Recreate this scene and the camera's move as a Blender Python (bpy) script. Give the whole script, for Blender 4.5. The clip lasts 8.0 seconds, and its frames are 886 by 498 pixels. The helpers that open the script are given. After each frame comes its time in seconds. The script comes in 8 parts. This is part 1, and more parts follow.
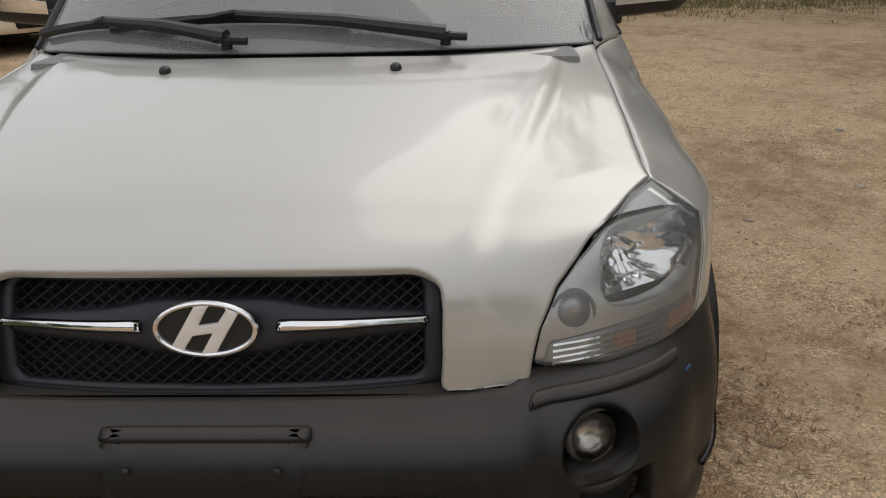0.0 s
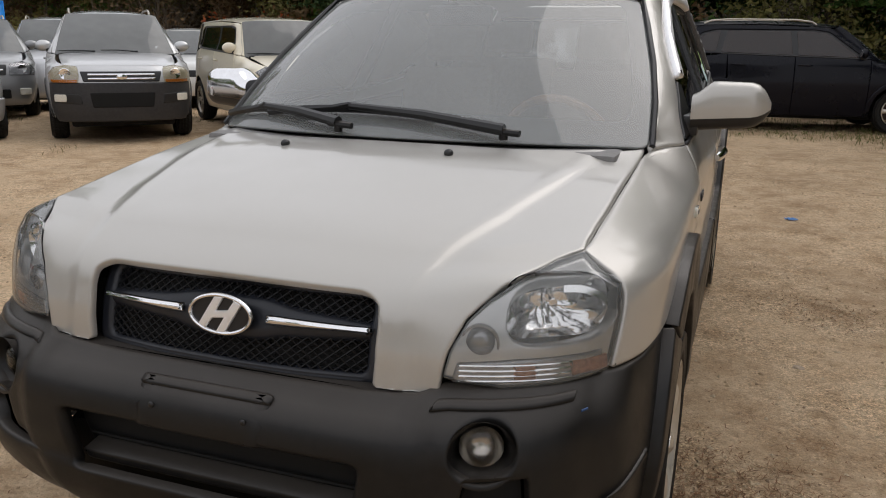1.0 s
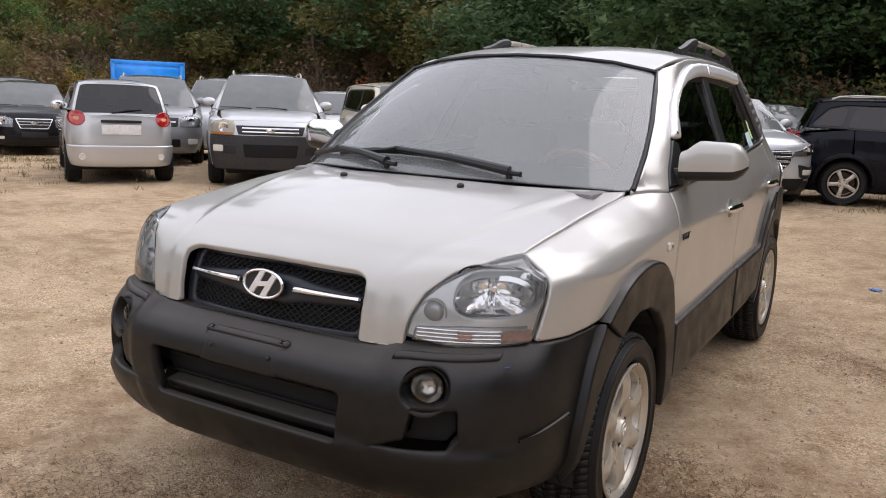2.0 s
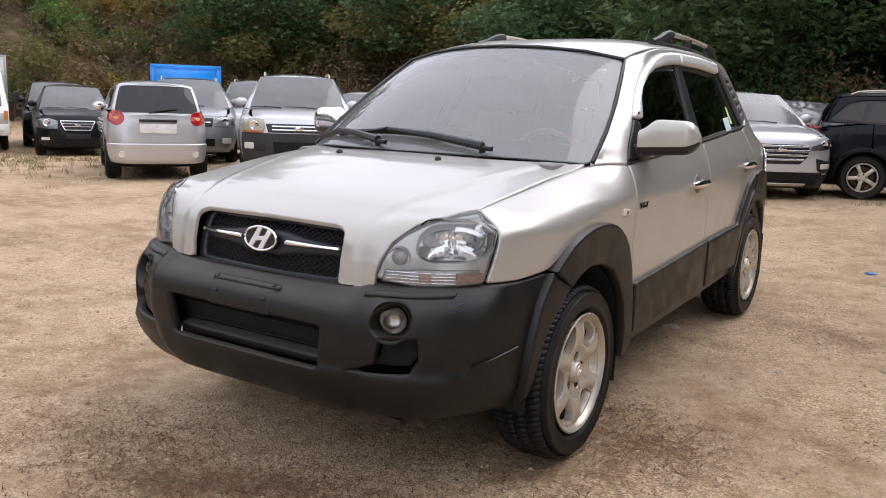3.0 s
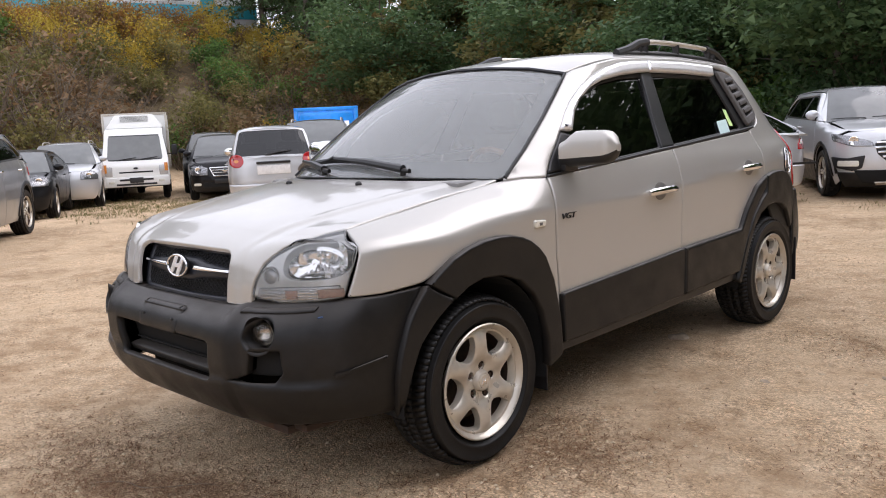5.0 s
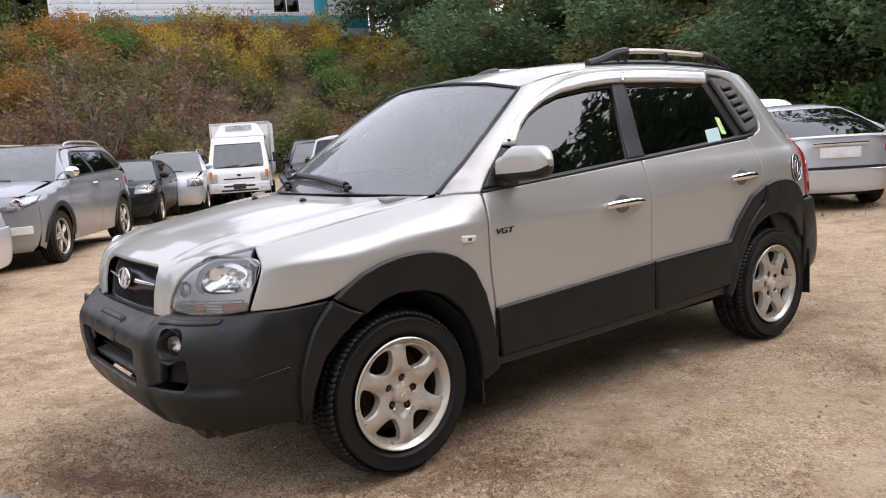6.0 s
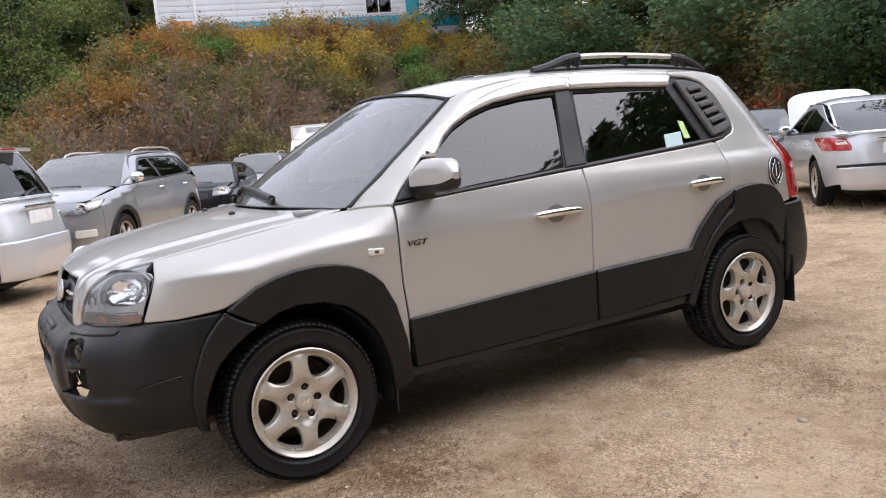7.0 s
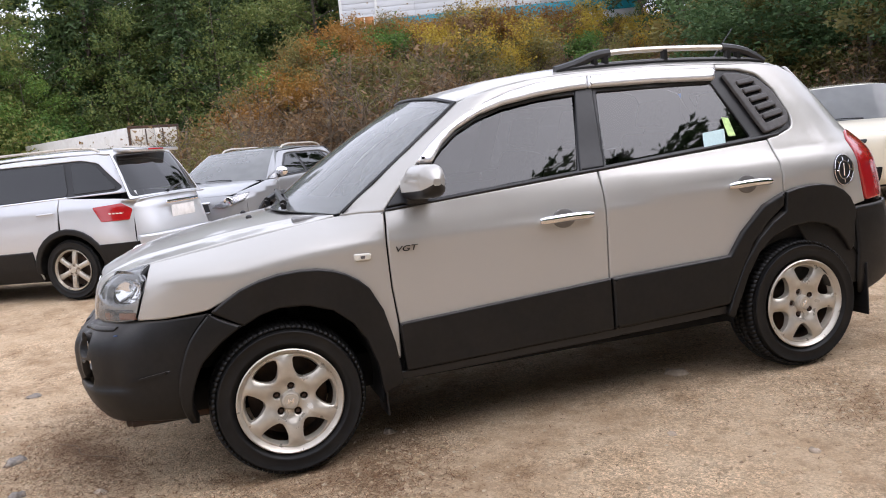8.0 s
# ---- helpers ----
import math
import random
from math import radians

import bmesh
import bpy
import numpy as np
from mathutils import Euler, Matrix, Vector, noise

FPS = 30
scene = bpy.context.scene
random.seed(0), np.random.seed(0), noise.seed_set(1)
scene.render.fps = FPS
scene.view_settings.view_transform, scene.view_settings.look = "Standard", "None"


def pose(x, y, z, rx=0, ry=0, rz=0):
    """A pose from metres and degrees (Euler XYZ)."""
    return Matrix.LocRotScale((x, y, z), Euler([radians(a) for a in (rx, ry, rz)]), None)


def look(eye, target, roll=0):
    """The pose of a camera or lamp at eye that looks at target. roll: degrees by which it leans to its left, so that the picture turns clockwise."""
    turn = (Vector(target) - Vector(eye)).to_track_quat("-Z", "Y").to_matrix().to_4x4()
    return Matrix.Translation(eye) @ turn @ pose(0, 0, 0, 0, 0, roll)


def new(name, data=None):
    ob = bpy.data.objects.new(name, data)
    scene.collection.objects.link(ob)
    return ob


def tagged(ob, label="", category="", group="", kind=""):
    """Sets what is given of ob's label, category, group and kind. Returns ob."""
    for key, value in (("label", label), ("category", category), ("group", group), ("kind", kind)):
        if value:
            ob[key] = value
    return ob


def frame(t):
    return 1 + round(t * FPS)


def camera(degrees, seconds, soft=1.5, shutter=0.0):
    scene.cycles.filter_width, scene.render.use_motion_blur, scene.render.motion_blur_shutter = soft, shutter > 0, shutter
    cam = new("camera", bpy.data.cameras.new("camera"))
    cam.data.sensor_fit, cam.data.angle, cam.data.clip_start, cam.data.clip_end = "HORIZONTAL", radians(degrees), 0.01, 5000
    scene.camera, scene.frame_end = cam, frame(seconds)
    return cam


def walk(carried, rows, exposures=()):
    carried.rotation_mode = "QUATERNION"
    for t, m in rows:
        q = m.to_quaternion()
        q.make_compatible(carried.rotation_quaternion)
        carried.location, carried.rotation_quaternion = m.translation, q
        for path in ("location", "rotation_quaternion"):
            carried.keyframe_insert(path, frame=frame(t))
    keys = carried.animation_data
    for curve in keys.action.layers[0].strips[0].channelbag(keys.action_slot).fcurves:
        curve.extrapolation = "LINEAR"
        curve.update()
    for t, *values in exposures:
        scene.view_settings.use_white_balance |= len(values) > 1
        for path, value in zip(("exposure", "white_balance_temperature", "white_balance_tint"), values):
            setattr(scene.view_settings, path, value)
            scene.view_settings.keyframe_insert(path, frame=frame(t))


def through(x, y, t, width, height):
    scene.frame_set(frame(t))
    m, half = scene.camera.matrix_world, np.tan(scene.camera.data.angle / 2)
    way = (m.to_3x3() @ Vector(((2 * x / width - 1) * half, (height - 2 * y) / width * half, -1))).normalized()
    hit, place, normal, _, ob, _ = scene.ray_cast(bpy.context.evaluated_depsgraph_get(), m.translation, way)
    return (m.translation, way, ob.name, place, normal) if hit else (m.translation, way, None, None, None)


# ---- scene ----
cam = camera(57.0, 8.0, soft=1.05)
PATH = [
    (0, (0.382, -1.828, 1.369), (0.328, 0.027, 0.624), -1.1),
    (0.5, (0.634, -1.993, 1.393), (0.233, -0.125, 0.801), 0.8),
    (1, (0.982, -2.111, 1.377), (0.315, -0.293, 0.877), 0.7),
    (1.2, (1.113, -2.175, 1.377), (0.343, -0.387, 0.918), 1.7),
    (2.3, (1.787, -2.595, 1.327), (0.763, -0.911, 0.988), 2.1),
    (2.5, (1.892, -2.637, 1.299), (0.852, -0.964, 0.959), 2.1),
    (3, (2.013, -2.733, 1.289), (0.944, -1.079, 0.94), 1.9),
    (3.5, (2.078, -2.755, 1.253), (1.03, -1.11, 0.813), 1.2),
    (4, (2.361, -2.673, 1.262), (1.31, -1.03, 0.82), 0.5),
    (4.5, (2.624, -2.497, 1.267), (1.41, -0.947, 0.915), -1.2),
    (4.7, (2.728, -2.39, 1.272), (1.426, -0.905, 0.955), -1.9),
    (5.8, (3.393, -1.845, 1.307), (1.848, -0.605, 1.035), -3.7),
    (6, (3.476, -1.709, 1.305), (1.888, -0.523, 1.038), -3.7),
    (6.5, (3.708, -1.389, 1.317), (2.04, -0.318, 1.048), -4.3),
    (7, (3.96, -1.048, 1.322), (2.233, -0.074, 1.062), -4.8),
    (7.5, (4.109, -0.67, 1.319), (2.277, 0.087, 1.061), -5.2),
    (8, (4.288, -0.269, 1.326), (2.384, 0.29, 1.076), -5.7),
]
walk(cam, [(t, look(eye, target, roll)) for t, eye, target, roll in PATH],
     exposures=[(0.0, -0.26, 6900, 12), (1.0, -0.20, 6800, 14), (2.3, 0.34, 6500, 19), (5.0, 0.46, 6450, 19), (6.5, 0.54, 6250, 19), (8.0, 0.62, 6250, 19)])

from mathutils import geometry

# ---- world and sun ----
world = bpy.data.worlds.new("overcast")
scene.world = world
world.use_nodes = True
wn_ = world.node_tree
sky = wn_.nodes.new("ShaderNodeTexSky")
sky.sky_type, sky.sun_disc = "NISHITA", False
sky.sun_elevation, sky.sun_rotation = radians(48), radians(37)
sky.air_density, sky.dust_density, sky.ozone_density = 1.0, 4.0, 1.0
pale = wn_.nodes.new("ShaderNodeHueSaturation")
pale.inputs["Saturation"].default_value = 0.22
pale.inputs["Value"].default_value = 1.0
wn_.links.new(sky.outputs["Color"], pale.inputs["Color"])
# a closed cloud deck over the clear-sky model
bg = wn_.nodes["Background"]
bg.inputs["Strength"].default_value = 0.142
deck_ = wn_.nodes.new("ShaderNodeMix")
deck_.data_type = "RGBA"
deck_.inputs["Factor"].default_value = 0.8
deck_.inputs["B"].default_value = (8.25, 8.8, 9.5, 1)
wn_.links.new(pale.outputs["Color"], deck_.inputs["A"])
wn_.links.new(deck_.outputs["Result"], bg.inputs["Color"])
sun = new("sun", bpy.data.lights.new("sun", "SUN"))
sun.data.energy, sun.data.angle, sun.data.color = 0.95, radians(58), (1.0, 0.985, 0.96)
sun.matrix_basis = look((6, 8, 11), (0, 0, 0))

# ---- materials ----
def material(name, colour, rough=0.5, metal=0.0, coat=0.0, noise_amt=0.0, noise_scale=20.0, bump=0.0, bump_scale=60.0,
             coat_rough=0.05, spec=0.5, dark=None, wear=0.0, wear_scale=3.0, rough_amt=0.0):
    """A surface with fine mottling (noise_amt), broad stains towards dark (wear) and relief (bump)."""
    m = bpy.data.materials.new(name)
    m.use_nodes = True
    nt = m.node_tree
    b = nt.nodes["Principled BSDF"]
    b.inputs["Base Color"].default_value = (*colour, 1)
    b.inputs["Roughness"].default_value = rough
    b.inputs["Metallic"].default_value = metal
    b.inputs["Specular IOR Level"].default_value = spec
    b.inputs["Coat Weight"].default_value = coat
    b.inputs["Coat Roughness"].default_value = coat_rough
    if noise_amt or wear or bump or rough_amt:
        tc = nt.nodes.new("ShaderNodeTexCoord")

    def noise_node(scale, detail=4.0):
        n = nt.nodes.new("ShaderNodeTexNoise")
        n.inputs["Scale"].default_value = scale
        n.inputs["Detail"].default_value = detail
        nt.links.new(tc.outputs["Object"], n.inputs["Vector"])
        return n
    src = None
    if noise_amt:
        n = noise_node(noise_scale)
        mr = nt.nodes.new("ShaderNodeMapRange")
        mr.inputs["From Min"].default_value, mr.inputs["From Max"].default_value = 0.3, 0.7
        mr.inputs["To Min"].default_value, mr.inputs["To Max"].default_value = 1 - noise_amt, 1 + noise_amt
        nt.links.new(n.outputs["Fac"], mr.inputs["Value"])
        mx = nt.nodes.new("ShaderNodeVectorMath")
        mx.operation = "SCALE"
        mx.inputs[0].default_value = colour
        nt.links.new(mr.outputs["Result"], mx.inputs["Scale"])
        src = mx.outputs["Vector"]
    if wear:
        n = noise_node(wear_scale, 6.0)
        mr = nt.nodes.new("ShaderNodeMapRange")
        mr.inputs["From Min"].default_value, mr.inputs["From Max"].default_value = 0.48, 0.72
        mr.inputs["To Max"].default_value = wear
        nt.links.new(n.outputs["Fac"], mr.inputs["Value"])
        mx = nt.nodes.new("ShaderNodeMix")
        mx.data_type = "RGBA"
        mx.inputs["A"].default_value = (*colour, 1)
        if src:
            nt.links.new(src, mx.inputs["A"])
        mx.inputs["B"].default_value = (*(dark or [c * 0.5 for c in colour]), 1)
        nt.links.new(mr.outputs["Result"], mx.inputs["Factor"])
        src = mx.outputs["Result"]
    if src:
        nt.links.new(src, b.inputs["Base Color"])
    if rough_amt:
        n = noise_node(wear_scale * 2.3, 5.0)
        mr = nt.nodes.new("ShaderNodeMapRange")
        mr.inputs["From Min"].default_value, mr.inputs["From Max"].default_value = 0.3, 0.7
        mr.inputs["To Min"].default_value, mr.inputs["To Max"].default_value = max(0.02, rough - rough_amt), min(1, rough + rough_amt)
        nt.links.new(n.outputs["Fac"], mr.inputs["Value"])
        nt.links.new(mr.outputs["Result"], b.inputs["Roughness"])
    if bump:
        n = noise_node(bump_scale, 5.0)
        bp = nt.nodes.new("ShaderNodeBump")
        bp.inputs["Strength"].default_value = bump
        bp.inputs["Distance"].default_value = 0.004
        nt.links.new(n.outputs["Fac"], bp.inputs["Height"])
        nt.links.new(bp.outputs["Normal"], b.inputs["Normal"])
    return m


def paint(name, colour, metal=0.0, rough=0.35, dirt=0.15, coat=1.0, spec=0.5):
    """Car paint: a flaked or plain base under clear lacquer, with a film of road dust."""
    m = material(name, colour, rough, metal, coat, noise_amt=0.05, noise_scale=900, wear=dirt, wear_scale=2.2,
                 dark=[0.8 * c + 0.2 * d for c, d in zip(colour, (0.30, 0.25, 0.19))], coat_rough=0.06, rough_amt=0.06, spec=spec)
    return m


def glass(name, tint, gloss_rough=0.02, ior=1.5, haze=0.0):
    """A single pane: tinted see-through with a mirror gloss that grows at grazing angles; haze adds a pale diffuse
    film.
    """
    m = bpy.data.materials.new(name)
    m.use_nodes = True
    nt = m.node_tree
    nt.nodes.remove(nt.nodes["Principled BSDF"])
    out = nt.nodes["Material Output"]
    tr, gl, fr, mix = (nt.nodes.new("ShaderNode" + k) for k in ("BsdfTransparent", "BsdfGlossy", "Fresnel", "MixShader"))
    tr.inputs["Color"].default_value = (*tint, 1)
    gl.inputs["Roughness"].default_value = gloss_rough
    fr.inputs["IOR"].default_value = ior
    nt.links.new(fr.outputs["Fac"], mix.inputs["Fac"])
    base = tr.outputs["BSDF"]
    if haze:
        df, mh = nt.nodes.new("ShaderNodeBsdfDiffuse"), nt.nodes.new("ShaderNodeMixShader")
        df.inputs["Color"].default_value = (0.62, 0.64, 0.63, 1)
        tc, n, mr = (nt.nodes.new("ShaderNode" + k) for k in ("TexCoord", "TexNoise", "MapRange"))
        n.inputs["Scale"].default_value = 6
        nt.links.new(tc.outputs["Object"], n.inputs["Vector"])
        mr.inputs["From Min"].default_value, mr.inputs["From Max"].default_value = 0.3, 0.7
        mr.inputs["To Min"].default_value, mr.inputs["To Max"].default_value = haze * 0.94, haze * 1.06
        nt.links.new(n.outputs["Fac"], mr.inputs["Value"])
        nt.links.new(mr.outputs["Result"], mh.inputs["Fac"])
        nt.links.new(base, mh.inputs[1])
        nt.links.new(df.outputs["BSDF"], mh.inputs[2])
        base = mh.outputs["Shader"]
    nt.links.new(base, mix.inputs[1])
    nt.links.new(gl.outputs["BSDF"], mix.inputs[2])
    nt.links.new(mix.outputs["Shader"], out.inputs["Surface"])
    return m


SILVER_BEIGE = paint("silver_beige_paint", (0.471, 0.455, 0.423), 0.36, 0.36, 0.12, 0.8)
PLASTIC = material("grained_black_plastic", (0.0090, 0.0085, 0.0082), 0.40, spec=0.32, noise_amt=0.2, noise_scale=40, bump=0.12, bump_scale=900,
                   wear=0.22, wear_scale=4, dark=(0.03, 0.025, 0.022), rough_amt=0.1)
def sky_lit(m, tone, most):
    """Mixes a paler tone into what faces up: sky light put into the colour."""
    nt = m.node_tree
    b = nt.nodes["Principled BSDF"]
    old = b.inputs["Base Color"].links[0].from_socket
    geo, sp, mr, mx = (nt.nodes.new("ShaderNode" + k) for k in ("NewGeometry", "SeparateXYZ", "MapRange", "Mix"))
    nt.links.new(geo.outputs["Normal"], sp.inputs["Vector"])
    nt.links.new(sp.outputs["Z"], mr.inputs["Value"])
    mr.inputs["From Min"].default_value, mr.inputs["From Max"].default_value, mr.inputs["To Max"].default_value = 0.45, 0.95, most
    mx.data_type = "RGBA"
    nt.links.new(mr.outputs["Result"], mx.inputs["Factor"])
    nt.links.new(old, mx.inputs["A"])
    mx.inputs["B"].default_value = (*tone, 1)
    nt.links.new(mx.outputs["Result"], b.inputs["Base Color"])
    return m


sky_lit(PLASTIC, (0.090, 0.078, 0.068), 0.6)
TRIM = material("black_trim", (0.012, 0.012, 0.013), 0.4, noise_amt=0.15, noise_scale=30)
NAVY_TRIM = material("dark_grille_plastic", (0.014, 0.016, 0.022), 0.42, noise_amt=0.15, noise_scale=30)
RUBBER = material("tyre_rubber", (0.0075, 0.0073, 0.0073), 0.5, spec=0.3, noise_amt=0.25, noise_scale=25, bump=0.15, bump_scale=300,
                  wear=0.16, wear_scale=7, dark=(0.04, 0.032, 0.025))
CHROME = material("chrome", (0.85, 0.85, 0.86), 0.07, 1.0, noise_amt=0.04, noise_scale=40, rough_amt=0.04)
ALLOY = material("silver_alloy", (0.56, 0.515, 0.44), 0.33, 0.5, coat=0.3, noise_amt=0.06, noise_scale=30, wear=0.35, wear_scale=9,
                 dark=(0.36, 0.30, 0.23), rough_amt=0.08)
IRON = material("rusty_iron", (0.06, 0.04, 0.03), 0.7, 0.4, noise_amt=0.3, noise_scale=25, wear=0.7, wear_scale=12, dark=(0.16, 0.07, 0.03))
RUST = material("rust", (0.045, 0.024, 0.014), 0.8, noise_amt=0.4, noise_scale=60)
# near-black that puts the shade of openings and hollows into the colour
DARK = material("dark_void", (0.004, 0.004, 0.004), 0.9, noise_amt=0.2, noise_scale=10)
SEAT_BEIGE = material("beige_seat_cloth", (0.46, 0.41, 0.35), 0.9, noise_amt=0.12, noise_scale=60, bump=0.3, bump_scale=400)
DASH_GREY = material("grey_dash", (0.20, 0.195, 0.19), 0.7, noise_amt=0.1, noise_scale=60)
SEAT_DARK = material("dark_seat", (0.05, 0.048, 0.046), 0.85, noise_amt=0.12, noise_scale=60)
WOOD = material("wood_rim", (0.30, 0.16, 0.07), 0.35, noise_amt=0.3, noise_scale=30)
RED_LENS = material("red_lens", (0.42, 0.012, 0.014), 0.15, coat=1.0, noise_amt=0.15, noise_scale=90)
ORANGE_LENS = material("amber_lens", (0.65, 0.22, 0.03), 0.2, coat=1.0, noise_amt=0.15, noise_scale=90)
WHITE_LENS = material("white_lens", (0.72, 0.70, 0.62), 0.2, coat=1.0, noise_amt=0.1, noise_scale=90)
OLD_LENS = material("yellowed_lens", (0.55, 0.50, 0.36), 0.25, coat=1.0, noise_amt=0.12, noise_scale=30)
REFLECTOR = material("lamp_reflector", (0.92, 0.92, 0.93), 0.08, 1.0, noise_amt=0.05, noise_scale=40, bump=0.2, bump_scale=40)
BEZEL = material("lamp_bezel", (0.56, 0.56, 0.56), 0.26, 0.5, noise_amt=0.06, noise_scale=30)
VISOR = material("satin_chrome_visor", (0.92, 0.92, 0.93), 0.36, 0.6, noise_amt=0.03, noise_scale=40, rough_amt=0.05)
LAMP_GREY = material("lamp_housing", (0.34, 0.34, 0.35), 0.22, 0.7, noise_amt=0.15, noise_scale=60)
SATIN = material("satin_chrome", (0.86, 0.86, 0.87), 0.2, 1.0, noise_amt=0.03, noise_scale=40, rough_amt=0.04)
PLATE = material("blank_plate", (0.85, 0.85, 0.84), 0.5, noise_amt=0.06, noise_scale=30, wear=0.3, wear_scale=9)
HAZY = glass("aged_lens", (0.95, 0.95, 0.94), 0.03, 1.45, 0.14)
CLEAR = glass("clear_lens", (0.95, 0.95, 0.95), 0.03, 1.45)
# SCREEN, TINT_MID: pale film, partly dust, partly reflected sky put into the colour
SCREEN = glass("windscreen_glass", (0.93, 0.95, 0.94), 0.02, 1.7, 0.31)
TINT = glass("tinted_glass", (0.13, 0.13, 0.135), 0.02, 1.72)
TINT_MID = glass("smoked_glass", (0.45, 0.48, 0.48), 0.03, 1.6, 0.26)
TINT_WINE = glass("wine_tinted_glass", (0.42, 0.17, 0.18), 0.05, 1.45, 0.06)

# ---- geometry helpers ----
def hermite(xs, ys):
    """Smooth curve through points, flat past its ends."""
    xs, ys = np.asarray(xs, float), np.asarray(ys, float)
    d = np.diff(ys) / np.diff(xs)
    m = np.empty_like(ys)
    m[0], m[-1] = d[0], d[-1]
    for i in range(1, len(xs) - 1):
        m[i] = 0 if d[i - 1] * d[i] <= 0 else 2 * d[i - 1] * d[i] / (d[i - 1] + d[i])

    def f(x):
        x = np.clip(np.asarray(x, float), xs[0], xs[-1])
        i = np.clip(np.searchsorted(xs, x) - 1, 0, len(xs) - 2)
        h = xs[i + 1] - xs[i]
        t = (x - xs[i]) / h
        return ((2 * t**3 - 3 * t**2 + 1) * ys[i] + (t**3 - 2 * t**2 + t) * h * m[i]
                + (3 * t**2 - 2 * t**3) * ys[i + 1] + (t**3 - t**2) * h * m[i + 1])
    return f


def sstep(x):
    x = np.clip(x, 0, 1)
    return x * x * (3 - 2 * x)


def rounded(pts, r=0.03, n=5):
    """A closed outline with its corners rounded; a point may bring its own radius."""
    out, k = [], len(pts)
    for i in range(k):
        p, a, b = (np.array(pts[j % k][:2], float) for j in (i, i - 1, i + 1))
        rr = pts[i][2] if len(pts[i]) > 2 else r
        la, lb = np.linalg.norm(a - p), np.linalg.norm(b - p)
        if rr <= 0:
            out.append(p)
            continue
        qa, qb = p + (a - p) / la * min(rr, la * 0.48), p + (b - p) / lb * min(rr, lb * 0.48)
        for t in np.linspace(0, 1, n):
            out.append((1 - t)**2 * qa + 2 * t * (1 - t) * p + t**2 * qb)
    return np.array(out)


def spaced(poly, step):
    """The closed outline with points no further apart than step."""
    poly = np.asarray(poly, float)
    out = []
    for i in range(len(poly)):
        a, b = poly[i], poly[(i + 1) % len(poly)]
        n = max(1, int(math.ceil(np.linalg.norm(b - a) / step)))
        if np.linalg.norm(b - a) < 1e-6:
            continue
        out += [a + (b - a) * j / n for j in range(n)]
    return np.array(out)


def area2(poly):
    x, y = poly[:, 0], poly[:, 1]
    return float(np.sum(x * np.roll(y, -1) - np.roll(x, -1) * y))


def inset(poly, d):
    """Counter-clockwise outline moved inwards by d."""
    e = np.roll(poly, -1, 0) - poly
    n = np.stack([-e[:, 1], e[:, 0]], 1)
    n /= np.linalg.norm(n, axis=1)[:, None] + 1e-12
    m = n + np.roll(n, 1, 0)
    m /= np.maximum(0.35, np.sum(m * m, 1))[:, None]
    return poly + 2 * d * m


def within(pts, poly):
    x, y = pts[:, 0][:, None], pts[:, 1][:, None]
    x0, y0 = poly[:, 0][None], poly[:, 1][None]
    x1, y1 = np.roll(poly[:, 0], -1)[None], np.roll(poly[:, 1], -1)[None]
    cross = ((y0 > y) != (y1 > y)) & (x < (x1 - x0) * (y - y0) / (y1 - y0 + 1e-15) + x0)
    return np.sum(cross, 1) % 2 == 1


def far_from(pts, poly, d):
    a, b = poly[None], np.roll(poly, -1, 0)[None]
    p = pts[:, None]
    t = np.clip(np.sum((p - a) * (b - a), 2) / (np.sum((b - a)**2, 2) + 1e-15), 0, 1)
    q = a + (b - a) * t[..., None]
    return np.min(np.sum((p - q)**2, 2), 1) > d * d


MIDDLE = np.array([0.0, 1.3, 0.55])


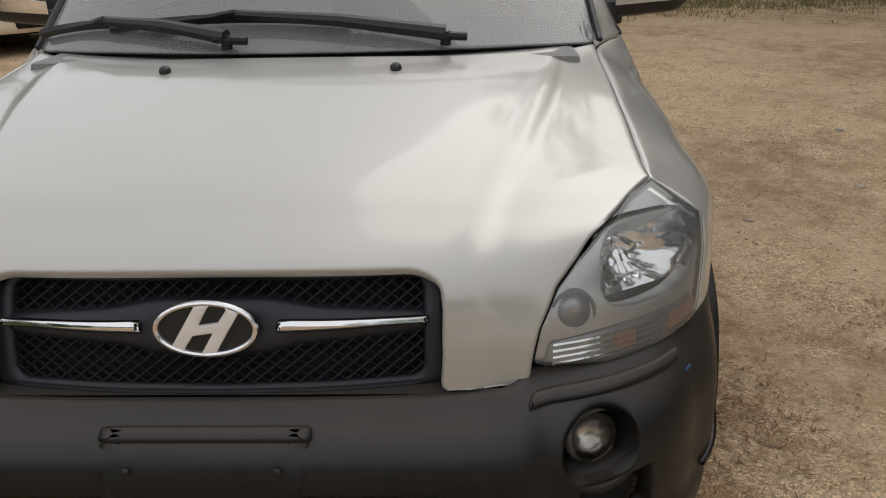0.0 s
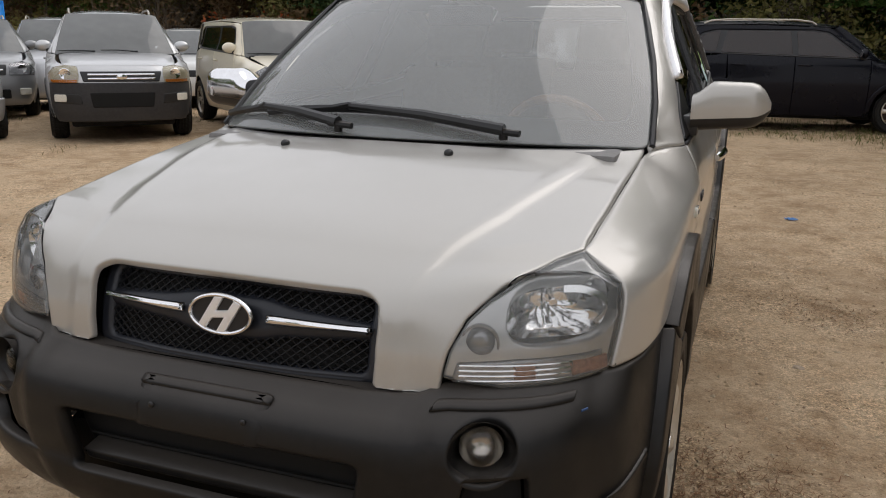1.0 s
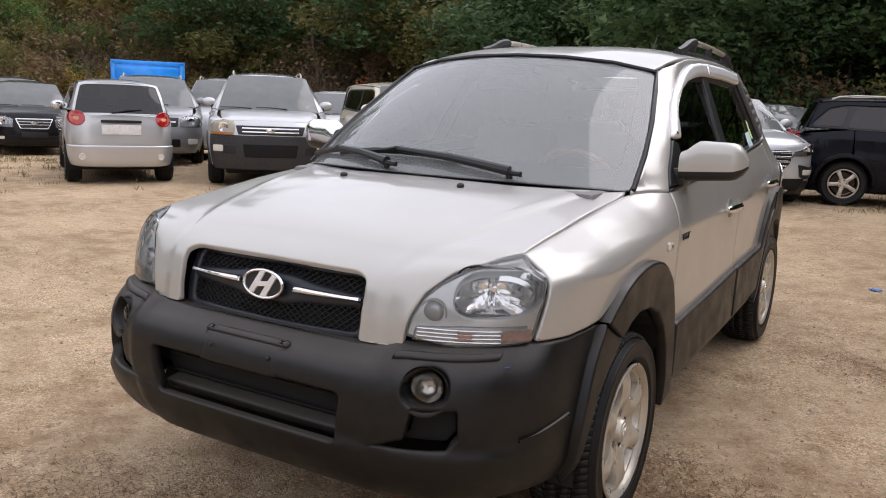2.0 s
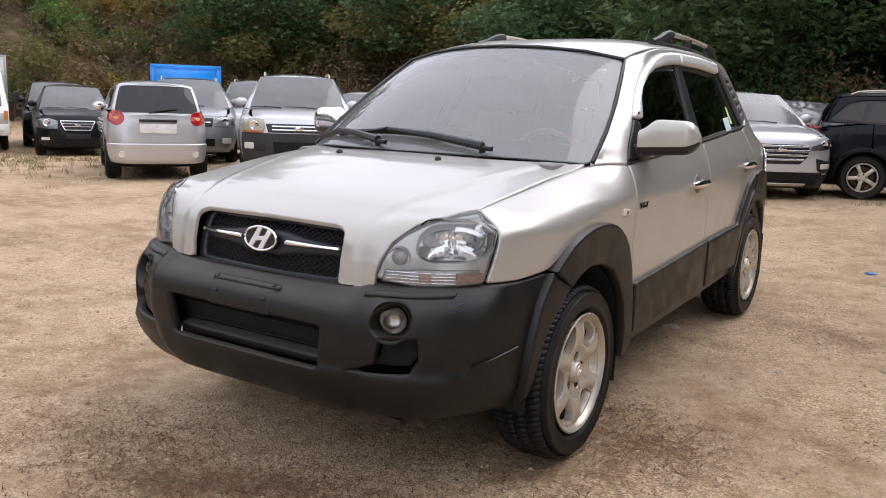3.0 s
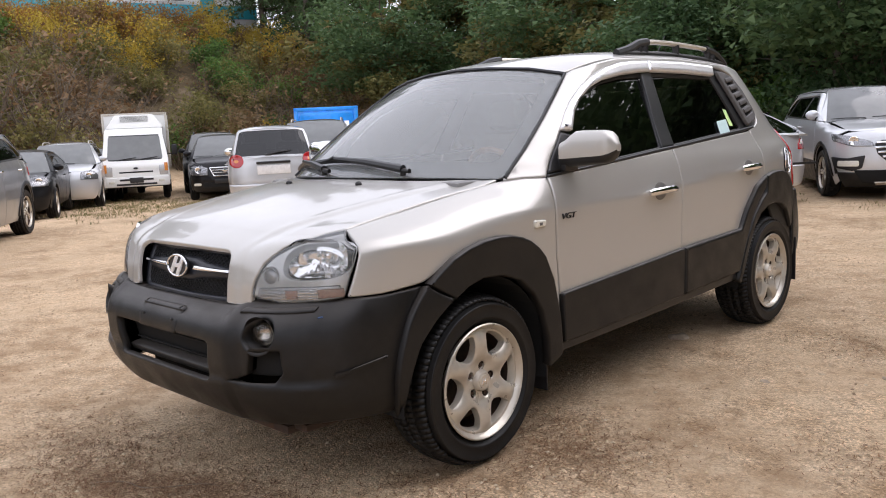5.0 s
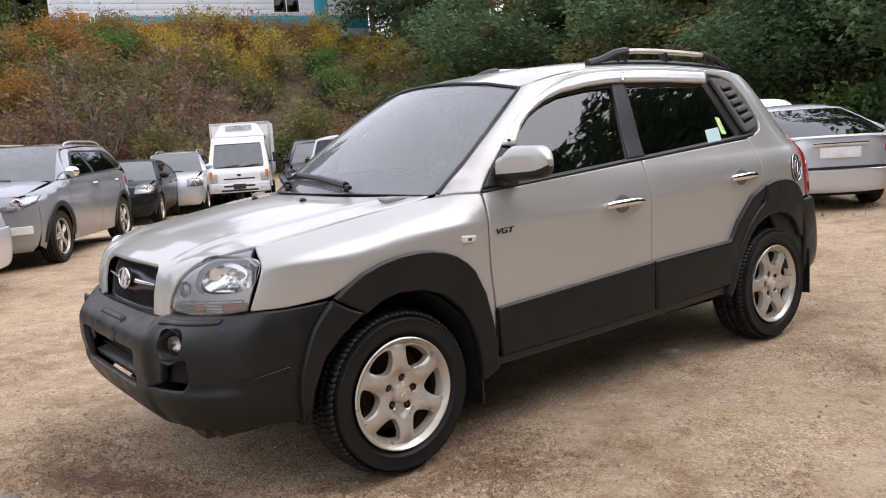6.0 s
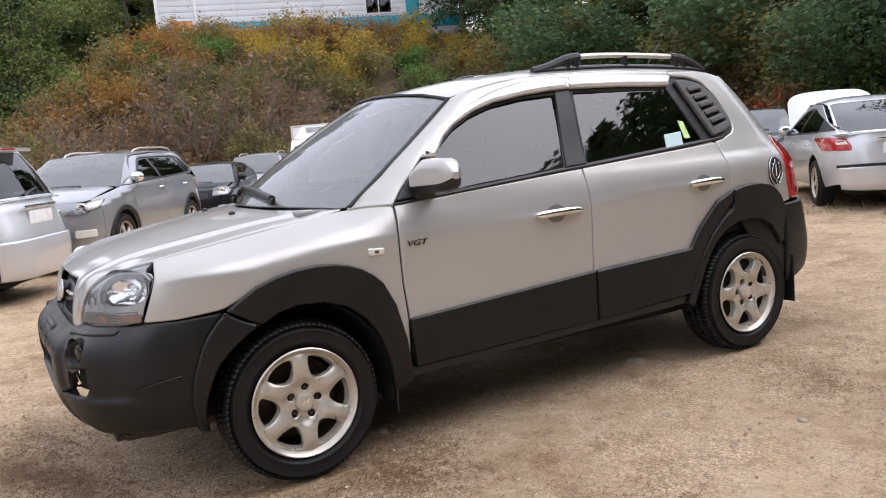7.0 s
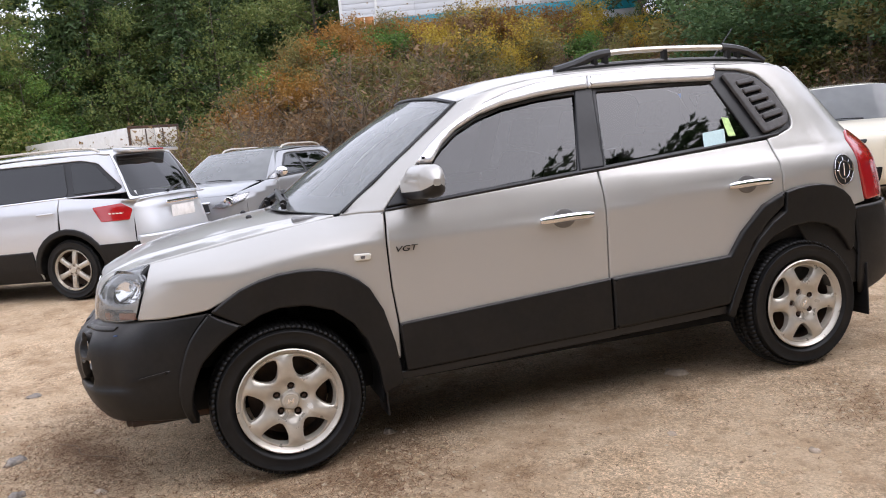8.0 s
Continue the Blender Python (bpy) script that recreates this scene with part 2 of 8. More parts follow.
def panel(poly, surf, step=0.05, off=0.0, edge=0.004, drop=0.003, thick=0.014, holes=(), middle=None):
    """A sheet over an outline in the (u, v) of a surface, with rounded, turned-in edges. Returns (points, faces)."""
    c = MIDDLE if middle is None else np.array(middle)
    loops = []
    for k, lp in enumerate((poly, *holes)):
        lp = spaced(lp, step)
        if (area2(lp) < 0) == (k == 0):
            lp = lp[::-1]
        loops.append(lp)
    rings = [[lp, inset(lp, edge), inset(lp, 2.2 * edge)] for lp in loops]
    lo, hi = loops[0].min(0), loops[0].max(0)
    gu, gv = np.meshgrid(np.arange(lo[0], hi[0], step), np.arange(lo[1], hi[1], step))
    g = np.stack([gu.ravel() + 0.37 * step, gv.ravel() + 0.37 * step], 1)
    g = g[within(g, rings[0][2])]
    for r in rings[1:]:
        g = g[~within(g, r[2])]
    for r in rings:
        if len(g):
            g = g[far_from(g, r[2], 0.4 * step)]
    flat, cons, base = [], [], 0
    for r in rings:
        n = len(r[2])
        flat += [tuple(p) for p in r[2]]
        cons += [(base + i, base + (i + 1) % n) for i in range(n)]
        base += n
    flat += [tuple(p) for p in g]
    vs, _, fs, *_ = geometry.delaunay_2d_cdt([Vector(p) for p in flat], cons, [], 0, 1e-7)
    vs = np.array([tuple(v) for v in vs])
    cen = np.array([vs[list(f)].mean(0) for f in fs])
    ok = within(cen, rings[0][2])
    for r in rings[1:]:
        ok &= ~within(cen, r[2])
    uv, offs, faces = [vs], [np.full(len(vs), off)], [list(f) for f, k in zip(fs, ok) if k]
    count = len(vs)
    for r in rings:
        n = len(r[0])
        ids = []
        for ring, o in ((r[2], off), (r[1], off - 0.25 * drop), (r[0], off - drop), (r[0], off - thick)):
            ids.append(count)
            uv.append(ring)
            offs.append(np.full(n, o))
            count += n
        for i in range(n):
            j = (i + 1) % n
            for a, b in zip(ids, ids[1:]):
                faces.append([a + j, a + i, b + i, b + j])
    uv, offs = np.concatenate(uv), np.concatenate(offs)
    u, v = uv[:, 0], uv[:, 1]
    p, e = surf(u, v), 2e-3
    nrm = np.cross(surf(u + e, v) - surf(u - e, v), surf(u, v + e) - surf(u, v - e))
    nrm /= np.linalg.norm(nrm, axis=1)[:, None] + 1e-12
    if np.sum(np.sum(nrm * (p - c), 1)) < 0:
        nrm = -nrm
        faces = [f[::-1] for f in faces]
    keep = np.zeros_like(nrm)
    keep[:len(vs)] = nrm[:len(vs)]
    return p + nrm * offs[:, None], faces, keep


def mirrored(md):
    out = [np.asarray(md[0]) * (-1, 1, 1), [q[::-1] for q in md[1]]]
    return (*out, md[2] * (-1, 1, 1)) if len(md) > 2 else tuple(out)


def joined(*mds):
    ps, fs, n = [], [], 0
    for p, f, *_ in mds:
        ps.append(np.asarray(p, float).reshape(-1, 3))
        fs += [[i + n for i in q] for q in f]
        n += len(ps[-1])
    return np.concatenate(ps), fs


def moved(md, m):
    p = np.asarray(md[0], float)
    r = np.array(m.to_3x3())
    out = (p @ r.T + np.array(m.translation), md[1])
    return (*out, md[2] @ r.T) if len(md) > 2 else out


def mesh_of(name, md, smooth=True, weld=1e-5, sharp=None):
    me = bpy.data.meshes.new(name)
    me.from_pydata(np.asarray(md[0]).tolist(), [], [list(f) for f in md[1]])
    if weld:
        bm = bmesh.new()
        bm.from_mesh(me)
        bmesh.ops.remove_doubles(bm, verts=bm.verts, dist=weld)
        if sharp:
            for e in bm.edges:
                if len(e.link_faces) == 2 and e.calc_face_angle(0) > sharp:
                    e.smooth = False
        bm.to_mesh(me)
        bm.free()
    if smooth:
        me.polygons.foreach_set("use_smooth", [True] * len(me.polygons))
    me.update()
    if smooth and len(md) > 2:
        # the sheet's own normals, so that reflections run smoothly
        known = {}
        for p, q in zip(np.round(np.asarray(md[0]), 4).tolist(), md[2].tolist()):
            if q != [0.0, 0.0, 0.0]:
                known[tuple(p)] = q
        me.normals_split_custom_set_from_vertices([known.get(tuple(np.round(v.co[:], 4).tolist()), (0, 0, 0)) for v in me.vertices])
    return me


def part(name, md, mat, parent, label="", smooth=True, sharp=0.7, m=None):
    """One mesh object under a thing or part."""
    ob = new(name, md if isinstance(md, bpy.types.Mesh) else mesh_of(name, md, smooth, 1e-5, sharp))
    if mat is not None and not ob.data.materials:
        ob.data.materials.append(mat)
    ob.parent = parent
    if m is not None:
        ob.matrix_basis = m
    if label:
        ob["label"] = label
    return ob


def thing(name, label, category, m=None, group="", kind=""):
    ob = new(name)
    ob.empty_display_size = 0.2
    if m is not None:
        ob.matrix_basis = m
    return tagged(ob, label, category, group, kind)


def solid(name, md, mat, label, category, m=None, group="", kind="", smooth=True, sharp=0.7):
    ob = part(name, md, mat, None, "", smooth, sharp, m)
    return tagged(ob, label, category, group, kind)


def box(x0, x1, y0, y1, z0, z1, b=0.0):
    """A box with bevelled edges."""
    bm = bmesh.new()
    bmesh.ops.create_cube(bm, size=1)
    for v in bm.verts:
        v.co = ((x0 + x1) / 2 + v.co.x * (x1 - x0), (y0 + y1) / 2 + v.co.y * (y1 - y0), (z0 + z1) / 2 + v.co.z * (z1 - z0))
    if b:
        bmesh.ops.bevel(bm, geom=bm.edges[:], offset=b, segments=2, profile=0.6, affect="EDGES")
    bm.verts.index_update()
    md = np.array([v.co[:] for v in bm.verts]), [[v.index for v in f.verts] for f in bm.faces]
    bm.free()
    return md


def lathe(profile, n=48, axis="x", closed=False):
    """Turns (radius, along) points round an axis."""
    pr = np.array(profile, float)
    k = len(pr)
    pts, faces = [], []
    for i in range(n):
        a = 2 * math.pi * i / n
        for r, x in pr:
            pts.append((x, r * math.cos(a), r * math.sin(a)))
    for i in range(n):
        j = (i + 1) % n
        for q in range(k if closed else k - 1):
            s = (q + 1) % k
            faces.append([i * k + q, i * k + s, j * k + s, j * k + q])
    pts = np.array(pts)
    if axis == "y":
        pts = pts[:, [1, 0, 2]] * (1, 1, -1)
    if axis == "z":
        pts = pts[:, [1, 2, 0]]
    return pts, faces


def tube(path, r, n=8, cap=True, flat=1.0):
    """A round bar along points; r may be a list."""
    path = np.asarray(path, float)
    rs = np.full(len(path), r) if np.isscalar(r) else np.asarray(r, float)
    tan = np.gradient(path, axis=0)
    tan /= np.linalg.norm(tan, axis=1)[:, None] + 1e-12
    up = np.array([0, 0, 1.0]) if abs(tan[0][2]) < 0.9 else np.array([1.0, 0, 0])
    pts, faces = [], []
    for p, t, q in zip(path, tan, rs):
        a = np.cross(t, up)
        a /= np.linalg.norm(a) + 1e-12
        b = np.cross(a, t)
        for i in range(n):
            w = 2 * math.pi * i / n
            pts.append(p + q * (a * math.cos(w) + flat * b * math.sin(w)))
    for k in range(len(path) - 1):
        for i in range(n):
            j = (i + 1) % n
            faces.append([k * n + i, k * n + j, (k + 1) * n + j, (k + 1) * n + i])
    if cap:
        faces += [list(range(n))[::-1], list(range((len(path) - 1) * n, len(path) * n))]
    return np.array(pts), faces


def ball(c, r, n=12, squash=(1, 1, 1)):
    pr = [(math.sin(math.pi * i / n) + 1e-6, -math.cos(math.pi * i / n)) for i in range(n + 1)]
    p, f = lathe(pr, 2 * n, "z")
    return p * np.array(squash) * r + np.array(c), f


def slab(outline, m, h, r=0.0):
    """An outline in a plane, thickened by h; m places it (local z is its thickness)."""
    o = np.asarray(outline, float)
    if area2(o) < 0:
        o = o[::-1]
    n = len(o)
    k = min(r, 0.45 * h)
    rows = [(o, 0)] if not k else [(o, 0)]
    rows += [(o, h - k), (inset(o, k * 0.5), h - 0.2 * k), (inset(o, k * 1.3), h)] if k else [(o, h)]
    pts = np.concatenate([np.column_stack([q, np.full(n, z)]) for q, z in rows])
    faces = []
    for a in range(len(rows) - 1):
        for i in range(n):
            j = (i + 1) % n
            faces.append([a * n + i, a * n + j, (a + 1) * n + j, (a + 1) * n + i])
    tri = geometry.tessellate_polygon([[Vector((*p, 0)) for p in rows[-1][0]]])
    top = (len(rows) - 1) * n
    for t in tri:
        a, b, c = (rows[-1][0][i] for i in t)
        f = [top + i for i in t]
        faces.append(f if (b[0] - a[0]) * (c[1] - a[1]) - (b[1] - a[1]) * (c[0] - a[0]) > 0 else f[::-1])
    return moved((pts, faces), m)

# ---- car bodies: shared surfaces ----
class Body:
    """The skin of a car in its own metres: nose towards -y, front axle at y = 0, left side at +x."""

    def __init__(self, wb, half, front, rear, hood_edge, screen_edge, y0=0.3, y1=None, roll=(0.15, 0.09), nm=(2.72, 6.0), rnm=(5, 5), bow=0.01, tuck=0.055, lamp=None, rise=0.0, pinch=0.0):
        self.lamp, self.rise, self.pinch = lamp, rise, pinch
        self.wb, self.half, self.front, self.rear = wb, hermite(*half), hermite(*front), hermite(*rear)
        self.hood_edge, self.screen_edge = hermite(*hood_edge), hermite(*screen_edge)
        self.y0, self.y1, self.roll, self.nm, self.rnm, self.bow, self.tuck = y0, (wb - 0.6 if y1 is None else y1), roll, nm, rnm, bow, tuck

    def width(self, y, z):
        lift = self.rise * (y - 1.33) * sstep((y - 0.3) / 0.6) * (1 - sstep((z - 1.03) / 0.12))
        x = self.half(z - lift) + self.bow * np.sin(np.clip((y - self.y0) / (self.wb - self.y0), 0, 1) * math.pi)
        ze = self.hood_edge(y)
        k = np.clip((z - (ze - self.roll[1])) / self.roll[1], 0, 1.15)
        if self.lamp is None:
            x = x - self.roll[0] * k**2.2 * sstep((self.y0 + 0.25 - y) / 0.3)
        yw = self.screen_edge(z)
        lip = np.clip(1 - (y - yw) / 0.16, 0, 1.1)**2 * self.tuck * sstep((z - self.hood_edge(self.y0) + 0.06) / 0.2)
        # the foot of the windscreen pillar stands further in
        return x - lip - self.pinch * np.exp(-((z - 1.14) / 0.09)**2) * sstep((y - 0.08) / 0.2) * sstep((0.85 - y) / 0.4)

    def side(self, y, z):
        y, z = np.asarray(y, float), np.asarray(z, float)
        n, m = self.nm
        t = np.clip((self.y0 - y) / (self.y0 - self.front(z)), 0, 0.999)
        f = (1 - t**m)**(1 / n)
        n, m = self.rnm
        t = np.clip((y - self.y1) / (self.rear(z) - self.y1), 0, 0.999)
        f = f * (1 - t**m)**(1 / n)
        x = self.width(y, z) * f
        if self.lamp is not None:
            # the shoulder of the wing rolls over to a straight edge along the bonnet
            deep = self.roll[1] + 0.06 * sstep((y + 0.45) / 0.35)
            k = np.clip((z - (self.hood_edge(y) - deep)) / deep, 0, 1.1)
            edge = 0.698 + 0.028 * (y - self.lamp)
            x = x - k**2.2 * sstep((self.y0 + 0.25 - y) / 0.3) * np.clip(x - edge, 0, 0.2)
        return np.stack([x, y, z], 1)

    W = 1.6

    def nose(self, w, z):
        """Round the front: w from 0 at the middle, about metres, to the side."""
        w, z = np.asarray(w, float), np.asarray(z, float)
        n, m = self.nm
        q = np.clip(np.abs(w) / self.W, 0, 1) * math.pi / 2
        x = self.half(z) * np.sin(q)**(2 / n)
        y = self.y0 - (self.y0 - self.front(z)) * np.cos(q)**(2 / m)
        return np.stack([np.sign(w) * x, y, z], 1)

    def nose_w(self, x, z):
        n, _ = self.nm
        return float(np.sign(x) * np.arcsin(min(1, abs(x) / self.half(z))**(n / 2)) * 2 / math.pi * self.W)

    def nose_wy(self, y, z):
        _, m = self.nm
        return float(np.arccos(np.clip((self.y0 - y) / (self.y0 - self.front(z)), 0, 1)**(m / 2)) * 2 / math.pi * self.W)

    def tail(self, w, z):
        w, z = np.asarray(w, float), np.asarray(z, float)
        n, m = self.rnm
        q = np.clip(np.abs(w) / self.W, 0, 1) * math.pi / 2
        x = self.half(z) * np.sin(q)**(2 / n)
        y = self.y1 + (self.rear(z) - self.y1) * np.cos(q)**(2 / m)
        return np.stack([np.sign(w) * x, y, z], 1)

    def tail_w(self, x, z):
        n, _ = self.rnm
        return float(np.sign(x) * np.arcsin(min(1, abs(x) / self.half(z))**(n / 2)) * 2 / math.pi * self.W)

    def tail_wy(self, y, z):
        _, m = self.rnm
        return float(np.arccos(np.clip((y - self.y1) / (self.rear(z) - self.y1), 0, 1)**(m / 2)) * 2 / math.pi * self.W)


def lofted(rows, knots=None):
    """A surface through rows of points across x: rows of (xs, ys, zs); u is x, v the row number."""
    K = np.asarray(knots if knots else range(len(rows)), float)
    fy = [hermite(r[0], r[1]) for r in rows]
    fz = [hermite(r[0], r[2]) for r in rows]

    def surf(u, v):
        u, v = np.asarray(u, float), np.asarray(v, float)
        ax = np.abs(u)
        ys, zs = np.stack([f(ax) for f in fy]), np.stack([f(ax) for f in fz])
        k = len(rows)
        t = np.clip(v, 0, k - 1 - 1e-9)
        i = t.astype(int)
        f = t - i
        idx = np.arange(len(u))

        def at(a):
            def g(j):
                return a[np.clip(j, 0, k - 1), idx]
            p0, p1, p2, p3 = g(i - 1), g(i), g(i + 1), g(i + 2)
            h = K[i + 1] - K[i]
            w1, w2 = K[i + 1] - K[np.clip(i - 1, 0, k - 1)], K[np.clip(i + 2, 0, k - 1)] - K[i]
            m1, m2 = (p2 - p0) / w1 * h, (p3 - p1) / w2 * h
            return ((2 * f**3 - 3 * f**2 + 1) * p1 + (f**3 - 2 * f**2 + f) * m1 + (3 * f**2 - 2 * f**3) * p2 + (f**3 - f**2) * m2)
        return np.stack([u, at(ys), at(zs)], 1)
    return surf


def tyre_meshes(r, w, rim_r, treads=84):
    """Tyre with grooved tread and rounded shoulders; x is the axle, outside at +x."""
    h = w / 2
    prof = [(rim_r - 0.005, h - 0.02), (rim_r + 0.012, h - 0.006), (rim_r + 0.16 * (r - rim_r), h - 0.001), (rim_r + 0.20 * (r - rim_r), h + 0.003), (rim_r + 0.26 * (r - rim_r), h + 0.001), (rim_r + 0.62 * (r - rim_r), h + 0.002), (rim_r + 0.66 * (r - rim_r), h + 0.005), (rim_r + 0.70 * (r - rim_r), h),
            (r - 0.034, h - 0.012), (r - 0.02, h - 0.028), (r - 0.008, h - 0.05), (r - 0.006, h * 0.45), (r - 0.006, 0.002)]
    prof = prof + [(a, -b) for a, b in prof[::-1]]
    tyre = lathe(prof, 72, "x")
    blocks = []
    for i in range(treads):
        a = 2 * math.pi * i / treads
        for sgn in (1, -1):
            for x0, x1, lift in ((h - 0.062, h - 0.016, -0.001), (h * 0.40, h - 0.072, 0.0), (h * 0.05, h * 0.34, 0.0)):
                b = box(min(sgn * x0, sgn * x1), max(sgn * x0, sgn * x1), -0.0102, 0.0102, r - 0.012, r + lift)
                b = (np.array([(px, py + 0.18 * (abs(px) - h * 0.5) * sgn, pz - (0.014 if abs(px) > h - 0.02 else 0)) for px, py, pz in b[0]]), b[1])
                blocks.append(moved(b, Matrix.Rotation(a + (0.05 if sgn > 0 else 0), 4, "X")))
    return tyre, joined(*blocks)


def rim_meshes(rim_r, w, spokes, twin=0.0, width=0.052, dish=0.02, bolts=5, hub=0.075):
    """Barrel, spokes, hub cap and bolts of an alloy wheel."""
    h = w / 2
    face = h - dish
    barrel = lathe([(rim_r - 0.004, h - 0.004), (rim_r - 0.001, h - 0.012), (rim_r - 0.014, h - 0.010), (rim_r - 0.022, h - 0.022), (rim_r - 0.024, h - 0.034)], 64, "x")
    inner = lathe([(rim_r - 0.024, h - 0.034), (rim_r - 0.03, h - 0.06), (rim_r - 0.035, -h + 0.02), (rim_r - 0.002, -h + 0.004)], 64, "x")
    arms = []
    for i in range(spokes):
        for dx in ((-twin, twin) if twin else (0,)):
            n, pts, faces = 7, [], []
            for k in range(n):
                t = k / (n - 1)
                rad = 0.045 + t * (rim_r - 0.018 - 0.045)
                wd = width * (1.12 - 1.0 * t + 1.12 * t**2) * (0.8 if twin else 1)
                xf = face - 0.012 + 0.016 * math.sin(t * math.pi * 0.9) - 0.012 * t
                c = dx * (0.4 + 0.6 * t)
                pts += [(xf - 0.03, c - wd * 0.55, rad), (xf - 0.008, c - wd * 0.5, rad), (xf, c - wd * 0.25, rad), (xf + 0.002, c, rad),
                        (xf, c + wd * 0.25, rad), (xf - 0.008, c + wd * 0.5, rad), (xf - 0.03, c + wd * 0.55, rad)]
            for k in range(n - 1):
                for q in range(6):
                    a = k * 7 + q
                    faces.append([a, a + 1, a + 8, a + 7])
            arms.append(moved((np.array(pts), faces), Matrix.Rotation(2 * math.pi * i / spokes, 4, "X")))
    centre = lathe([(0.0, face - 0.006), (hub * 0.9, face - 0.006), (hub, face - 0.012), (hub * 1.05, face - 0.04)], 32, "x")
    cap = lathe([(0.0, face + 0.006), (0.030, face + 0.005), (0.035, face), (0.036, face - 0.01)], 24, "x")
    nuts = []
    for i in range(bolts):
        nuts.append(moved(lathe([(0.0, face - 0.004), (0.008, face - 0.004), (0.0095, face - 0.010), (0.017, face - 0.0045), (0.019, face - 0.0065)], 12, "x"),
                          Matrix.Rotation(2 * math.pi * (i + 0.5) / bolts, 4, "X") @ Matrix.Translation((0, 0, 0.054))))
    disc = lathe([(0.02, -0.01), (rim_r - 0.055, -0.01), (rim_r - 0.055, -0.03), (0.02, -0.03)], 32, "x")
    return barrel, joined(*arms), centre, cap, joined(*nuts), disc, inner


def star_rim(rim_r, w):
    """Barrel and pressed six-spoke face of the wheel, with five sunk bolts round a capped hub."""
    h = w / 2
    lip = lathe([(rim_r - 0.002, h - 0.010), (rim_r + 0.001, h - 0.003), (rim_r - 0.004, h + 0.001), (rim_r - 0.010, h - 0.003), (rim_r - 0.016, h - 0.012), (rim_r - 0.024, h - 0.022)], 72, "x")
    inner = lathe([(rim_r - 0.020, h - 0.022), (rim_r - 0.03, h - 0.06), (rim_r - 0.035, -h + 0.02), (rim_r - 0.002, -h + 0.004)], 64, "x")
    deep = hermite((0.0, 0.05, 0.075, 0.105, 0.15, 0.185, 0.21), (-.030, -.030, -.026, -.016, -.011, -.014, -.022))

    def face(u, v):
        u, v = np.asarray(u, float), np.asarray(v, float)
        r = np.hypot(u, v)
        a = np.arctan2(u, v)
        off = (a + math.pi / 6) % (math.pi / 3) - math.pi / 6
        d = np.abs(r * np.sin(off))
        ridge = 0.009 * (1 - sstep((d - 0.010) / 0.022)) * sstep((r - 0.07) / 0.04) * (1 - 0.7 * sstep((r - 0.165) / 0.035))
        return np.stack([h + deep(r) + ridge, u, v], 1)
    gaps = []
    for k in range(6):
        c = math.pi / 6 + k * math.pi / 3
        side = [(.188, 18.4), (.182, 19.2), (.168, 18.8), (.15, 17.6), (.13, 14.6), (.114, 9.5), (.106, 4.0)]
        q = [(r, c + radians(d)) for r, d in side] + [(r, c - radians(d)) for r, d in side[::-1]] + [(.1935, c - radians(15.5)), (.197, c - radians(8)), (.198, c), (.197, c + radians(8)), (.1935, c + radians(15.5))]
        gaps.append(np.array([(r * math.sin(a), r * math.cos(a)) for r, a in q]))
    disc = np.array([((rim_r - .018) * math.cos(a), (rim_r - .018) * math.sin(a)) for a in np.linspace(0, 2 * math.pi, 72, endpoint=False)])
    nuts_at = [(.060 * math.sin(a), .060 * math.cos(a)) for a in (2 * math.pi * k / 5 + .2 for k in range(5))]
    sinks = [np.array([(y + .0155 * math.cos(a), z + .0155 * math.sin(a)) for a in np.linspace(0, 2 * math.pi, 14, endpoint=False)]) for y, z in nuts_at]
    spider = panel(disc, face, step=.012, edge=.0035, drop=.004, thick=.034, holes=(*gaps, *sinks), middle=(0, 0, 0))
    cap = joined(lathe([(.0, h - .008), (.026, h - .0085), (.0275, h - .011), (.031, h - .0095), (.036, h - .012), (.041, h - .022), (.043, h - .034)], 30, "x"))
    mark = moved(slab(rounded([(-.017, -.010), (-.009, -.011), (-.004, -.003), (.004, -.004), (.003, -.012), (.010, -.011), (.017, .010), (.009, .011), (.004, .003), (-.004, .004), (-.003, .012), (-.010, .011)], .002), Matrix.Translation((h - .009, 0, 0)) @ Matrix.Rotation(math.pi / 2, 4, "Z") @ Matrix.Rotation(math.pi / 2, 4, "X"), .0025, .001), Matrix.Identity(4))
    nuts = joined(*[moved(lathe([(0.0, h - .034), (.0085, h - .034), (.0095, h - .040), (.0095, h - .055)], 6, "x"), Matrix.Translation((0, y, z))) for y, z in nuts_at],
                  *[moved(lathe([(.0165, h - .031), (.0165, h - .058), (0.0, h - .058)], 12, "x"), Matrix.Translation((0, y, z))) for y, z in nuts_at])
    brake = lathe([(0.02, -0.01), (rim_r - 0.055, -0.01), (rim_r - 0.055, -0.03), (0.02, -0.03)], 32, "x")
    return lip, spider, cap, mark, nuts, brake, inner


WHEELS = {}


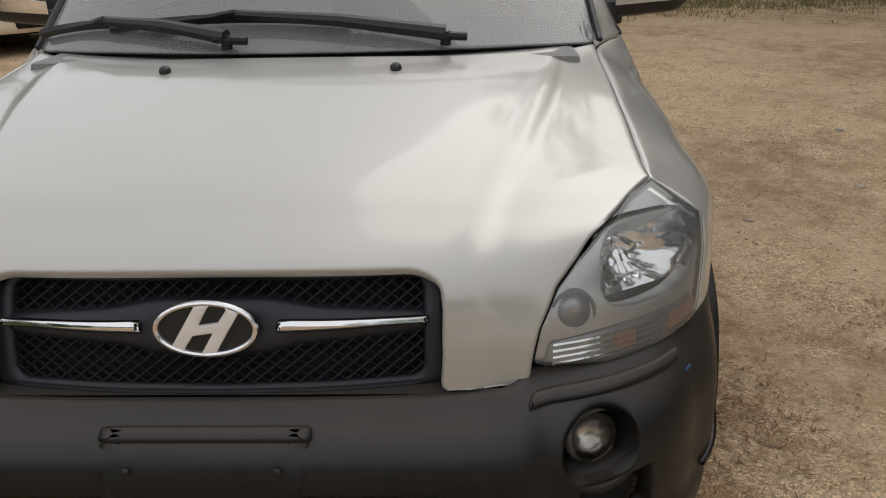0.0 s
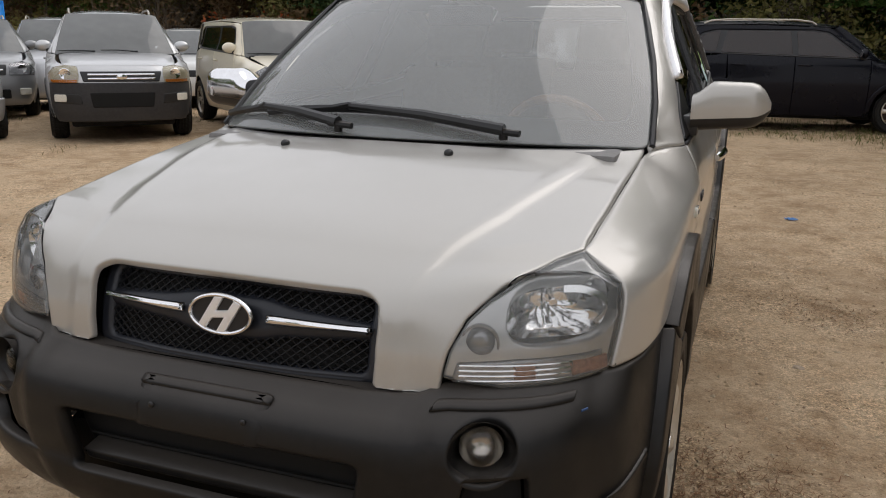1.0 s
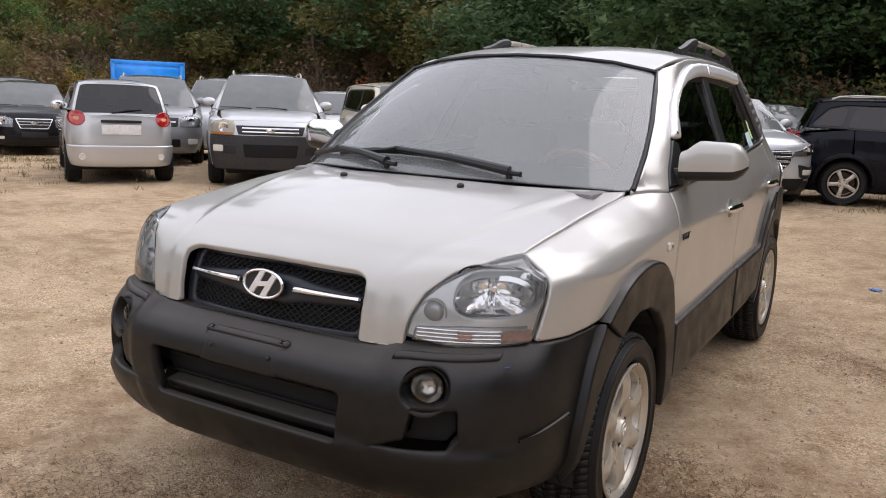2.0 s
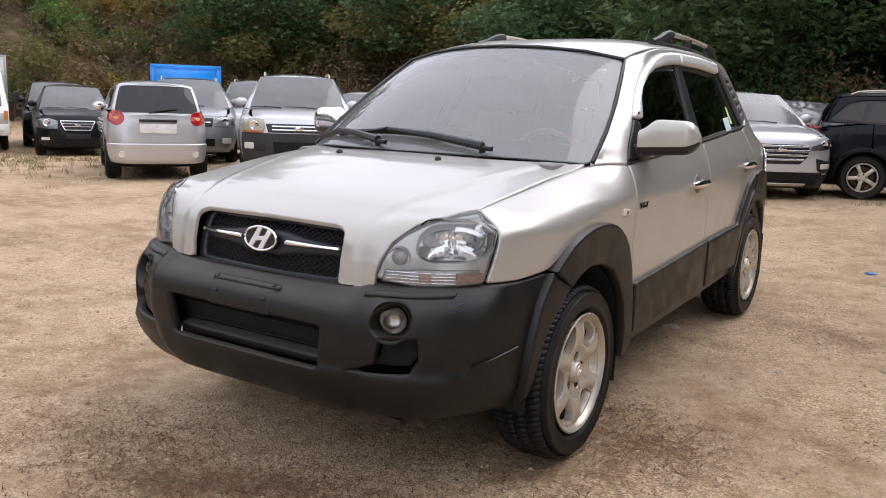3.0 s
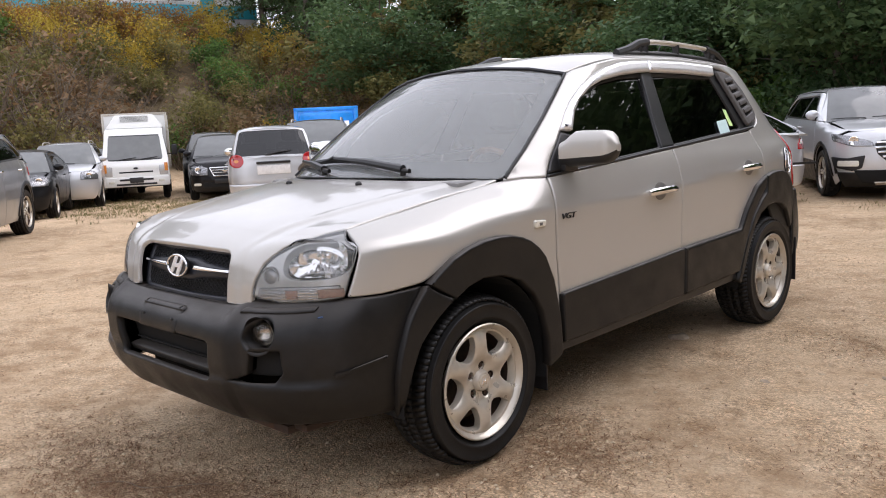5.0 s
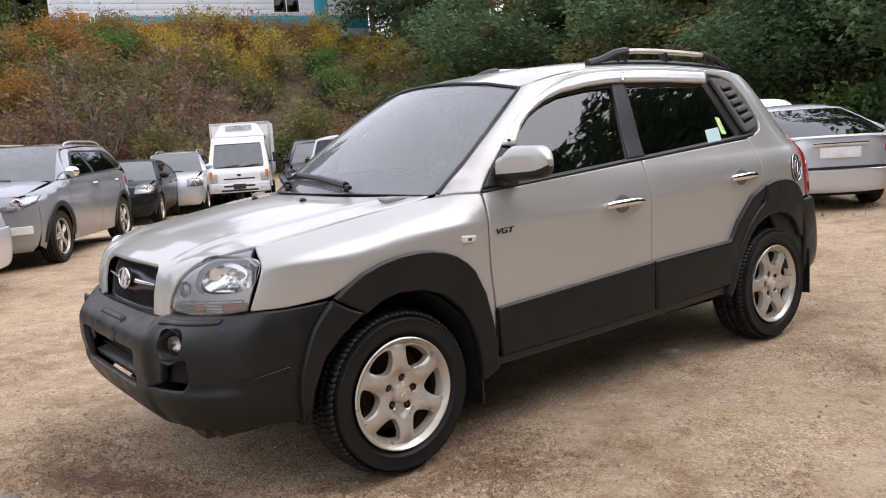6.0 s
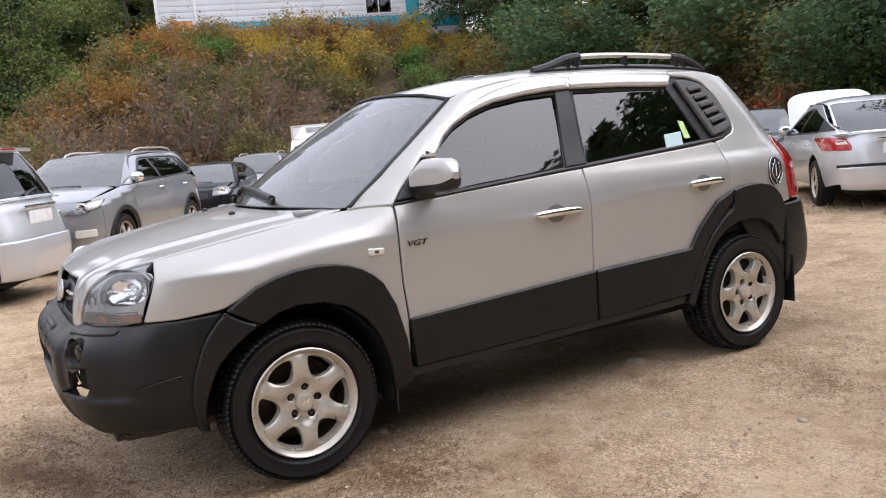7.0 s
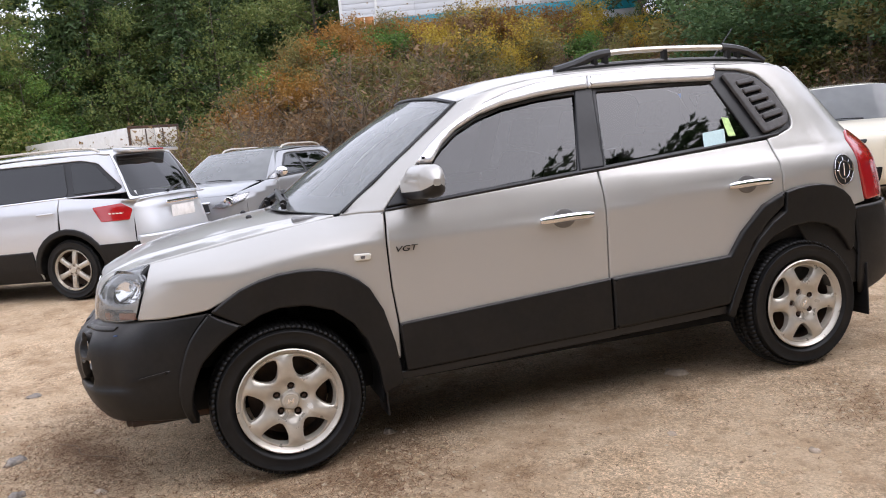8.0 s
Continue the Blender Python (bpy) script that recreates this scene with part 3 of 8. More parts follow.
def wheel(parent, pos, r=0.335, w=0.215, rim_r=0.215, spokes=6, twin=0.0, width=0.052, mat=None, turn=0.0, star=False):
    """A wheel standing as a part with tyre, rim and the rest as its pieces."""
    mat = mat or ALLOY
    key = (r, w, rim_r, spokes, twin, width, mat.name, star)
    if key not in WHEELS:
        t, b = tyre_meshes(r, w, rim_r + 0.008)
        if star:
            lip, spider, cap, mark, nuts, disc, inner = star_rim(rim_r + 0.004, w)
            rest = [("rim", joined(lip, spider), mat), ("hub_cap", cap, mat), ("hub_mark", mark, SATIN)]
        else:
            br, arms, cen, cap, nuts, disc, inner = rim_meshes(rim_r + 0.004, w, spokes, twin, width, bolts=5)
            rest = [("rim", joined(br, arms, cen), mat), ("hub_cap", cap, mat)]
        # iron's dark tone on rim_barrel stands in for shade behind the spokes
        names = (("tread", b, RUBBER), *rest, ("bolt_circle", nuts, RUST), ("brake_disc", disc, IRON), ("rim_barrel", inner, IRON))
        WHEELS[key] = mesh_of("tyre", t), [(n, mesh_of(n, md, True, 1e-5, 0.6), mt) for n, md, mt in names]
    tyre, rest = WHEELS[key]
    m = Matrix.Translation(pos) @ (Matrix.Identity(4) if pos[0] > 0 else Matrix.Rotation(math.pi, 4, "Z")) @ Matrix.Rotation(turn, 4, "X")
    ob = part("wheel", tyre, RUBBER, parent, m=m)
    for n, me, mt in rest:
        q = part(n, me, mt, ob)
        if n in ("tread", "bolt_circle"):
            q["kind"] = "stuff"
    return ob


def seat(parent, x, y, z, mat, w=0.5, back=0.62):
    """Car seat: cushion, backrest and headrest."""
    md = joined(box(x - w / 2, x + w / 2, y - 0.27, y + 0.25, z, z + 0.16, 0.05),
                moved(box(-w / 2 + 0.02, w / 2 - 0.02, -0.07, 0.07, 0, back, 0.05), Matrix.Translation((x, y + 0.25, z + 0.1)) @ Matrix.Rotation(-0.32, 4, "X")),
                moved(box(-0.13, 0.13, -0.05, 0.05, back + 0.03, back + 0.2, 0.04), Matrix.Translation((x, y + 0.25, z + 0.1)) @ Matrix.Rotation(-0.28, 4, "X")))
    return part("seat", md, mat, parent)


def wheel_well(parent, y, z, r, x0, x1, mat):
    """Dark liner inside a wheel arch."""
    pts, faces, n = [], [], 24
    for i in range(n + 1):
        a = math.pi * (-0.03 + 1.10 * i / n)
        for x in (x1, x0):
            pts.append((x, y - r * math.cos(a), z + r * math.sin(a)))
    for i in range(n):
        faces.append([2 * i, 2 * i + 1, 2 * i + 3, 2 * i + 2])
    k = len(pts)
    pts += [(x0, y, z)]
    for i in range(n):
        faces.append([k, 2 * i + 3, 2 * i + 1])
    return part("wheel_well", (np.array(pts), faces), mat, parent, smooth=False)

# ---- the silver-beige SUV ----
def suv():
    car = thing("suv_car", "silver-beige compact SUV with dark grey lower cladding, on sandy dirt", "car")
    B = Body(2.63,
             half=((.2, .4, .57, .66, .75, .86, .95, .968, 1.02, 1.08, 1.12, 1.25, 1.4, 1.52, 1.59, 1.7), (.835, .858, .861, .862, .863, .865, .8675, .8635, .852, .834, .818, .757, .694, .642, .612, .565)),
             front=((.60, .73, .80, .88, .93, .965, 1.05), (-.80, -.795, -.785, -.755, -.70, -.60, -.45)),
             rear=((.3, .8, 1.1, 1.2, 1.4, 1.55, 1.65), (3.40, 3.42, 3.34, 3.25, 3.11, 2.99, 2.89)),
             hood_edge=((-.60, -.487, -.2, .1, .3, .55), (.955, .965, 1.003, 1.045, 1.068, 1.10)),
             screen_edge=((1.0, 1.07, 1.30, 1.523, 1.6), (.20, .31, .625, .945, 1.06)), y1=2.0, roll=(.118, .09), lamp=-.487, rise=.045, pinch=.032)
    N = Body(2.63,
             half=((.2, .27, .33, .40, .5, .6, .7, .78), (.70, .79, .836, .862, .868, .867, .862, .855)),
             front=((.2, .27, .33, .40, .47, .54, .60, .64, .666, .69, .712, .745), (-.60, -.735, -.80, -.842, -.862, -.873, -.873, -.864, -.848, -.823, -.793, -.745)),
             rear=((.2, .5, .8), (3.40, 3.49, 3.46)),
             hood_edge=((-1, 1), (2, 2)), screen_edge=((0, 2), (-3, -3)), nm=(5, 5), bow=0, y1=2.0)
    belt = hermite((.50, .85, 1.44, 1.59, 2.44, 2.60), (1.08, 1.106, 1.146, 1.152, 1.207, 1.216))

    def both(name, poly, surf, mat, label="", parent=car, **kw):
        md = panel(poly, surf, **kw)
        return part(name, md, mat, parent, label), part(name, mirrored(md), mat, parent, label)

    # bonnet with the painted strips that run down beside the grille
    ridge_line = hermite((0, 1, 2, 3, 4, 5, 6, 7), (.60, .535, .475, .440, .412, .388, .388, .395))

    def ridge(s):
        return ridge_line(s)
    xs = (0, .15, .34, .48, .60, .75)
    def nose_y(x, z):
        return float(B.nose(np.array([B.nose_w(x, z)]), np.array([z]))[0, 1])

    def face(ys, zs, targets):
        # the outer part of the row lies on the nose surface
        zo = []
        for x, y in zip(xs[3:], targets):
            zz = np.linspace(.86, 1.04, 400)
            yy = np.array([nose_y(x, z) for z in zz])
            zo.append(float(zz[np.argmin(np.abs(yy - y))]))
        return xs, (*ys, *targets), (*zs, *zo)

    def low_face(ys, z):
        return xs, (*ys, *[nose_y(x, z) for x in xs[3:]]), (z,) * 6
    base = lofted([
        (xs, (.062, .07, .095, .148, .213, .33), (1.088, 1.087, 1.084, 1.081, 1.080, 1.078)),
        (xs, (-.15, -.15, -.15, -.15, -.15, -.15), (1.062, 1.060, 1.053, 1.043, 1.031, 1.013)),
        (xs, (-.40, -.40, -.40, -.40, -.40, -.40), (1.016, 1.014, 1.005, .995, .986, .977)),
        (xs, (-.52, -.52, -.515, -.51, -.495, -.455), (.990, .988, .981, .974, .967, .968)),
        (xs, (-.62, -.62, -.61, -.60, -.57, -.51), (.958, .956, .950, .945, .946, .955)),
        face((-.757, -.752, -.729), (.893, .891, .886), (-.70, -.65, -.57)),
        low_face((-.795, -.79, -.762), .80),
        low_face((-.80, -.795, -.772), .715)], (0, .28, .53, .645, .745, .87, .985, 1.07))

    # the top of the bonnet is one even sheet
    bu, bv = (q.ravel() for q in np.meshgrid(np.linspace(0, .70, 22), np.linspace(0, 4.3, 44)))

    def sheet(u, y):
        return np.stack([u**a * y**b for a in (0, 2, 4, 6) for b in range(6 - a // 2)], 1)
    bp_ = base(bu, bv)
    even = np.linalg.lstsq(sheet(bu, bp_[:, 1]), bp_[:, 2], rcond=None)[0]

    def bonnet(u, v):
        p = base(u, v)
        p[:, 2] += (sheet(u, p[:, 1]) @ even - p[:, 2]) * (1 - sstep((v - 2.6) / 1.7))
        k = sstep((np.abs(u) - ridge(v)) / 0.045)
        rim = 0.0018 * np.exp(-((np.abs(u) - ridge(v)) / 0.02)**2)
        low = sstep((v - 2) / 1.6)
        d = rim - 0.007 * k * (1 - (0.6 + 0.4 * low) * sstep((np.abs(u) - ridge(v)) / (0.25 - 0.14 * low)))
        up = np.clip(1 - (v - 4) / 2, 0.0, 1)
        return p + np.stack([0 * d, -d * (1 - up), d * up], 1)
    vs_ = np.linspace(0, 7, 241)

    def v_at(x, z):
        q = base(np.full(241, x), vs_)
        return float(np.interp(-z, -q[:, 2], vs_))

    def side_edge(y):
        x = float(B.side(np.array([y]), np.array([float(B.hood_edge(y))]))[0, 0]) - .004
        q = base(np.full(241, x), vs_)
        return (x, float(np.interp(-y, -q[:, 1], vs_)), 0)
    half = [(0, 0.0, 0), (.30, 0.01, 0), (.52, .02, 0), (side_edge(.28)[0] - .002, .0, .01)] + [side_edge(y) for y in (.15, 0, -.15, -.3, -.40, -.45)]
    def v_back(x, y):
        return float(np.interp(-y, -base(np.full(241, x), vs_)[:, 1], vs_))
    half += [(x - .001, v_back(x - .001, nose_y(x, z) + .002), 0) for x, z in ((.698, .964), (.655, .952), (.60, .928), (.556, .895))]
    half += [(x - .002, v_at(x - .002, z + .002), 0) for x, z in ((.522, .858), (.495, .80), (.484, .748))]
    half += [(.478, 7.0, .02), (.41, 7.12, .02), (.345, 7.0, .02), (.349, 6.4, 0), (.350, 5.6, 0), (.346, 5.12, .03), (.315, 4.88, .03), (.20, 4.88, 0)]
    out = half + [(-a, *r) for a, *r in half[:0:-1]]
    poly = rounded([(a / ridge(b) * .45, b * 0.2, *r) for a, b, *r in out], 0)
    part("bonnet", panel(poly, lambda u, v: bonnet(u / .45 * ridge(v / 0.2), v / 0.2), step=0.018, edge=0.005, thick=0.018), SILVER_BEIGE, car)

    # wings, doors, rear quarters
    both("wing", rounded([(-.487, .961), (-.497, .94), (-.507, .908), (-.527, .85), (-.556, .77), (-.566, .742, .01), (-.45, .742), (-.28, .755, .02), (-.152, .81), (.011, .845), (.176, .845),
                          (.294, .81), (.386, .73), (.43, .62), (.45, .45), (.497, .42, .01), (.503, .555), (.486, .743), (.482, .939), (.496, 1.068, .004), (.40, 1.0725), (.315, 1.0685, .004), (.2, 1.0558), (.1, 1.044), (-.05, 1.0235), (-.2, 1.0022), (-.35, .9815)], 0),
         B.side, SILVER_BEIGE, step=.025)
    fd = both("front_door", rounded([(.504, 1.070), (.49, .939), (.494, .743), (.511, .555), (.516, .382, .015), (1.533, .402, .01), (1.531, .63), (1.537, .86), (1.538, 1.02), (1.537, 1.138), (.85, 1.094)], 0), B.side, SILVER_BEIGE, step=.028)
    rd = both("rear_door", rounded([(1.544, 1.139), (1.544, 1.02), (1.543, .86), (1.537, .63), (1.539, .402, .01), (2.155, .42), (2.20, .50), (2.29, .69), (2.40, .81), (2.535, .88, .01), (2.535, 1.08), (2.519, 1.196)], 0), B.side, SILVER_BEIGE, step=.028)
    both("rear_quarter", rounded([(2.541, .86), (2.541, 1.08), (2.525, 1.20), (2.60, 1.214), (2.70, 1.245, .03), (2.722, 1.30, .03), (2.672, 1.445), (2.60, 1.535, .03), (2.50, 1.565), (2.36, 1.578), (2.36, 1.60),
                                  (2.60, 1.594), (2.78, 1.57), (2.89, 1.52), (3.01, 1.372), (3.085, 1.20), (3.045, 1.15), (3.052, .99), (3.09, .82), (2.97, .805), (2.90, .86), (2.80, .90), (2.68, .915), (2.58, .895)], 0),
         B.side, SILVER_BEIGE, step=.028)
    both("roof_pillar", rounded([(.318, 1.0712), (.40, 1.0752), (.498, 1.0715), (.56, 1.135), (.69, 1.262), (.838, 1.385), (.95, 1.45), (1.074, 1.503), (1.20, 1.543), (1.34, 1.571), (1.617, 1.588), (1.985, 1.59), (2.355, 1.578), (2.355, 1.604),
                                 (1.985, 1.618), (1.6, 1.614), (1.34, 1.60), (1.15, 1.572), (1.0, 1.54), (.94, 1.517), (.63, 1.30)], 0), B.side, SILVER_BEIGE, step=.035)
    # roof skin
    zc = hermite((.80, .95, 1.3, 1.8, 2.3, 2.6, 2.85, 3.0), (1.560, 1.594, 1.648, 1.680, 1.676, 1.660, 1.633, 1.600))
    xe = hermite((.80, .95, 1.15, 1.34, 1.6, 2.3, 2.6, 2.9, 3.0), (.55, .577, .594, .604, .60, .602, .585, .545, .53))
    ze = hermite((.80, .95, 1.15, 1.34, 1.6, 2.0, 2.36, 2.6, 2.78, 2.9), (1.505, 1.525, 1.575, 1.603, 1.617, 1.621, 1.607, 1.597, 1.573, 1.52))

    def roof(u, v):
        k = np.abs(u) / xe(v)
        return np.stack([u, v, zc(v) - (zc(v) - ze(v)) * k**3.2], 1)
    edge = [(float(xe(y)), y) for y in (.955, 1.15, 1.34, 1.6, 2.0, 2.3, 2.6, 2.8)]
    front = [(.575, .952), (.45, .90), (.3, .868), (.15, .852), (0, .847)]
    r = front[::-1] + edge[1:] + [(.5, 2.87), (.3, 2.91), (0, 2.93)]
    r = r + [(-a, b) for a, b in r[-2:0:-1]]
    part("roof", panel(np.array(r), roof, middle=(0, 1.6, 0.5)), SILVER_BEIGE, car)
    # tailgate and back window
    tw = B.tail_w
    part("tailgate", panel(rounded([(tw(-.70, .8), .80), (tw(.70, .8), .80), (tw(.70, 1.15), 1.15), (tw(.62, 1.4), 1.4), (tw(.5, 1.58), 1.58), (tw(-.5, 1.58), 1.58), (tw(-.62, 1.4), 1.4), (tw(-.70, 1.15), 1.15)], .05),
                           B.tail, off=-.004, holes=(rounded([(tw(-.56, 1.15), 1.15), (tw(.56, 1.15), 1.15), (tw(.5, 1.5), 1.5), (tw(-.5, 1.5), 1.5)], .08),)), SILVER_BEIGE, car)
    part("back_window", panel(rounded([(tw(-.58, 1.13), 1.13), (tw(.58, 1.13), 1.13), (tw(.52, 1.52), 1.52), (tw(-.52, 1.52), 1.52)], .08), B.tail, off=-.014, thick=.004), TINT_MID, car)
    both("tail_lamp", rounded([(3.05, 1.16), (3.058, .99), (3.096, .825), (3.36, .83), (3.30, 1.18), (3.095, 1.20)], .02), B.side, RED_LENS, "red tail lamp", off=.006, step=.03)

    # windscreen with its dark border
    zk = (1.071, 1.222, 1.376, 1.519)
    yk = [float(B.screen_edge(z)) + .002 for z in zk]
    xk = hermite((0, 1, 2, 3), [float(B.side(np.array([y]), np.array([z]))[0, 0]) - .004 for y, z in zip(yk, zk)])
    fs = (0, .43, .72, 1)
    ws = lofted([(fs, [yk[0] - d for d in (.235, .195, .125, 0)], [zk[0] + d for d in (.019, .017, .013, 0)]), (fs, [yk[1] - d for d in (.225, .185, .12, 0)], [zk[1] + d for d in (.04, .031, .02, 0)]),
                 (fs, [yk[2] - d for d in (.175, .145, .095, 0)], [zk[2] + d for d in (.052, .042, .028, 0)]), (fs, [yk[3] - d for d in (.105, .082, .042, 0)], [zk[3] + d for d in (.056, .048, .03, 0)])])

    su, sv = (q.ravel() for q in np.meshgrid(np.linspace(0, 1, 15), np.linspace(0, 3, 31)))

    def glass_terms(u, k):
        return np.stack([u**a * k**b for a in (0, 2, 4) for b in range(4)], 1)
    yz = np.linalg.lstsq(glass_terms(su, sv), ws(su, sv)[:, 1:], rcond=None)[0]

    def screen(u, v):
        u, v = np.asarray(u, float), np.asarray(v, float)
        k = np.clip(v / 0.25, -.1, 3.1)
        return np.column_stack([u / .70 * xk(k), glass_terms(u / .70, k) @ yz])
    s = rounded([(-.70, .005), (.70, .005), (.70, .745), (-.70, .745)], .03)
    inner = rounded([(-.645, .115), (.645, .115), (.635, .70), (-.635, .70)], .05)
    part("windscreen", panel(s, screen, off=-.001, thick=.004, drop=.001, middle=(0, 1.6, .6)), SCREEN, car, "clear windscreen with a dark border")
    part("windscreen_border", panel(s, screen, off=-.006, thick=.003, drop=.001, holes=(inner,), middle=(0, 1.6, .6)), TRIM, car)
    seal = [screen(np.array([x]), np.array([v]))[0] for x, v in [(.708, .01), (.708, .2), (.708, .4), (.708, .6), (.708, .752)] + [(x, .755) for x in (.5, .25, 0, -.25, -.5)] + [(-.708, v) for v in (.752, .6, .4, .2, .01)]]
    part("windscreen_seal", tube(np.array(seal) + (0, -.003, .003), .009, 6), TRIM, car)
    # cowl panel between bonnet and screen
    cowl = lofted([((0, .3, .5, .72), (.03, .06, .12, .30), (1.072, 1.070, 1.066, 1.05)), ((0, .3, .5, .72), (.12, .16, .22, .35), (1.098, 1.094, 1.09, 1.078))])
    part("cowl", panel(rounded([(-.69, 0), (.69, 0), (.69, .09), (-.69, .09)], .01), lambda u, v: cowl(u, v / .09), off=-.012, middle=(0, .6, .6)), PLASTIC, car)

    # side windows
    wf = rounded([(.74, 1.238), (.815, 1.315), (.90, 1.38), (1.02, 1.438), (1.153, 1.478), (1.345, 1.503), (1.538, 1.512), (1.447, 1.156), (.70, 1.103)], .012)
    wr = rounded([(1.655, 1.518), (2.31, 1.512), (2.44, 1.222), (1.592, 1.164)], .015)
    opening = rounded([(.506, 1.078), (.56, 1.128), (.69, 1.262), (.838, 1.385), (.95, 1.45), (1.074, 1.503), (1.2, 1.543), (1.34, 1.571), (1.617, 1.588), (1.985, 1.59), (2.36, 1.576), (2.50, 1.563), (2.60, 1.533), (2.672, 1.443), (2.72, 1.30), (2.70, 1.247), (2.60, 1.216),
                       (2.44, 1.2), (1.59, 1.144), (1.44, 1.136), (.85, 1.096)], 0)
    both("window_frame", opening, B.side, TRIM, off=-.012, drop=.001, thick=.01, holes=(wf, wr), step=.04)
    # the glass is one even curve over both doors
    gy, gz = (q.ravel() for q in np.meshgrid(np.linspace(.8, 2.4, 17), np.linspace(1.15, 1.5, 9)))

    def terms(y, z):
        return np.stack([np.ones_like(y), y, z, y * y, y * z, z * z], 1)
    curve = np.linalg.lstsq(terms(gy, gz), B.side(gy, gz)[:, 0], rcond=None)[0]

    def pane_curve(y, z):
        y, z = np.asarray(y, float), np.asarray(z, float)
        return np.stack([terms(y, z) @ curve, y, z], 1)
    for doors, poly in ((fd, wf), (rd, wr)):
        md = panel(poly, pane_curve, off=-.020, thick=.004, drop=.0005, step=.06)
        part("window", md, TINT, doors[0], "dark tinted side window")
        part("window", mirrored(md), TINT, doors[1], "dark tinted side window")
    both("belt_moulding", rounded([(.505, 1.078), (.85, 1.104), (1.44, 1.146), (1.59, 1.153), (2.44, 1.212), (2.60, 1.224), (2.60, 1.211), (2.44, 1.197), (1.59, 1.140), (1.44, 1.132), (.85, 1.092), (.505, 1.068)], 0), B.side, TRIM, off=.006, edge=.003, step=.03)
    both("door_pillar_cover", rounded([(1.552, 1.585), (1.645, 1.587), (1.585, 1.155), (1.455, 1.15)], .005), B.side, TRIM, off=-.004, thick=.01)
    both("corner_cover", rounded([(.512, 1.084), (.56, 1.132), (.68, 1.252), (.74, 1.238), (.70, 1.10)], .01), B.side, TRIM, off=.004)
    # chrome rain visors over the windows
    va = [(.687, 1.262), (.76, 1.327), (.838, 1.385), (.95, 1.45), (1.074, 1.503), (1.2, 1.543), (1.34, 1.571), (1.48, 1.583), (1.613, 1.588)]
    vb = [(1.606, 1.534), (1.5, 1.53), (1.345, 1.516), (1.153, 1.488), (1.02, 1.45), (.90, 1.395), (.82, 1.335), (.755, 1.255)]
    both("rain_visor", rounded(va + vb, 0), B.side, VISOR, "chrome rain visor", off=.020, edge=.008, drop=.008, thick=.028, step=.03)
    both("rain_visor", rounded([(1.622, 1.589), (1.985, 1.591), (2.345, 1.577), (2.322, 1.522), (1.985, 1.534), (1.612, 1.535)], .006), B.side, VISOR, "chrome rain visor", off=.020, edge=.008, drop=.008, thick=.028, step=.03)
    # louvred cover on the rear quarter window
    lv = rounded([(2.375, 1.548), (2.48, 1.541), (2.575, 1.515, .03), (2.648, 1.438), (2.70, 1.305, .03), (2.675, 1.262, .03), (2.52, 1.226)], .02)
    slots = []
    for k in range(5):
        t = (k + 0.5) / 5
        a, b = np.array((2.435, 1.50)) * (1 - t) + np.array((2.545, 1.268)) * t, np.array((2.535, 1.512)) * (1 - t) + np.array((2.672, 1.30)) * t
        up = np.array((-.007, .0155))
        slots.append(rounded([a - up, b - up, b + up, a + up], .006))
    louvre = both("window_louvre", lv, B.side, LOUVRE, "dark plastic louvre with five slots", off=.012, thick=.02, step=.03, holes=slots)
    for k, sl in enumerate(slots):
        c = sl.mean(0)
        md = panel(rounded([(p - c) * (1.0, .75) + c + (0.001, 0.013) for p in sl], 0), B.side, off=.016, edge=.003, thick=.012, step=.03)
        part("slat", md, LOUVRE, louvre[0])
        part("slat", mirrored(md), LOUVRE, louvre[1])
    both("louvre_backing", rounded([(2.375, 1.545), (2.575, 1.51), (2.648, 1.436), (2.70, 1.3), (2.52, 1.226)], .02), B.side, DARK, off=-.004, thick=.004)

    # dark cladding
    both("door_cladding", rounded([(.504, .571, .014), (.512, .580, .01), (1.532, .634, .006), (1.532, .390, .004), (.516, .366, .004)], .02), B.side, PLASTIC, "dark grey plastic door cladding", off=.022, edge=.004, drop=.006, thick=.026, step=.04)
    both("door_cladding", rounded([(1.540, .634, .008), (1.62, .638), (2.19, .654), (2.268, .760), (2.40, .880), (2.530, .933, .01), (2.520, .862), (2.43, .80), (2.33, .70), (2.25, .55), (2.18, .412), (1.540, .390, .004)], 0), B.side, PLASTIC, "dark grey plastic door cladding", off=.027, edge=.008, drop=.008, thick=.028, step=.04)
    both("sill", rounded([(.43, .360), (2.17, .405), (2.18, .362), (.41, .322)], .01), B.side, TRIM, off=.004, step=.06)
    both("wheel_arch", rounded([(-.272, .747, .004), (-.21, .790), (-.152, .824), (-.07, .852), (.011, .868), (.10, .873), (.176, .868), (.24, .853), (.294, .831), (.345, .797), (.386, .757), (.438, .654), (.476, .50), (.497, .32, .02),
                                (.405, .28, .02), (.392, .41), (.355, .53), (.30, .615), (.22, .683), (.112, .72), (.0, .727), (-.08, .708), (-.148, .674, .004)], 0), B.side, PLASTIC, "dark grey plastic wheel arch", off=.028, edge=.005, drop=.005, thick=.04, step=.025)
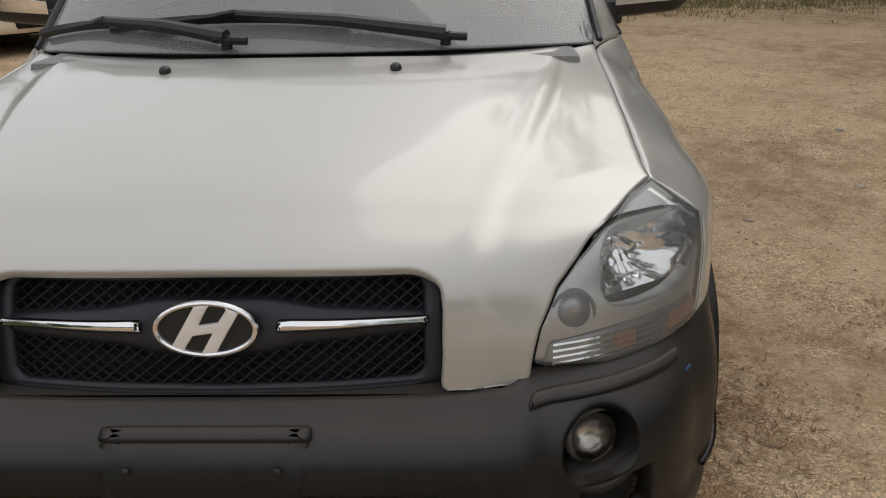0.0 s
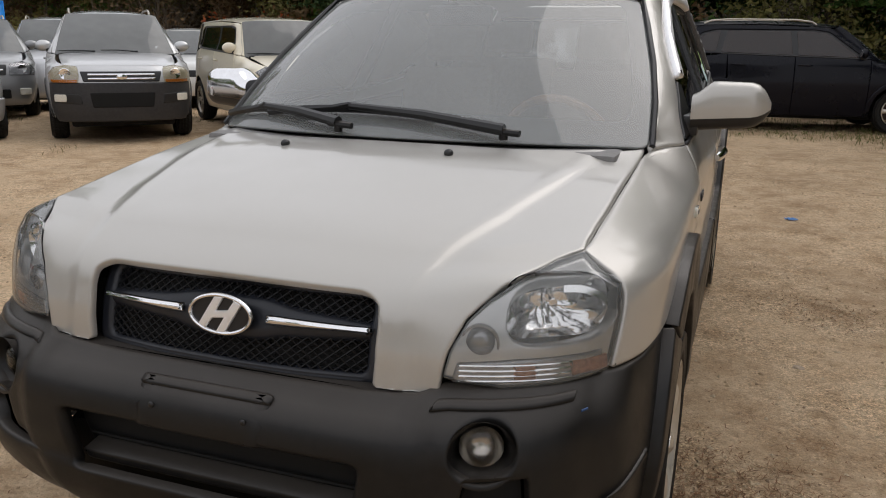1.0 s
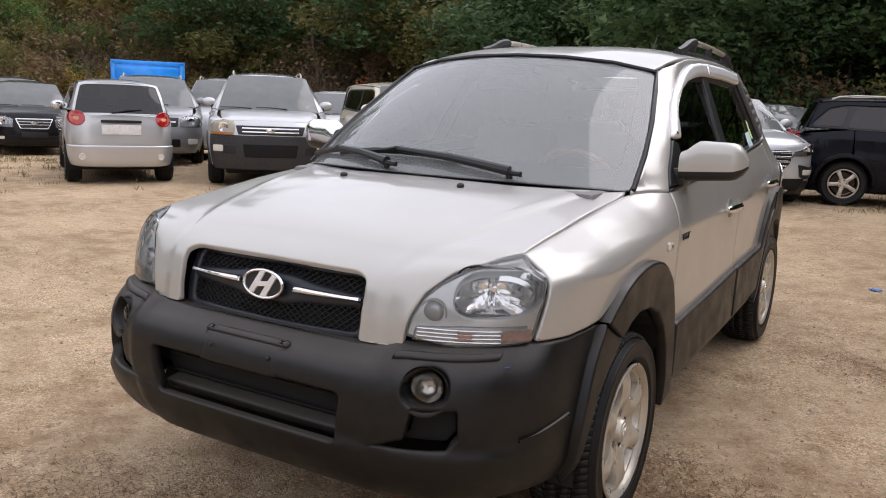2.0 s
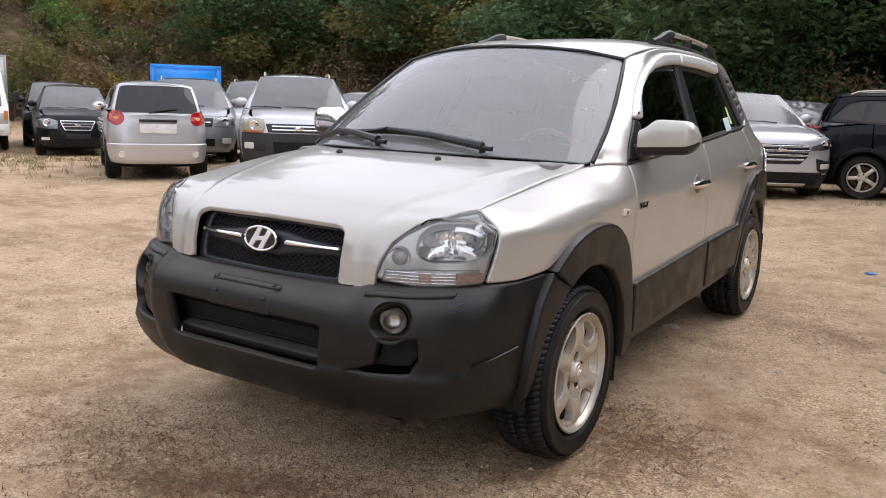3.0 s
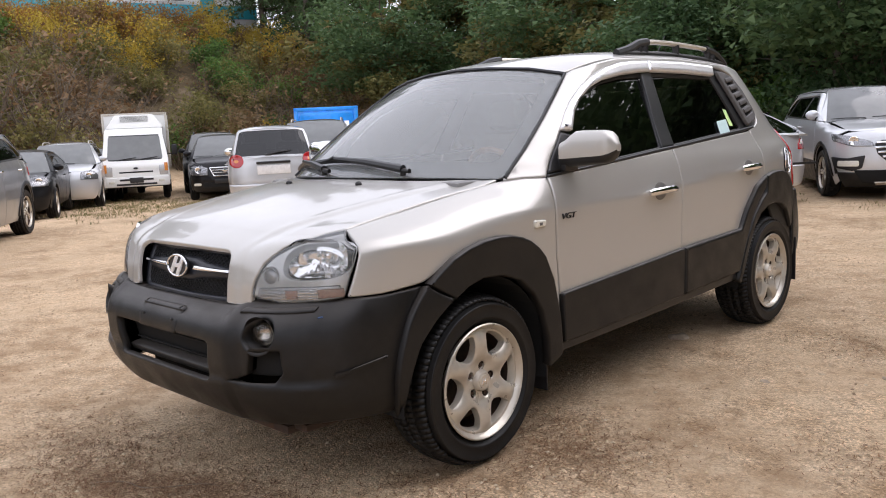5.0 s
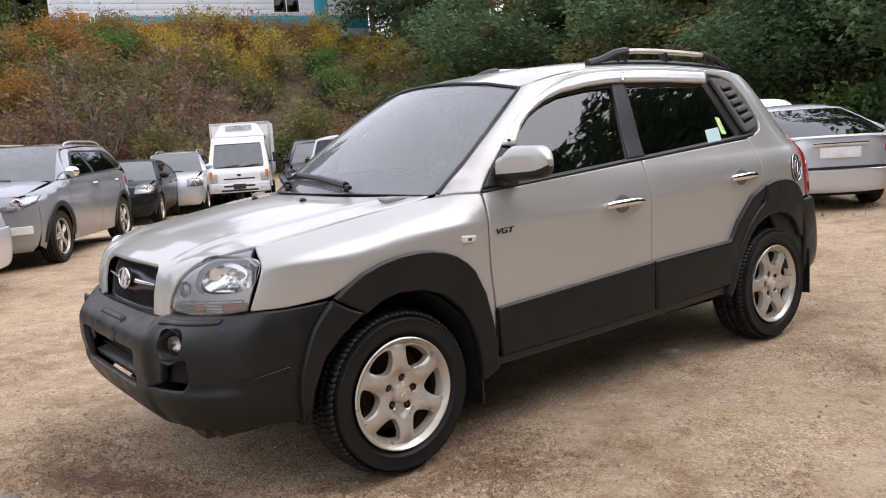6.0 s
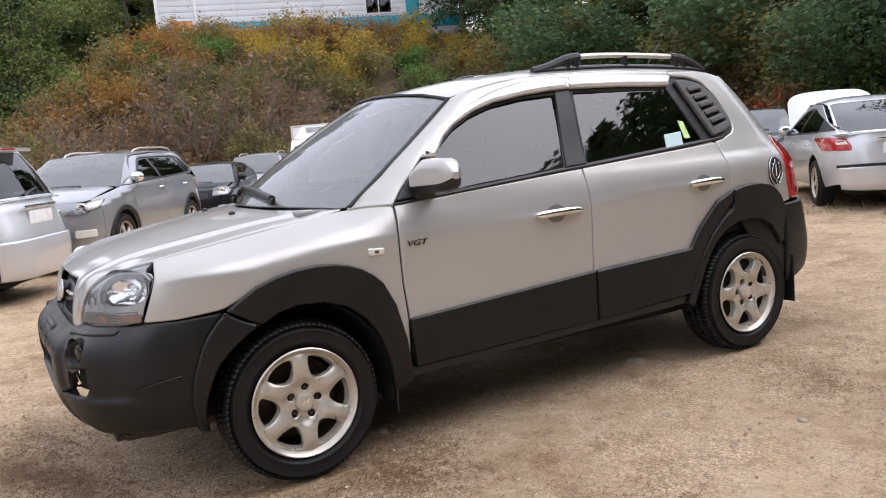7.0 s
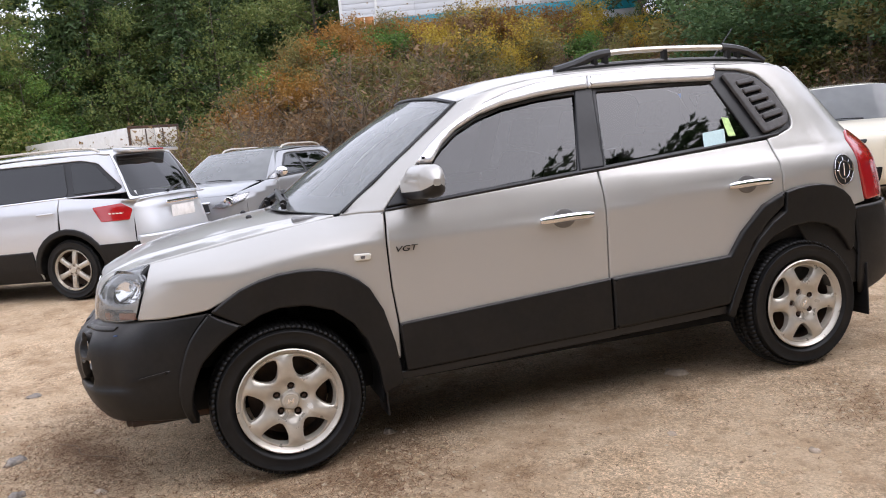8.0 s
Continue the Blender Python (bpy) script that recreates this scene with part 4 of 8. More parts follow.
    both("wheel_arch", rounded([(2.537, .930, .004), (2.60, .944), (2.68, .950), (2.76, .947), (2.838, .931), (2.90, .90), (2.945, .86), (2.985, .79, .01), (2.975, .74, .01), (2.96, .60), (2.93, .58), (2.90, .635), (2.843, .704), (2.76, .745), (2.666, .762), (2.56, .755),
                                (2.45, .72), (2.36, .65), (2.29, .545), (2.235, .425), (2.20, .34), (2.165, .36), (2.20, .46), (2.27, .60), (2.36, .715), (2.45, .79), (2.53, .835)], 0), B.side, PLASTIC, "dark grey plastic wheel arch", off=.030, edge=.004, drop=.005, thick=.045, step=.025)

    # dark sheet added behind the doors so that their gaps stay dark
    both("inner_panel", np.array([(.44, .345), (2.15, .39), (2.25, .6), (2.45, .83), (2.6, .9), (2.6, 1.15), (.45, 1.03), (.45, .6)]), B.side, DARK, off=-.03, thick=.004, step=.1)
    # front bumper
    fog = [(.594 + .062 * math.cos(a), .632 + .056 * math.sin(a)) for a in np.linspace(0, 2 * math.pi, 28, endpoint=False)]
    wn = N.nose_w

    def nz(pts, y=False):
        return [((N.nose_wy(p[0], p[1]) if y else wn(p[0], p[1])), *p[1:]) for p in pts]

    def ends(sign):
        e = [(-.566, .737), (-.45, .737), (-.285, .742), (-.33, .69), (-.375, .62), (-.405, .53), (-.418, .43), (-.405, .35), (-.39, .30)]
        return [(sign * w, *r) for w, *r in nz(e, True)]
    top = nz([(.78, .742), (.70, .740), (.60, .738), (.49, .736), (.44, .722), (.40, .716), (.34, .714), (.15, .712), (0, .712)])
    top = top[::-1]
    low = nz([(.74, .312), (.60, .300), (.40, .290), (.2, .288), (0, .288)])
    hp = top + ends(1)[1:] + low
    poly = hp + [(-a, b) for a, b in hp[-2:0:-1]]
    intake = rounded(nz([(-.36, .595), (.36, .595), (.335, .448), (-.335, .448)]), .02)
    vents = [rounded(nz([(.565, .578), (.678, .586), (.682, .51), (.652, .476), (.45, .466), (.545, .493)]), .012)]
    vents.append(vents[0] * (-1, 1))
    fogs = [np.array(nz(fog))]
    fogs.append(fogs[0] * (-1, 1))

    def bumper(w, z):
        p = N.nose(w, z)
        aw = np.abs(w)
        wc = wn(.45, .6)
        d = -0.020 * sstep((aw - wc) / 0.09) * sstep((z - .44) / .05) * sstep((wn(.80, .6) + .1 - aw) / .25)
        d = d - 0.03 * sstep((z - .655) / .04) * sstep((wc - aw) / .05) * 0.5
        d = d + 0.012 * sstep((.475 - z) / .03) * sstep((wn(.47, .5) - aw) / .06)
        rad = np.stack([p[:, 0], p[:, 1] - 0.35], 1)
        rad /= np.linalg.norm(rad, axis=1)[:, None] + 1e-9
        p = p.copy()
        p[:, 0] += rad[:, 0] * d
        p[:, 1] += rad[:, 1] * d
        return p
    bmp = part("front_bumper", panel(np.array(poly), bumper, step=.024, edge=.005, drop=.004, thick=.03, holes=(intake, *vents, *fogs)), PLASTIC, car, "dark grey plastic front bumper with a blue spot at one corner")
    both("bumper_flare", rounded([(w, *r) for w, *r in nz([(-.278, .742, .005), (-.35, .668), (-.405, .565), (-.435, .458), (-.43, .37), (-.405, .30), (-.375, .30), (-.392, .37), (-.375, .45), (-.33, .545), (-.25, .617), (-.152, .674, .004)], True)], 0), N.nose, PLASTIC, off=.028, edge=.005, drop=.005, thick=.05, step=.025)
    # shelf from the bumper's top edge back under the grille
    sx = np.linspace(-.43, .43, 23)
    fy = np.array([bumper(np.array([wn(x, .709)]), np.array([.709]))[0, 1] for x in sx]) + .012
    shelf = np.concatenate([np.column_stack([sx, fy, np.full(23, .709)]), np.column_stack([sx, fy + .05, np.full(23, .7075)]), np.column_stack([sx, np.full(23, -.70), np.full(23, .704)]), np.column_stack([sx, np.full(23, -.70), np.full(23, .69)])])
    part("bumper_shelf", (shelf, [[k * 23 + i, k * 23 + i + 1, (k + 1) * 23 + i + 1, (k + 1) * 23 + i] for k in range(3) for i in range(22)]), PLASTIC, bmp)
    # lower grille, vents and fog lamps set back in the bumper
    def back(poly, off, mat, name, label=""):
        return part(name, panel(poly, N.nose, off=off, thick=.004, step=.06), mat, bmp, label)
    # near-black sheets stand in for the shaded depth of intake and vents
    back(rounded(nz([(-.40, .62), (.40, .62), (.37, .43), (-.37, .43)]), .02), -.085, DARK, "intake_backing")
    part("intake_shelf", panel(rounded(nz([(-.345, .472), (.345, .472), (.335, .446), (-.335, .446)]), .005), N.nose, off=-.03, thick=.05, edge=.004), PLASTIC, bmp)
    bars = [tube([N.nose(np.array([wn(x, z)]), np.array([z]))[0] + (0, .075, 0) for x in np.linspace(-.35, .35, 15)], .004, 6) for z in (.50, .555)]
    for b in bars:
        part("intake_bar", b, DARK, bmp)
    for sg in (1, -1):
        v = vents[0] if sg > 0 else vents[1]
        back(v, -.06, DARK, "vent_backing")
        a, b = (bumper(np.array([wn(sg * x, .632)]), np.array([.632]))[0] for x in (.548, .640))
        yaw = math.atan2((b - a)[1], abs((b - a)[0])) * sg
        c = (a + b) / 2 - .012 * np.array([math.sin(yaw), -math.cos(yaw), 0])
        m = Matrix.Translation(c) @ Matrix.Rotation(yaw, 4, "Z") @ Matrix.Rotation(-math.pi / 2, 4, "Z")
        ring = moved(lathe([(.064, .000), (.061, -.004), (.055, -.014), (.047, -.035), (.044, -.05)], 36, "x"), m)
        f = part("fog_lamp", ring, PLASTIC, bmp, "round fog lamp in a dark ring")
        part("fog_reflector", moved(lathe([(.0, -.062), (.02, -.057), (.036, -.043), (.043, -.026)], 28, "x"), m), FOG_BOWL, f)
        part("fog_glass", moved(lathe([(.0, -.004), (.02, -.007), (.036, -.015), (.044, -.028)], 28, "x"), m), CLEAR, f)
    part("plate_pad", panel(rounded(nz([(-.155, .676), (.155, .676), (.148, .592), (-.148, .592)]), .006), bumper, off=.003, thick=.02, edge=.003), PLASTIC, bmp, "blank dark number plate mount")
    part("number_plate_bar", panel(rounded(nz([(-.158, .684), (.158, .684), (.157, .670), (-.157, .670)]), .004), bumper, off=.008, thick=.02, edge=.003), PLASTIC, bmp)
    for x in (-.11, .11):
        q = bumper(np.array([wn(x, .640)]), np.array([.640]))[0] + (0, -.004, 0)
        part("plate_screw", ball(q, .007, 6, (1, .5, 1)), TRIM, bmp)
    part("undertray", joined(box(-.5, .62, -.66, -.30, .255, .285, .01), box(.10, .55, -.69, -.60, .240, .275, .012)), IRON, car, "rust-stained undertray")
    both("bumper_crease", np.array([(.93, .491), (1.08, .504), (1.235, .521), (1.25, .530), (1.237, .531), (1.08, .5125)]), bumper, PLASTIC, off=.008, edge=.004, drop=.005, thick=.012, step=.02, parent=bmp)
    both("bumper_cap", rounded(nz([(.485, .712), (.735, .720), (.735, .704), (.475, .696)]), .008), bumper, PLASTIC, off=.006, edge=.003, parent=bmp)
    part("bumper_chip", panel(rounded(nz([(.750, .689), (.760, .690), (.761, .686), (.751, .685)]), .001), bumper, off=.002, thick=.004, edge=.001, drop=.001), BLUE_SPOT, bmp, "small blue spot")
    # rear bumper
    e = rounded([(2.99, .80), (3.10, .80), (3.25, .80), (3.30, .55), (3.24, .40), (3.02, .33), (2.985, .42), (3.0, .60)], .03)
    both("rear_bumper", e, N.side, PLASTIC, "dark grey plastic rear bumper", off=.015, edge=.008, drop=.006)
    part("rear_bumper", panel(rounded([(N.tail_w(-.86, .6), .40), (N.tail_w(.86, .6), .40), (N.tail_w(.86, .7), .80), (N.tail_w(-.86, .7), .80)], .05), N.tail, off=.0), PLASTIC, car)

    # grille
    gz = lofted([(xs, (-.70, -.697, -.675, -.66, -.6, -.5), (.895, .893, .889, .88, .87, .87)), (xs, (-.745, -.74, -.715, -.70, -.6, -.5), (.80, .80, .80, .80, .80, .80)), (xs, (-.765, -.76, -.735, -.72, -.6, -.5), (.705, .705, .705, .705, .7, .7))])
    gs = lambda u, v: gz(u, (.89 - v) / .0925)
    gr = part("grille", panel(rounded([(-.355, .885), (.355, .885), (.36, .705), (-.36, .705)], .03), gs, off=-.03, thick=.004, middle=(0, 1.3, .8)), DARK, car, "dark mesh grille with a chrome bar")
    lat = []
    for k in range(-26, 27):
        for sl in (1, -1):
            x0 = k * .0235
            pts = []
            for z in np.linspace(.715, .885, 9):
                x = x0 + sl * (z - .80) * 1.35
                if abs(x) < .352:
                    pts.append(gs(np.array([x]), np.array([z]))[0] + (0, .004, 0))
            if len(pts) > 1:
                lat.append(tube(pts, .0021, 5))
    part("grille_mesh", joined(*lat), MESH_BLACK, gr)
    fr = rounded([(-.353, .889), (.353, .889), (.356, .703), (-.356, .703)], .03)
    part("grille_frame", panel(fr, gs, off=.004, edge=.006, thick=.05, drop=.006, step=.03, holes=(rounded([(-.318, .868), (.318, .868), (.318, .722), (-.318, .722)], .02),), middle=(0, 1.3, .8)), NAVY_TRIM, gr)
    wing_poly = rounded([(-.335, .822), (-.16, .838), (-.085, .852), (.085, .852), (.16, .838), (.335, .822), (.335, .785), (.13, .775), (.08, .762), (-.08, .762), (-.13, .775), (-.335, .785)], .02)
    part("grille_wing", panel(wing_poly, gs, off=.006, edge=.012, drop=.012, thick=.04, step=.03, middle=(0, 1.3, .8)), NAVY_TRIM, gr)
    for sg in (1, -1):
        part("chrome_bar", panel(rounded([(sg * .10, .817), (sg * .325, .812), (sg * .325, .802), (sg * .10, .799)], .004), gs, off=.024, edge=.004, drop=.006, thick=.02, step=.02, middle=(0, 1.3, .8)), CHROME, gr, "slim chrome bar")
    ec = gs(np.array([0.]), np.array([.816]))[0] + (0, -.026, 0)
    em = Matrix.Translation(ec) @ Matrix.Rotation(math.pi / 2 - 0.12, 4, "X")
    ring = []
    for i in range(49):
        a = 2 * math.pi * i / 48
        ring.append((.074 * math.cos(a), .040 * math.sin(a), 0.004))
    rg = moved(tube(ring, .0045, 8, False), em)
    el = [(.071 * math.cos(a), .038 * math.sin(a)) for a in np.linspace(0, 2 * math.pi, 40, endpoint=False)]
    badge = part("badge", slab(el, em @ Matrix.Translation((0, 0, -.012)), .014), TRIM, gr, "oval badge, chrome shape on black")
    part("badge_ring", rg, SATIN, badge)
    strokes = [(-.036, -.040), (-.015, -.040), (-.013, -.010), (.014, -.006), (.015, -.040), (.036, -.040), (.036, .040), (.015, .040), (.013, .010), (-.014, .006), (-.015, .040), (-.036, .040)]
    sign = spaced([(a + .62 * b, b) for a, b in strokes], .004)
    far = np.maximum(1, np.hypot(sign[:, 0] / .0695, sign[:, 1] / .0365))
    part("badge_shape", slab(sign / far[:, None], em, .008, .0015), VISOR, badge)

    # headlamps
    for sg in (1, -1):
        def sgn(md):
            return md if sg > 0 else mirrored(md)
        hw = [(B.nose_w(.484, .748), .748, .012), (B.nose_w(.495, .80), .80), (B.nose_w(.522, .858), .858), (B.nose_w(.556, .895), .895), (B.nose_w(.60, .928), .928), (B.nose_w(.655, .952), .952), (B.nose_w(.698, .962), .962, .006),
              (B.nose_wy(-.515, .908), .908), (B.nose_wy(-.535, .85), .85), (B.nose_wy(-.564, .77), .77), (B.nose_wy(-.574, .742), .742, .012), (B.nose_w(.70, .732), .732), (B.nose_w(.60, .728), .728)]
        hp = rounded(hw, 0)
        ccw = hp if area2(hp) > 0 else hp[::-1]
        oval = []
        for w in np.linspace(0, 2 * math.pi, 32, endpoint=False):
            e = (abs(math.cos(w))**3.2 + abs(math.sin(w))**3.2)**(-1 / 3.2)
            zz = .870 + max(-.062, (.062 - .002 * math.cos(w)) * e * math.sin(w))
            oval.append((B.nose_w(.690 + .096 * e * math.cos(w), zz), zz))
        lamp = part("headlamp", sgn(panel(inset(ccw, .002), B.nose, off=-.010, thick=.03, step=.025, edge=.003, holes=(np.array(oval),))), BEZEL, car, "clear headlamp with chrome reflector")
        part("lens", sgn(panel(hp, B.nose, off=.001, thick=.004, step=.03)), HAZY, lamp)
        ccw = hp if area2(hp) > 0 else hp[::-1]
        part("lamp_rim", sgn(panel(ccw, B.nose, off=-.004, thick=.05, drop=.002, step=.03, edge=.0005, holes=(inset(spaced(ccw, .03), .0014),))), TRIM, lamp)
        c = B.nose(np.array([B.nose_w(.690, .870)]), np.array([.870]))[0]
        m = Matrix.Translation(c + (-.026, .038, 0)) @ Matrix.Rotation(.58, 4, "Z") @ Matrix.Rotation(-math.pi / 2, 4, "Z")
        # fluted bowl, wider than high, with a flat sill below
        pts, fcs, na, nr = [], [], 64, 9
        for i in range(na):
            w = 2 * math.pi * i / na
            cy, cz = math.cos(w), math.sin(w)
            e = (abs(cy)**3.2 + abs(cz)**3.2)**(-1 / 3.2)
            for k in range(nr):
                q = .12 + .88 * k / (nr - 1)
                dep = -.055 * (1 - q**2) + .0035 * math.cos(.108 * e * cy * q * 420) * math.sin(math.pi * q)**.5
                pts.append((dep, .108 * e * cy * q, max(-.066, (.070 - .004 * cy) * e * cz * q)))
        for i in range(na):
            for k in range(nr - 1):
                j = (i + 1) % na
                fcs.append([i * nr + k, i * nr + k + 1, j * nr + k + 1, j * nr + k])
        part("reflector", sgn(moved((np.array(pts), fcs), m)), REFLECTOR, lamp, "fluted chrome reflector")
        # bright chrome crescent round the outer side of the bowl
        outer = [(B.nose_w(.690 + (.096 + g) * math.cos(w), .870 + (.064 + .6 * g) * math.sin(w)), .870 + (.064 + .6 * g) * math.sin(w)) for g, ws_ in ((.034, np.linspace(-.75, 1.75, 16)), (.006, np.linspace(1.75, -.75, 16))) for w in ws_]
        mid, bound = np.array([B.nose_w(.690, .870), .870]), inset(spaced(ccw, .01), .012)

        def within(p):
            for q in np.linspace(1, .5, 26):
                r = mid + (np.array(p) - mid) * q
                side = [(b[0] - a[0]) * (r[1] - a[1]) - (b[1] - a[1]) * (r[0] - a[0]) for a, b in zip(bound, np.roll(bound, -1, 0))]
                if min(side) > -.0004:
                    break
            return r
        half_way = len(outer) // 2
        rim = [within(p) for p in outer[:half_way]]
        hem = [r if np.linalg.norm(np.array(p) - mid) > np.linalg.norm(r - mid) - .004 else np.array(p) for p, r in zip(outer[half_way:], rim[::-1])]
        hem = [mid + (p - mid) * .97 if np.linalg.norm(p - r) < .003 else p for p, r in zip(hem, rim[::-1])]
        part("lamp_crescent", sgn(panel(np.array(rim + hem), B.nose, off=-.006, thick=.012, step=.02, edge=.003)), SATIN, lamp)
        part("bulb", sgn(moved(lathe([(.0, -.012), (.009, -.014), (.011, -.03), (.011, -.06)], 16, "x"), m)), REFLECTOR, lamp)
        c = B.nose(np.array([B.nose_w(.545, .812)]), np.array([.812]))[0]
        m = Matrix.Translation(c + (0, .014, 0)) @ Matrix.Rotation(.25, 4, "Z") @ Matrix.Rotation(-math.pi / 2, 4, "Z")
        part("projector", sgn(moved(lathe([(.0, .010), (.015, .009), (.026, .004), (.031, -.004), (.034, .001), (.038, .001), (.040, -.03)], 32, "x"), m)), LAMP_GREY, lamp)
        st = [(B.nose_w(.50, .738), .738), (B.nose_w(.70, .738), .738), (B.nose_wy(-.585, .75), .75), (B.nose_wy(-.580, .786), .786), (B.nose_w(.62, .785), .785), (B.nose_w(.51, .778), .778)]
        part("indicator", sgn(panel(rounded(st, .008), B.nose, off=-.006, thick=.02, step=.03)), LAMP_GREY, lamp)
        for z in (.742, .752, .762, .772):
            q = [B.nose(np.array([B.nose_w(t, z)]), np.array([z]))[0] + (-.002, .005, 0) for t in np.linspace(.515, .712, 12)]
            part("indicator_rib", sgn(tube(q, .0026, 6)), REFLECTOR, lamp)
        am = [(B.nose_w(.715, .744), .744), (B.nose_w(.775, .746), .746), (B.nose_w(.772, .775), .775), (B.nose_w(.71, .774), .774)]
        part("amber_insert", sgn(panel(rounded(am, .006), B.nose, off=-.003, thick=.008, step=.03)), DULL_AMBER, lamp)
        am = [(B.nose_w(.615, .744), .744), (B.nose_w(.655, .745), .745), (B.nose_w(.652, .776), .776), (B.nose_w(.612, .775), .775)]
        part("amber_insert", sgn(panel(rounded(am, .006), B.nose, off=-.003, thick=.008, step=.03)), DULL_AMBER, lamp)

    # mirrors
    prof = []
    for u in np.linspace(0, 1, 13):
        x = .815 + .235 * u
        hh = .088 * (1 - .15 * u) * (1 - max(0, (u - .72) / .28)**2.6 * .78)
        dd = .070 * (1 - .25 * u) * (1 - max(0, (u - .72) / .28)**2.6 * .7)
        cz = 1.170 + .008 * u
        top = .5 + .5 * sstep(u / .28)
        for a in np.linspace(0, 2 * math.pi, 24, endpoint=False):
            ca, sa = math.cos(a), math.sin(a)
            ca, sa = math.copysign(abs(ca)**.62, ca), math.copysign(abs(sa)**.62, sa)
            prof.append((x, .655 + .03 * u + dd * ca, cz + hh * sa * (float(top) if sa > 0 else .80)))
    fc = []
    for k in range(12):
        for i in range(24):
            j = (i + 1) % 24
            fc.append([k * 24 + i, (k + 1) * 24 + i, (k + 1) * 24 + j, k * 24 + j])
    fc.append(list(range(12 * 24, 13 * 24)))
    fc.append(list(range(24))[::-1])
    shell = np.array(prof), [f[::-1] for f in fc]
    low = [shell[1][k * 24 + i] for k in range(12) for i in range(13, 23)]
    upper = (shell[0], [f for f in shell[1] if f not in low])
    ids = {q: n for n, q in enumerate(sorted({q for f in low for q in f}))}
    lower = (np.array([shell[0][q] for q in ids]), [[ids[q] for q in f] for f in low])
    arm = joined(box(.745, .84, .60, .70, 1.085, 1.15, .012))
    for sg in (1, -1):
        def sgn(md):
            return md if sg > 0 else mirrored(md)
        mir = part("door_mirror", sgn(upper), SILVER_BEIGE if sg > 0 else CHROME, car, "silver door mirror with black underside" if sg > 0 else "chrome-capped door mirror")
        part("mirror_underside", sgn(lower), TRIM, mir)
        part("mirror_arm", sgn(arm), TRIM, mir)
    # handles, badges, lamps on the flank
    for doors, y0, y1, z in ((fd, 1.20, 1.465, .943), (rd, 2.21, 2.455, .992)):
        x = float(B.side(np.array([(y0 + y1) / 2]), np.array([z]))[0, 0])
        yy = np.linspace(y0, y1, 11)
        bar = [(x + .012 + .022 * math.sin(math.pi * (i / 10)), y, z + .006 * math.sin(math.pi * i / 10)) for i, y in enumerate(yy)]
        hnd = tube(bar, [.010] + [.014] * 9 + [.010], 10, True, 1.25)
        # flat disc on the door; its grey stands in for the shaded recess
        cup = panel(np.array([((y0 + y1) / 2 - .01 + .058 * math.cos(a), z + .044 * math.sin(a)) for a in np.linspace(0, 2 * math.pi, 28, endpoint=False)]), B.side, off=.0015, thick=.003, edge=.003, drop=.001, step=.03)
        for dr, f in zip(doors, (lambda q: q, mirrored)):
            hob = part("door_handle", f(hnd), CHROME, dr, "chrome door handle")
            part("handle_cup", f(cup), CUP_SHADE, hob)
    mk = both("side_marker", rounded([(.336, .907), (.414, .902), (.410, .874), (.340, .873)], .011), B.side, WHITE_LENS, "small white side indicator", off=.009, edge=.004, drop=.004, step=.02)
    for m_, f in zip(mk, (lambda q: q, mirrored)):
        part("bulb_spot", f(panel(rounded([(.364, .896), (.386, .895), (.384, .883), (.366, .883)], .004), B.side, off=.0105, thick=.003, edge=.001, drop=.001, step=.02)), LOUVRE, m_)
    both("fuel_cap", np.array([(2.931 + .068 * math.cos(a), 1.0 + .080 * math.sin(a)) for a in np.linspace(0, 2 * math.pi, 40, endpoint=False)]), B.side, TRIM, "black and chrome fuel cap", off=.008, edge=.006, step=.03)
    capr = []
    for rr, rad in ((.078, .0026), (.046, .0022)):
        q = [B.side(np.array([2.929 + rr * .86 * math.cos(a)]), np.array([1.0 + rr * math.sin(a)]))[0] + (.010, 0, 0) for a in np.linspace(0, 2 * math.pi, 41)]
        capr.append(tube(q, rad, 6, False))
    for k in range(8):
        a = k * math.pi / 4
        q = [B.side(np.array([2.929 + s * .86 * math.cos(a)]), np.array([1.0 + s * math.sin(a)]))[0] + (.011, 0, 0) for s in (.05, .066)]
        capr.append(tube(q, .0025, 6))
    q = [B.side(np.array([2.929 + s]), np.array([1.0 + t]))[0] + (.011, 0, 0) for s, t in ((0, .035), (0, -.03))]
    capr.append(tube(q, .0042, 6))
    part("fuel_cap_trim", joined(*capr), CHROME, car)
    # engine badge letters
    for sg in (1, -1):
        cu = bpy.data.curves.new("door_badge", "FONT")
        cu.body, cu.size, cu.extrude, cu.shear, cu.align_x, cu.align_y = "VGT", .041, .0025, .25, "CENTER", "CENTER"
        cu.materials.append(TRIM)
        ob = new("door_badge", cu)
        ob.parent = fd[0] if sg > 0 else fd[1]
        ob.matrix_basis = pose(sg * (float(B.side(np.array([.565]), np.array([.90]))[0, 0]) + .003), .565, .902, 90, 0, 90 * sg) @ Matrix.Diagonal((1.25, .85, 1, 1))
    # sticker inside the rear side window
    st = part("window_sticker", panel(rounded([(2.17, 1.265), (2.30, 1.275), (2.28, 1.195), (2.15, 1.187)], .006), B.side, off=-.010, thick=.001, edge=.002, drop=0), STICKER, rd[0], "pale blue paper stickers")
    part("sticker_slip", panel(rounded([(2.305, 1.335), (2.345, 1.325), (2.355, 1.235), (2.31, 1.235)], .006), B.side, off=-.010, thick=.001, edge=.002, drop=0), STICKER_GREEN, st)
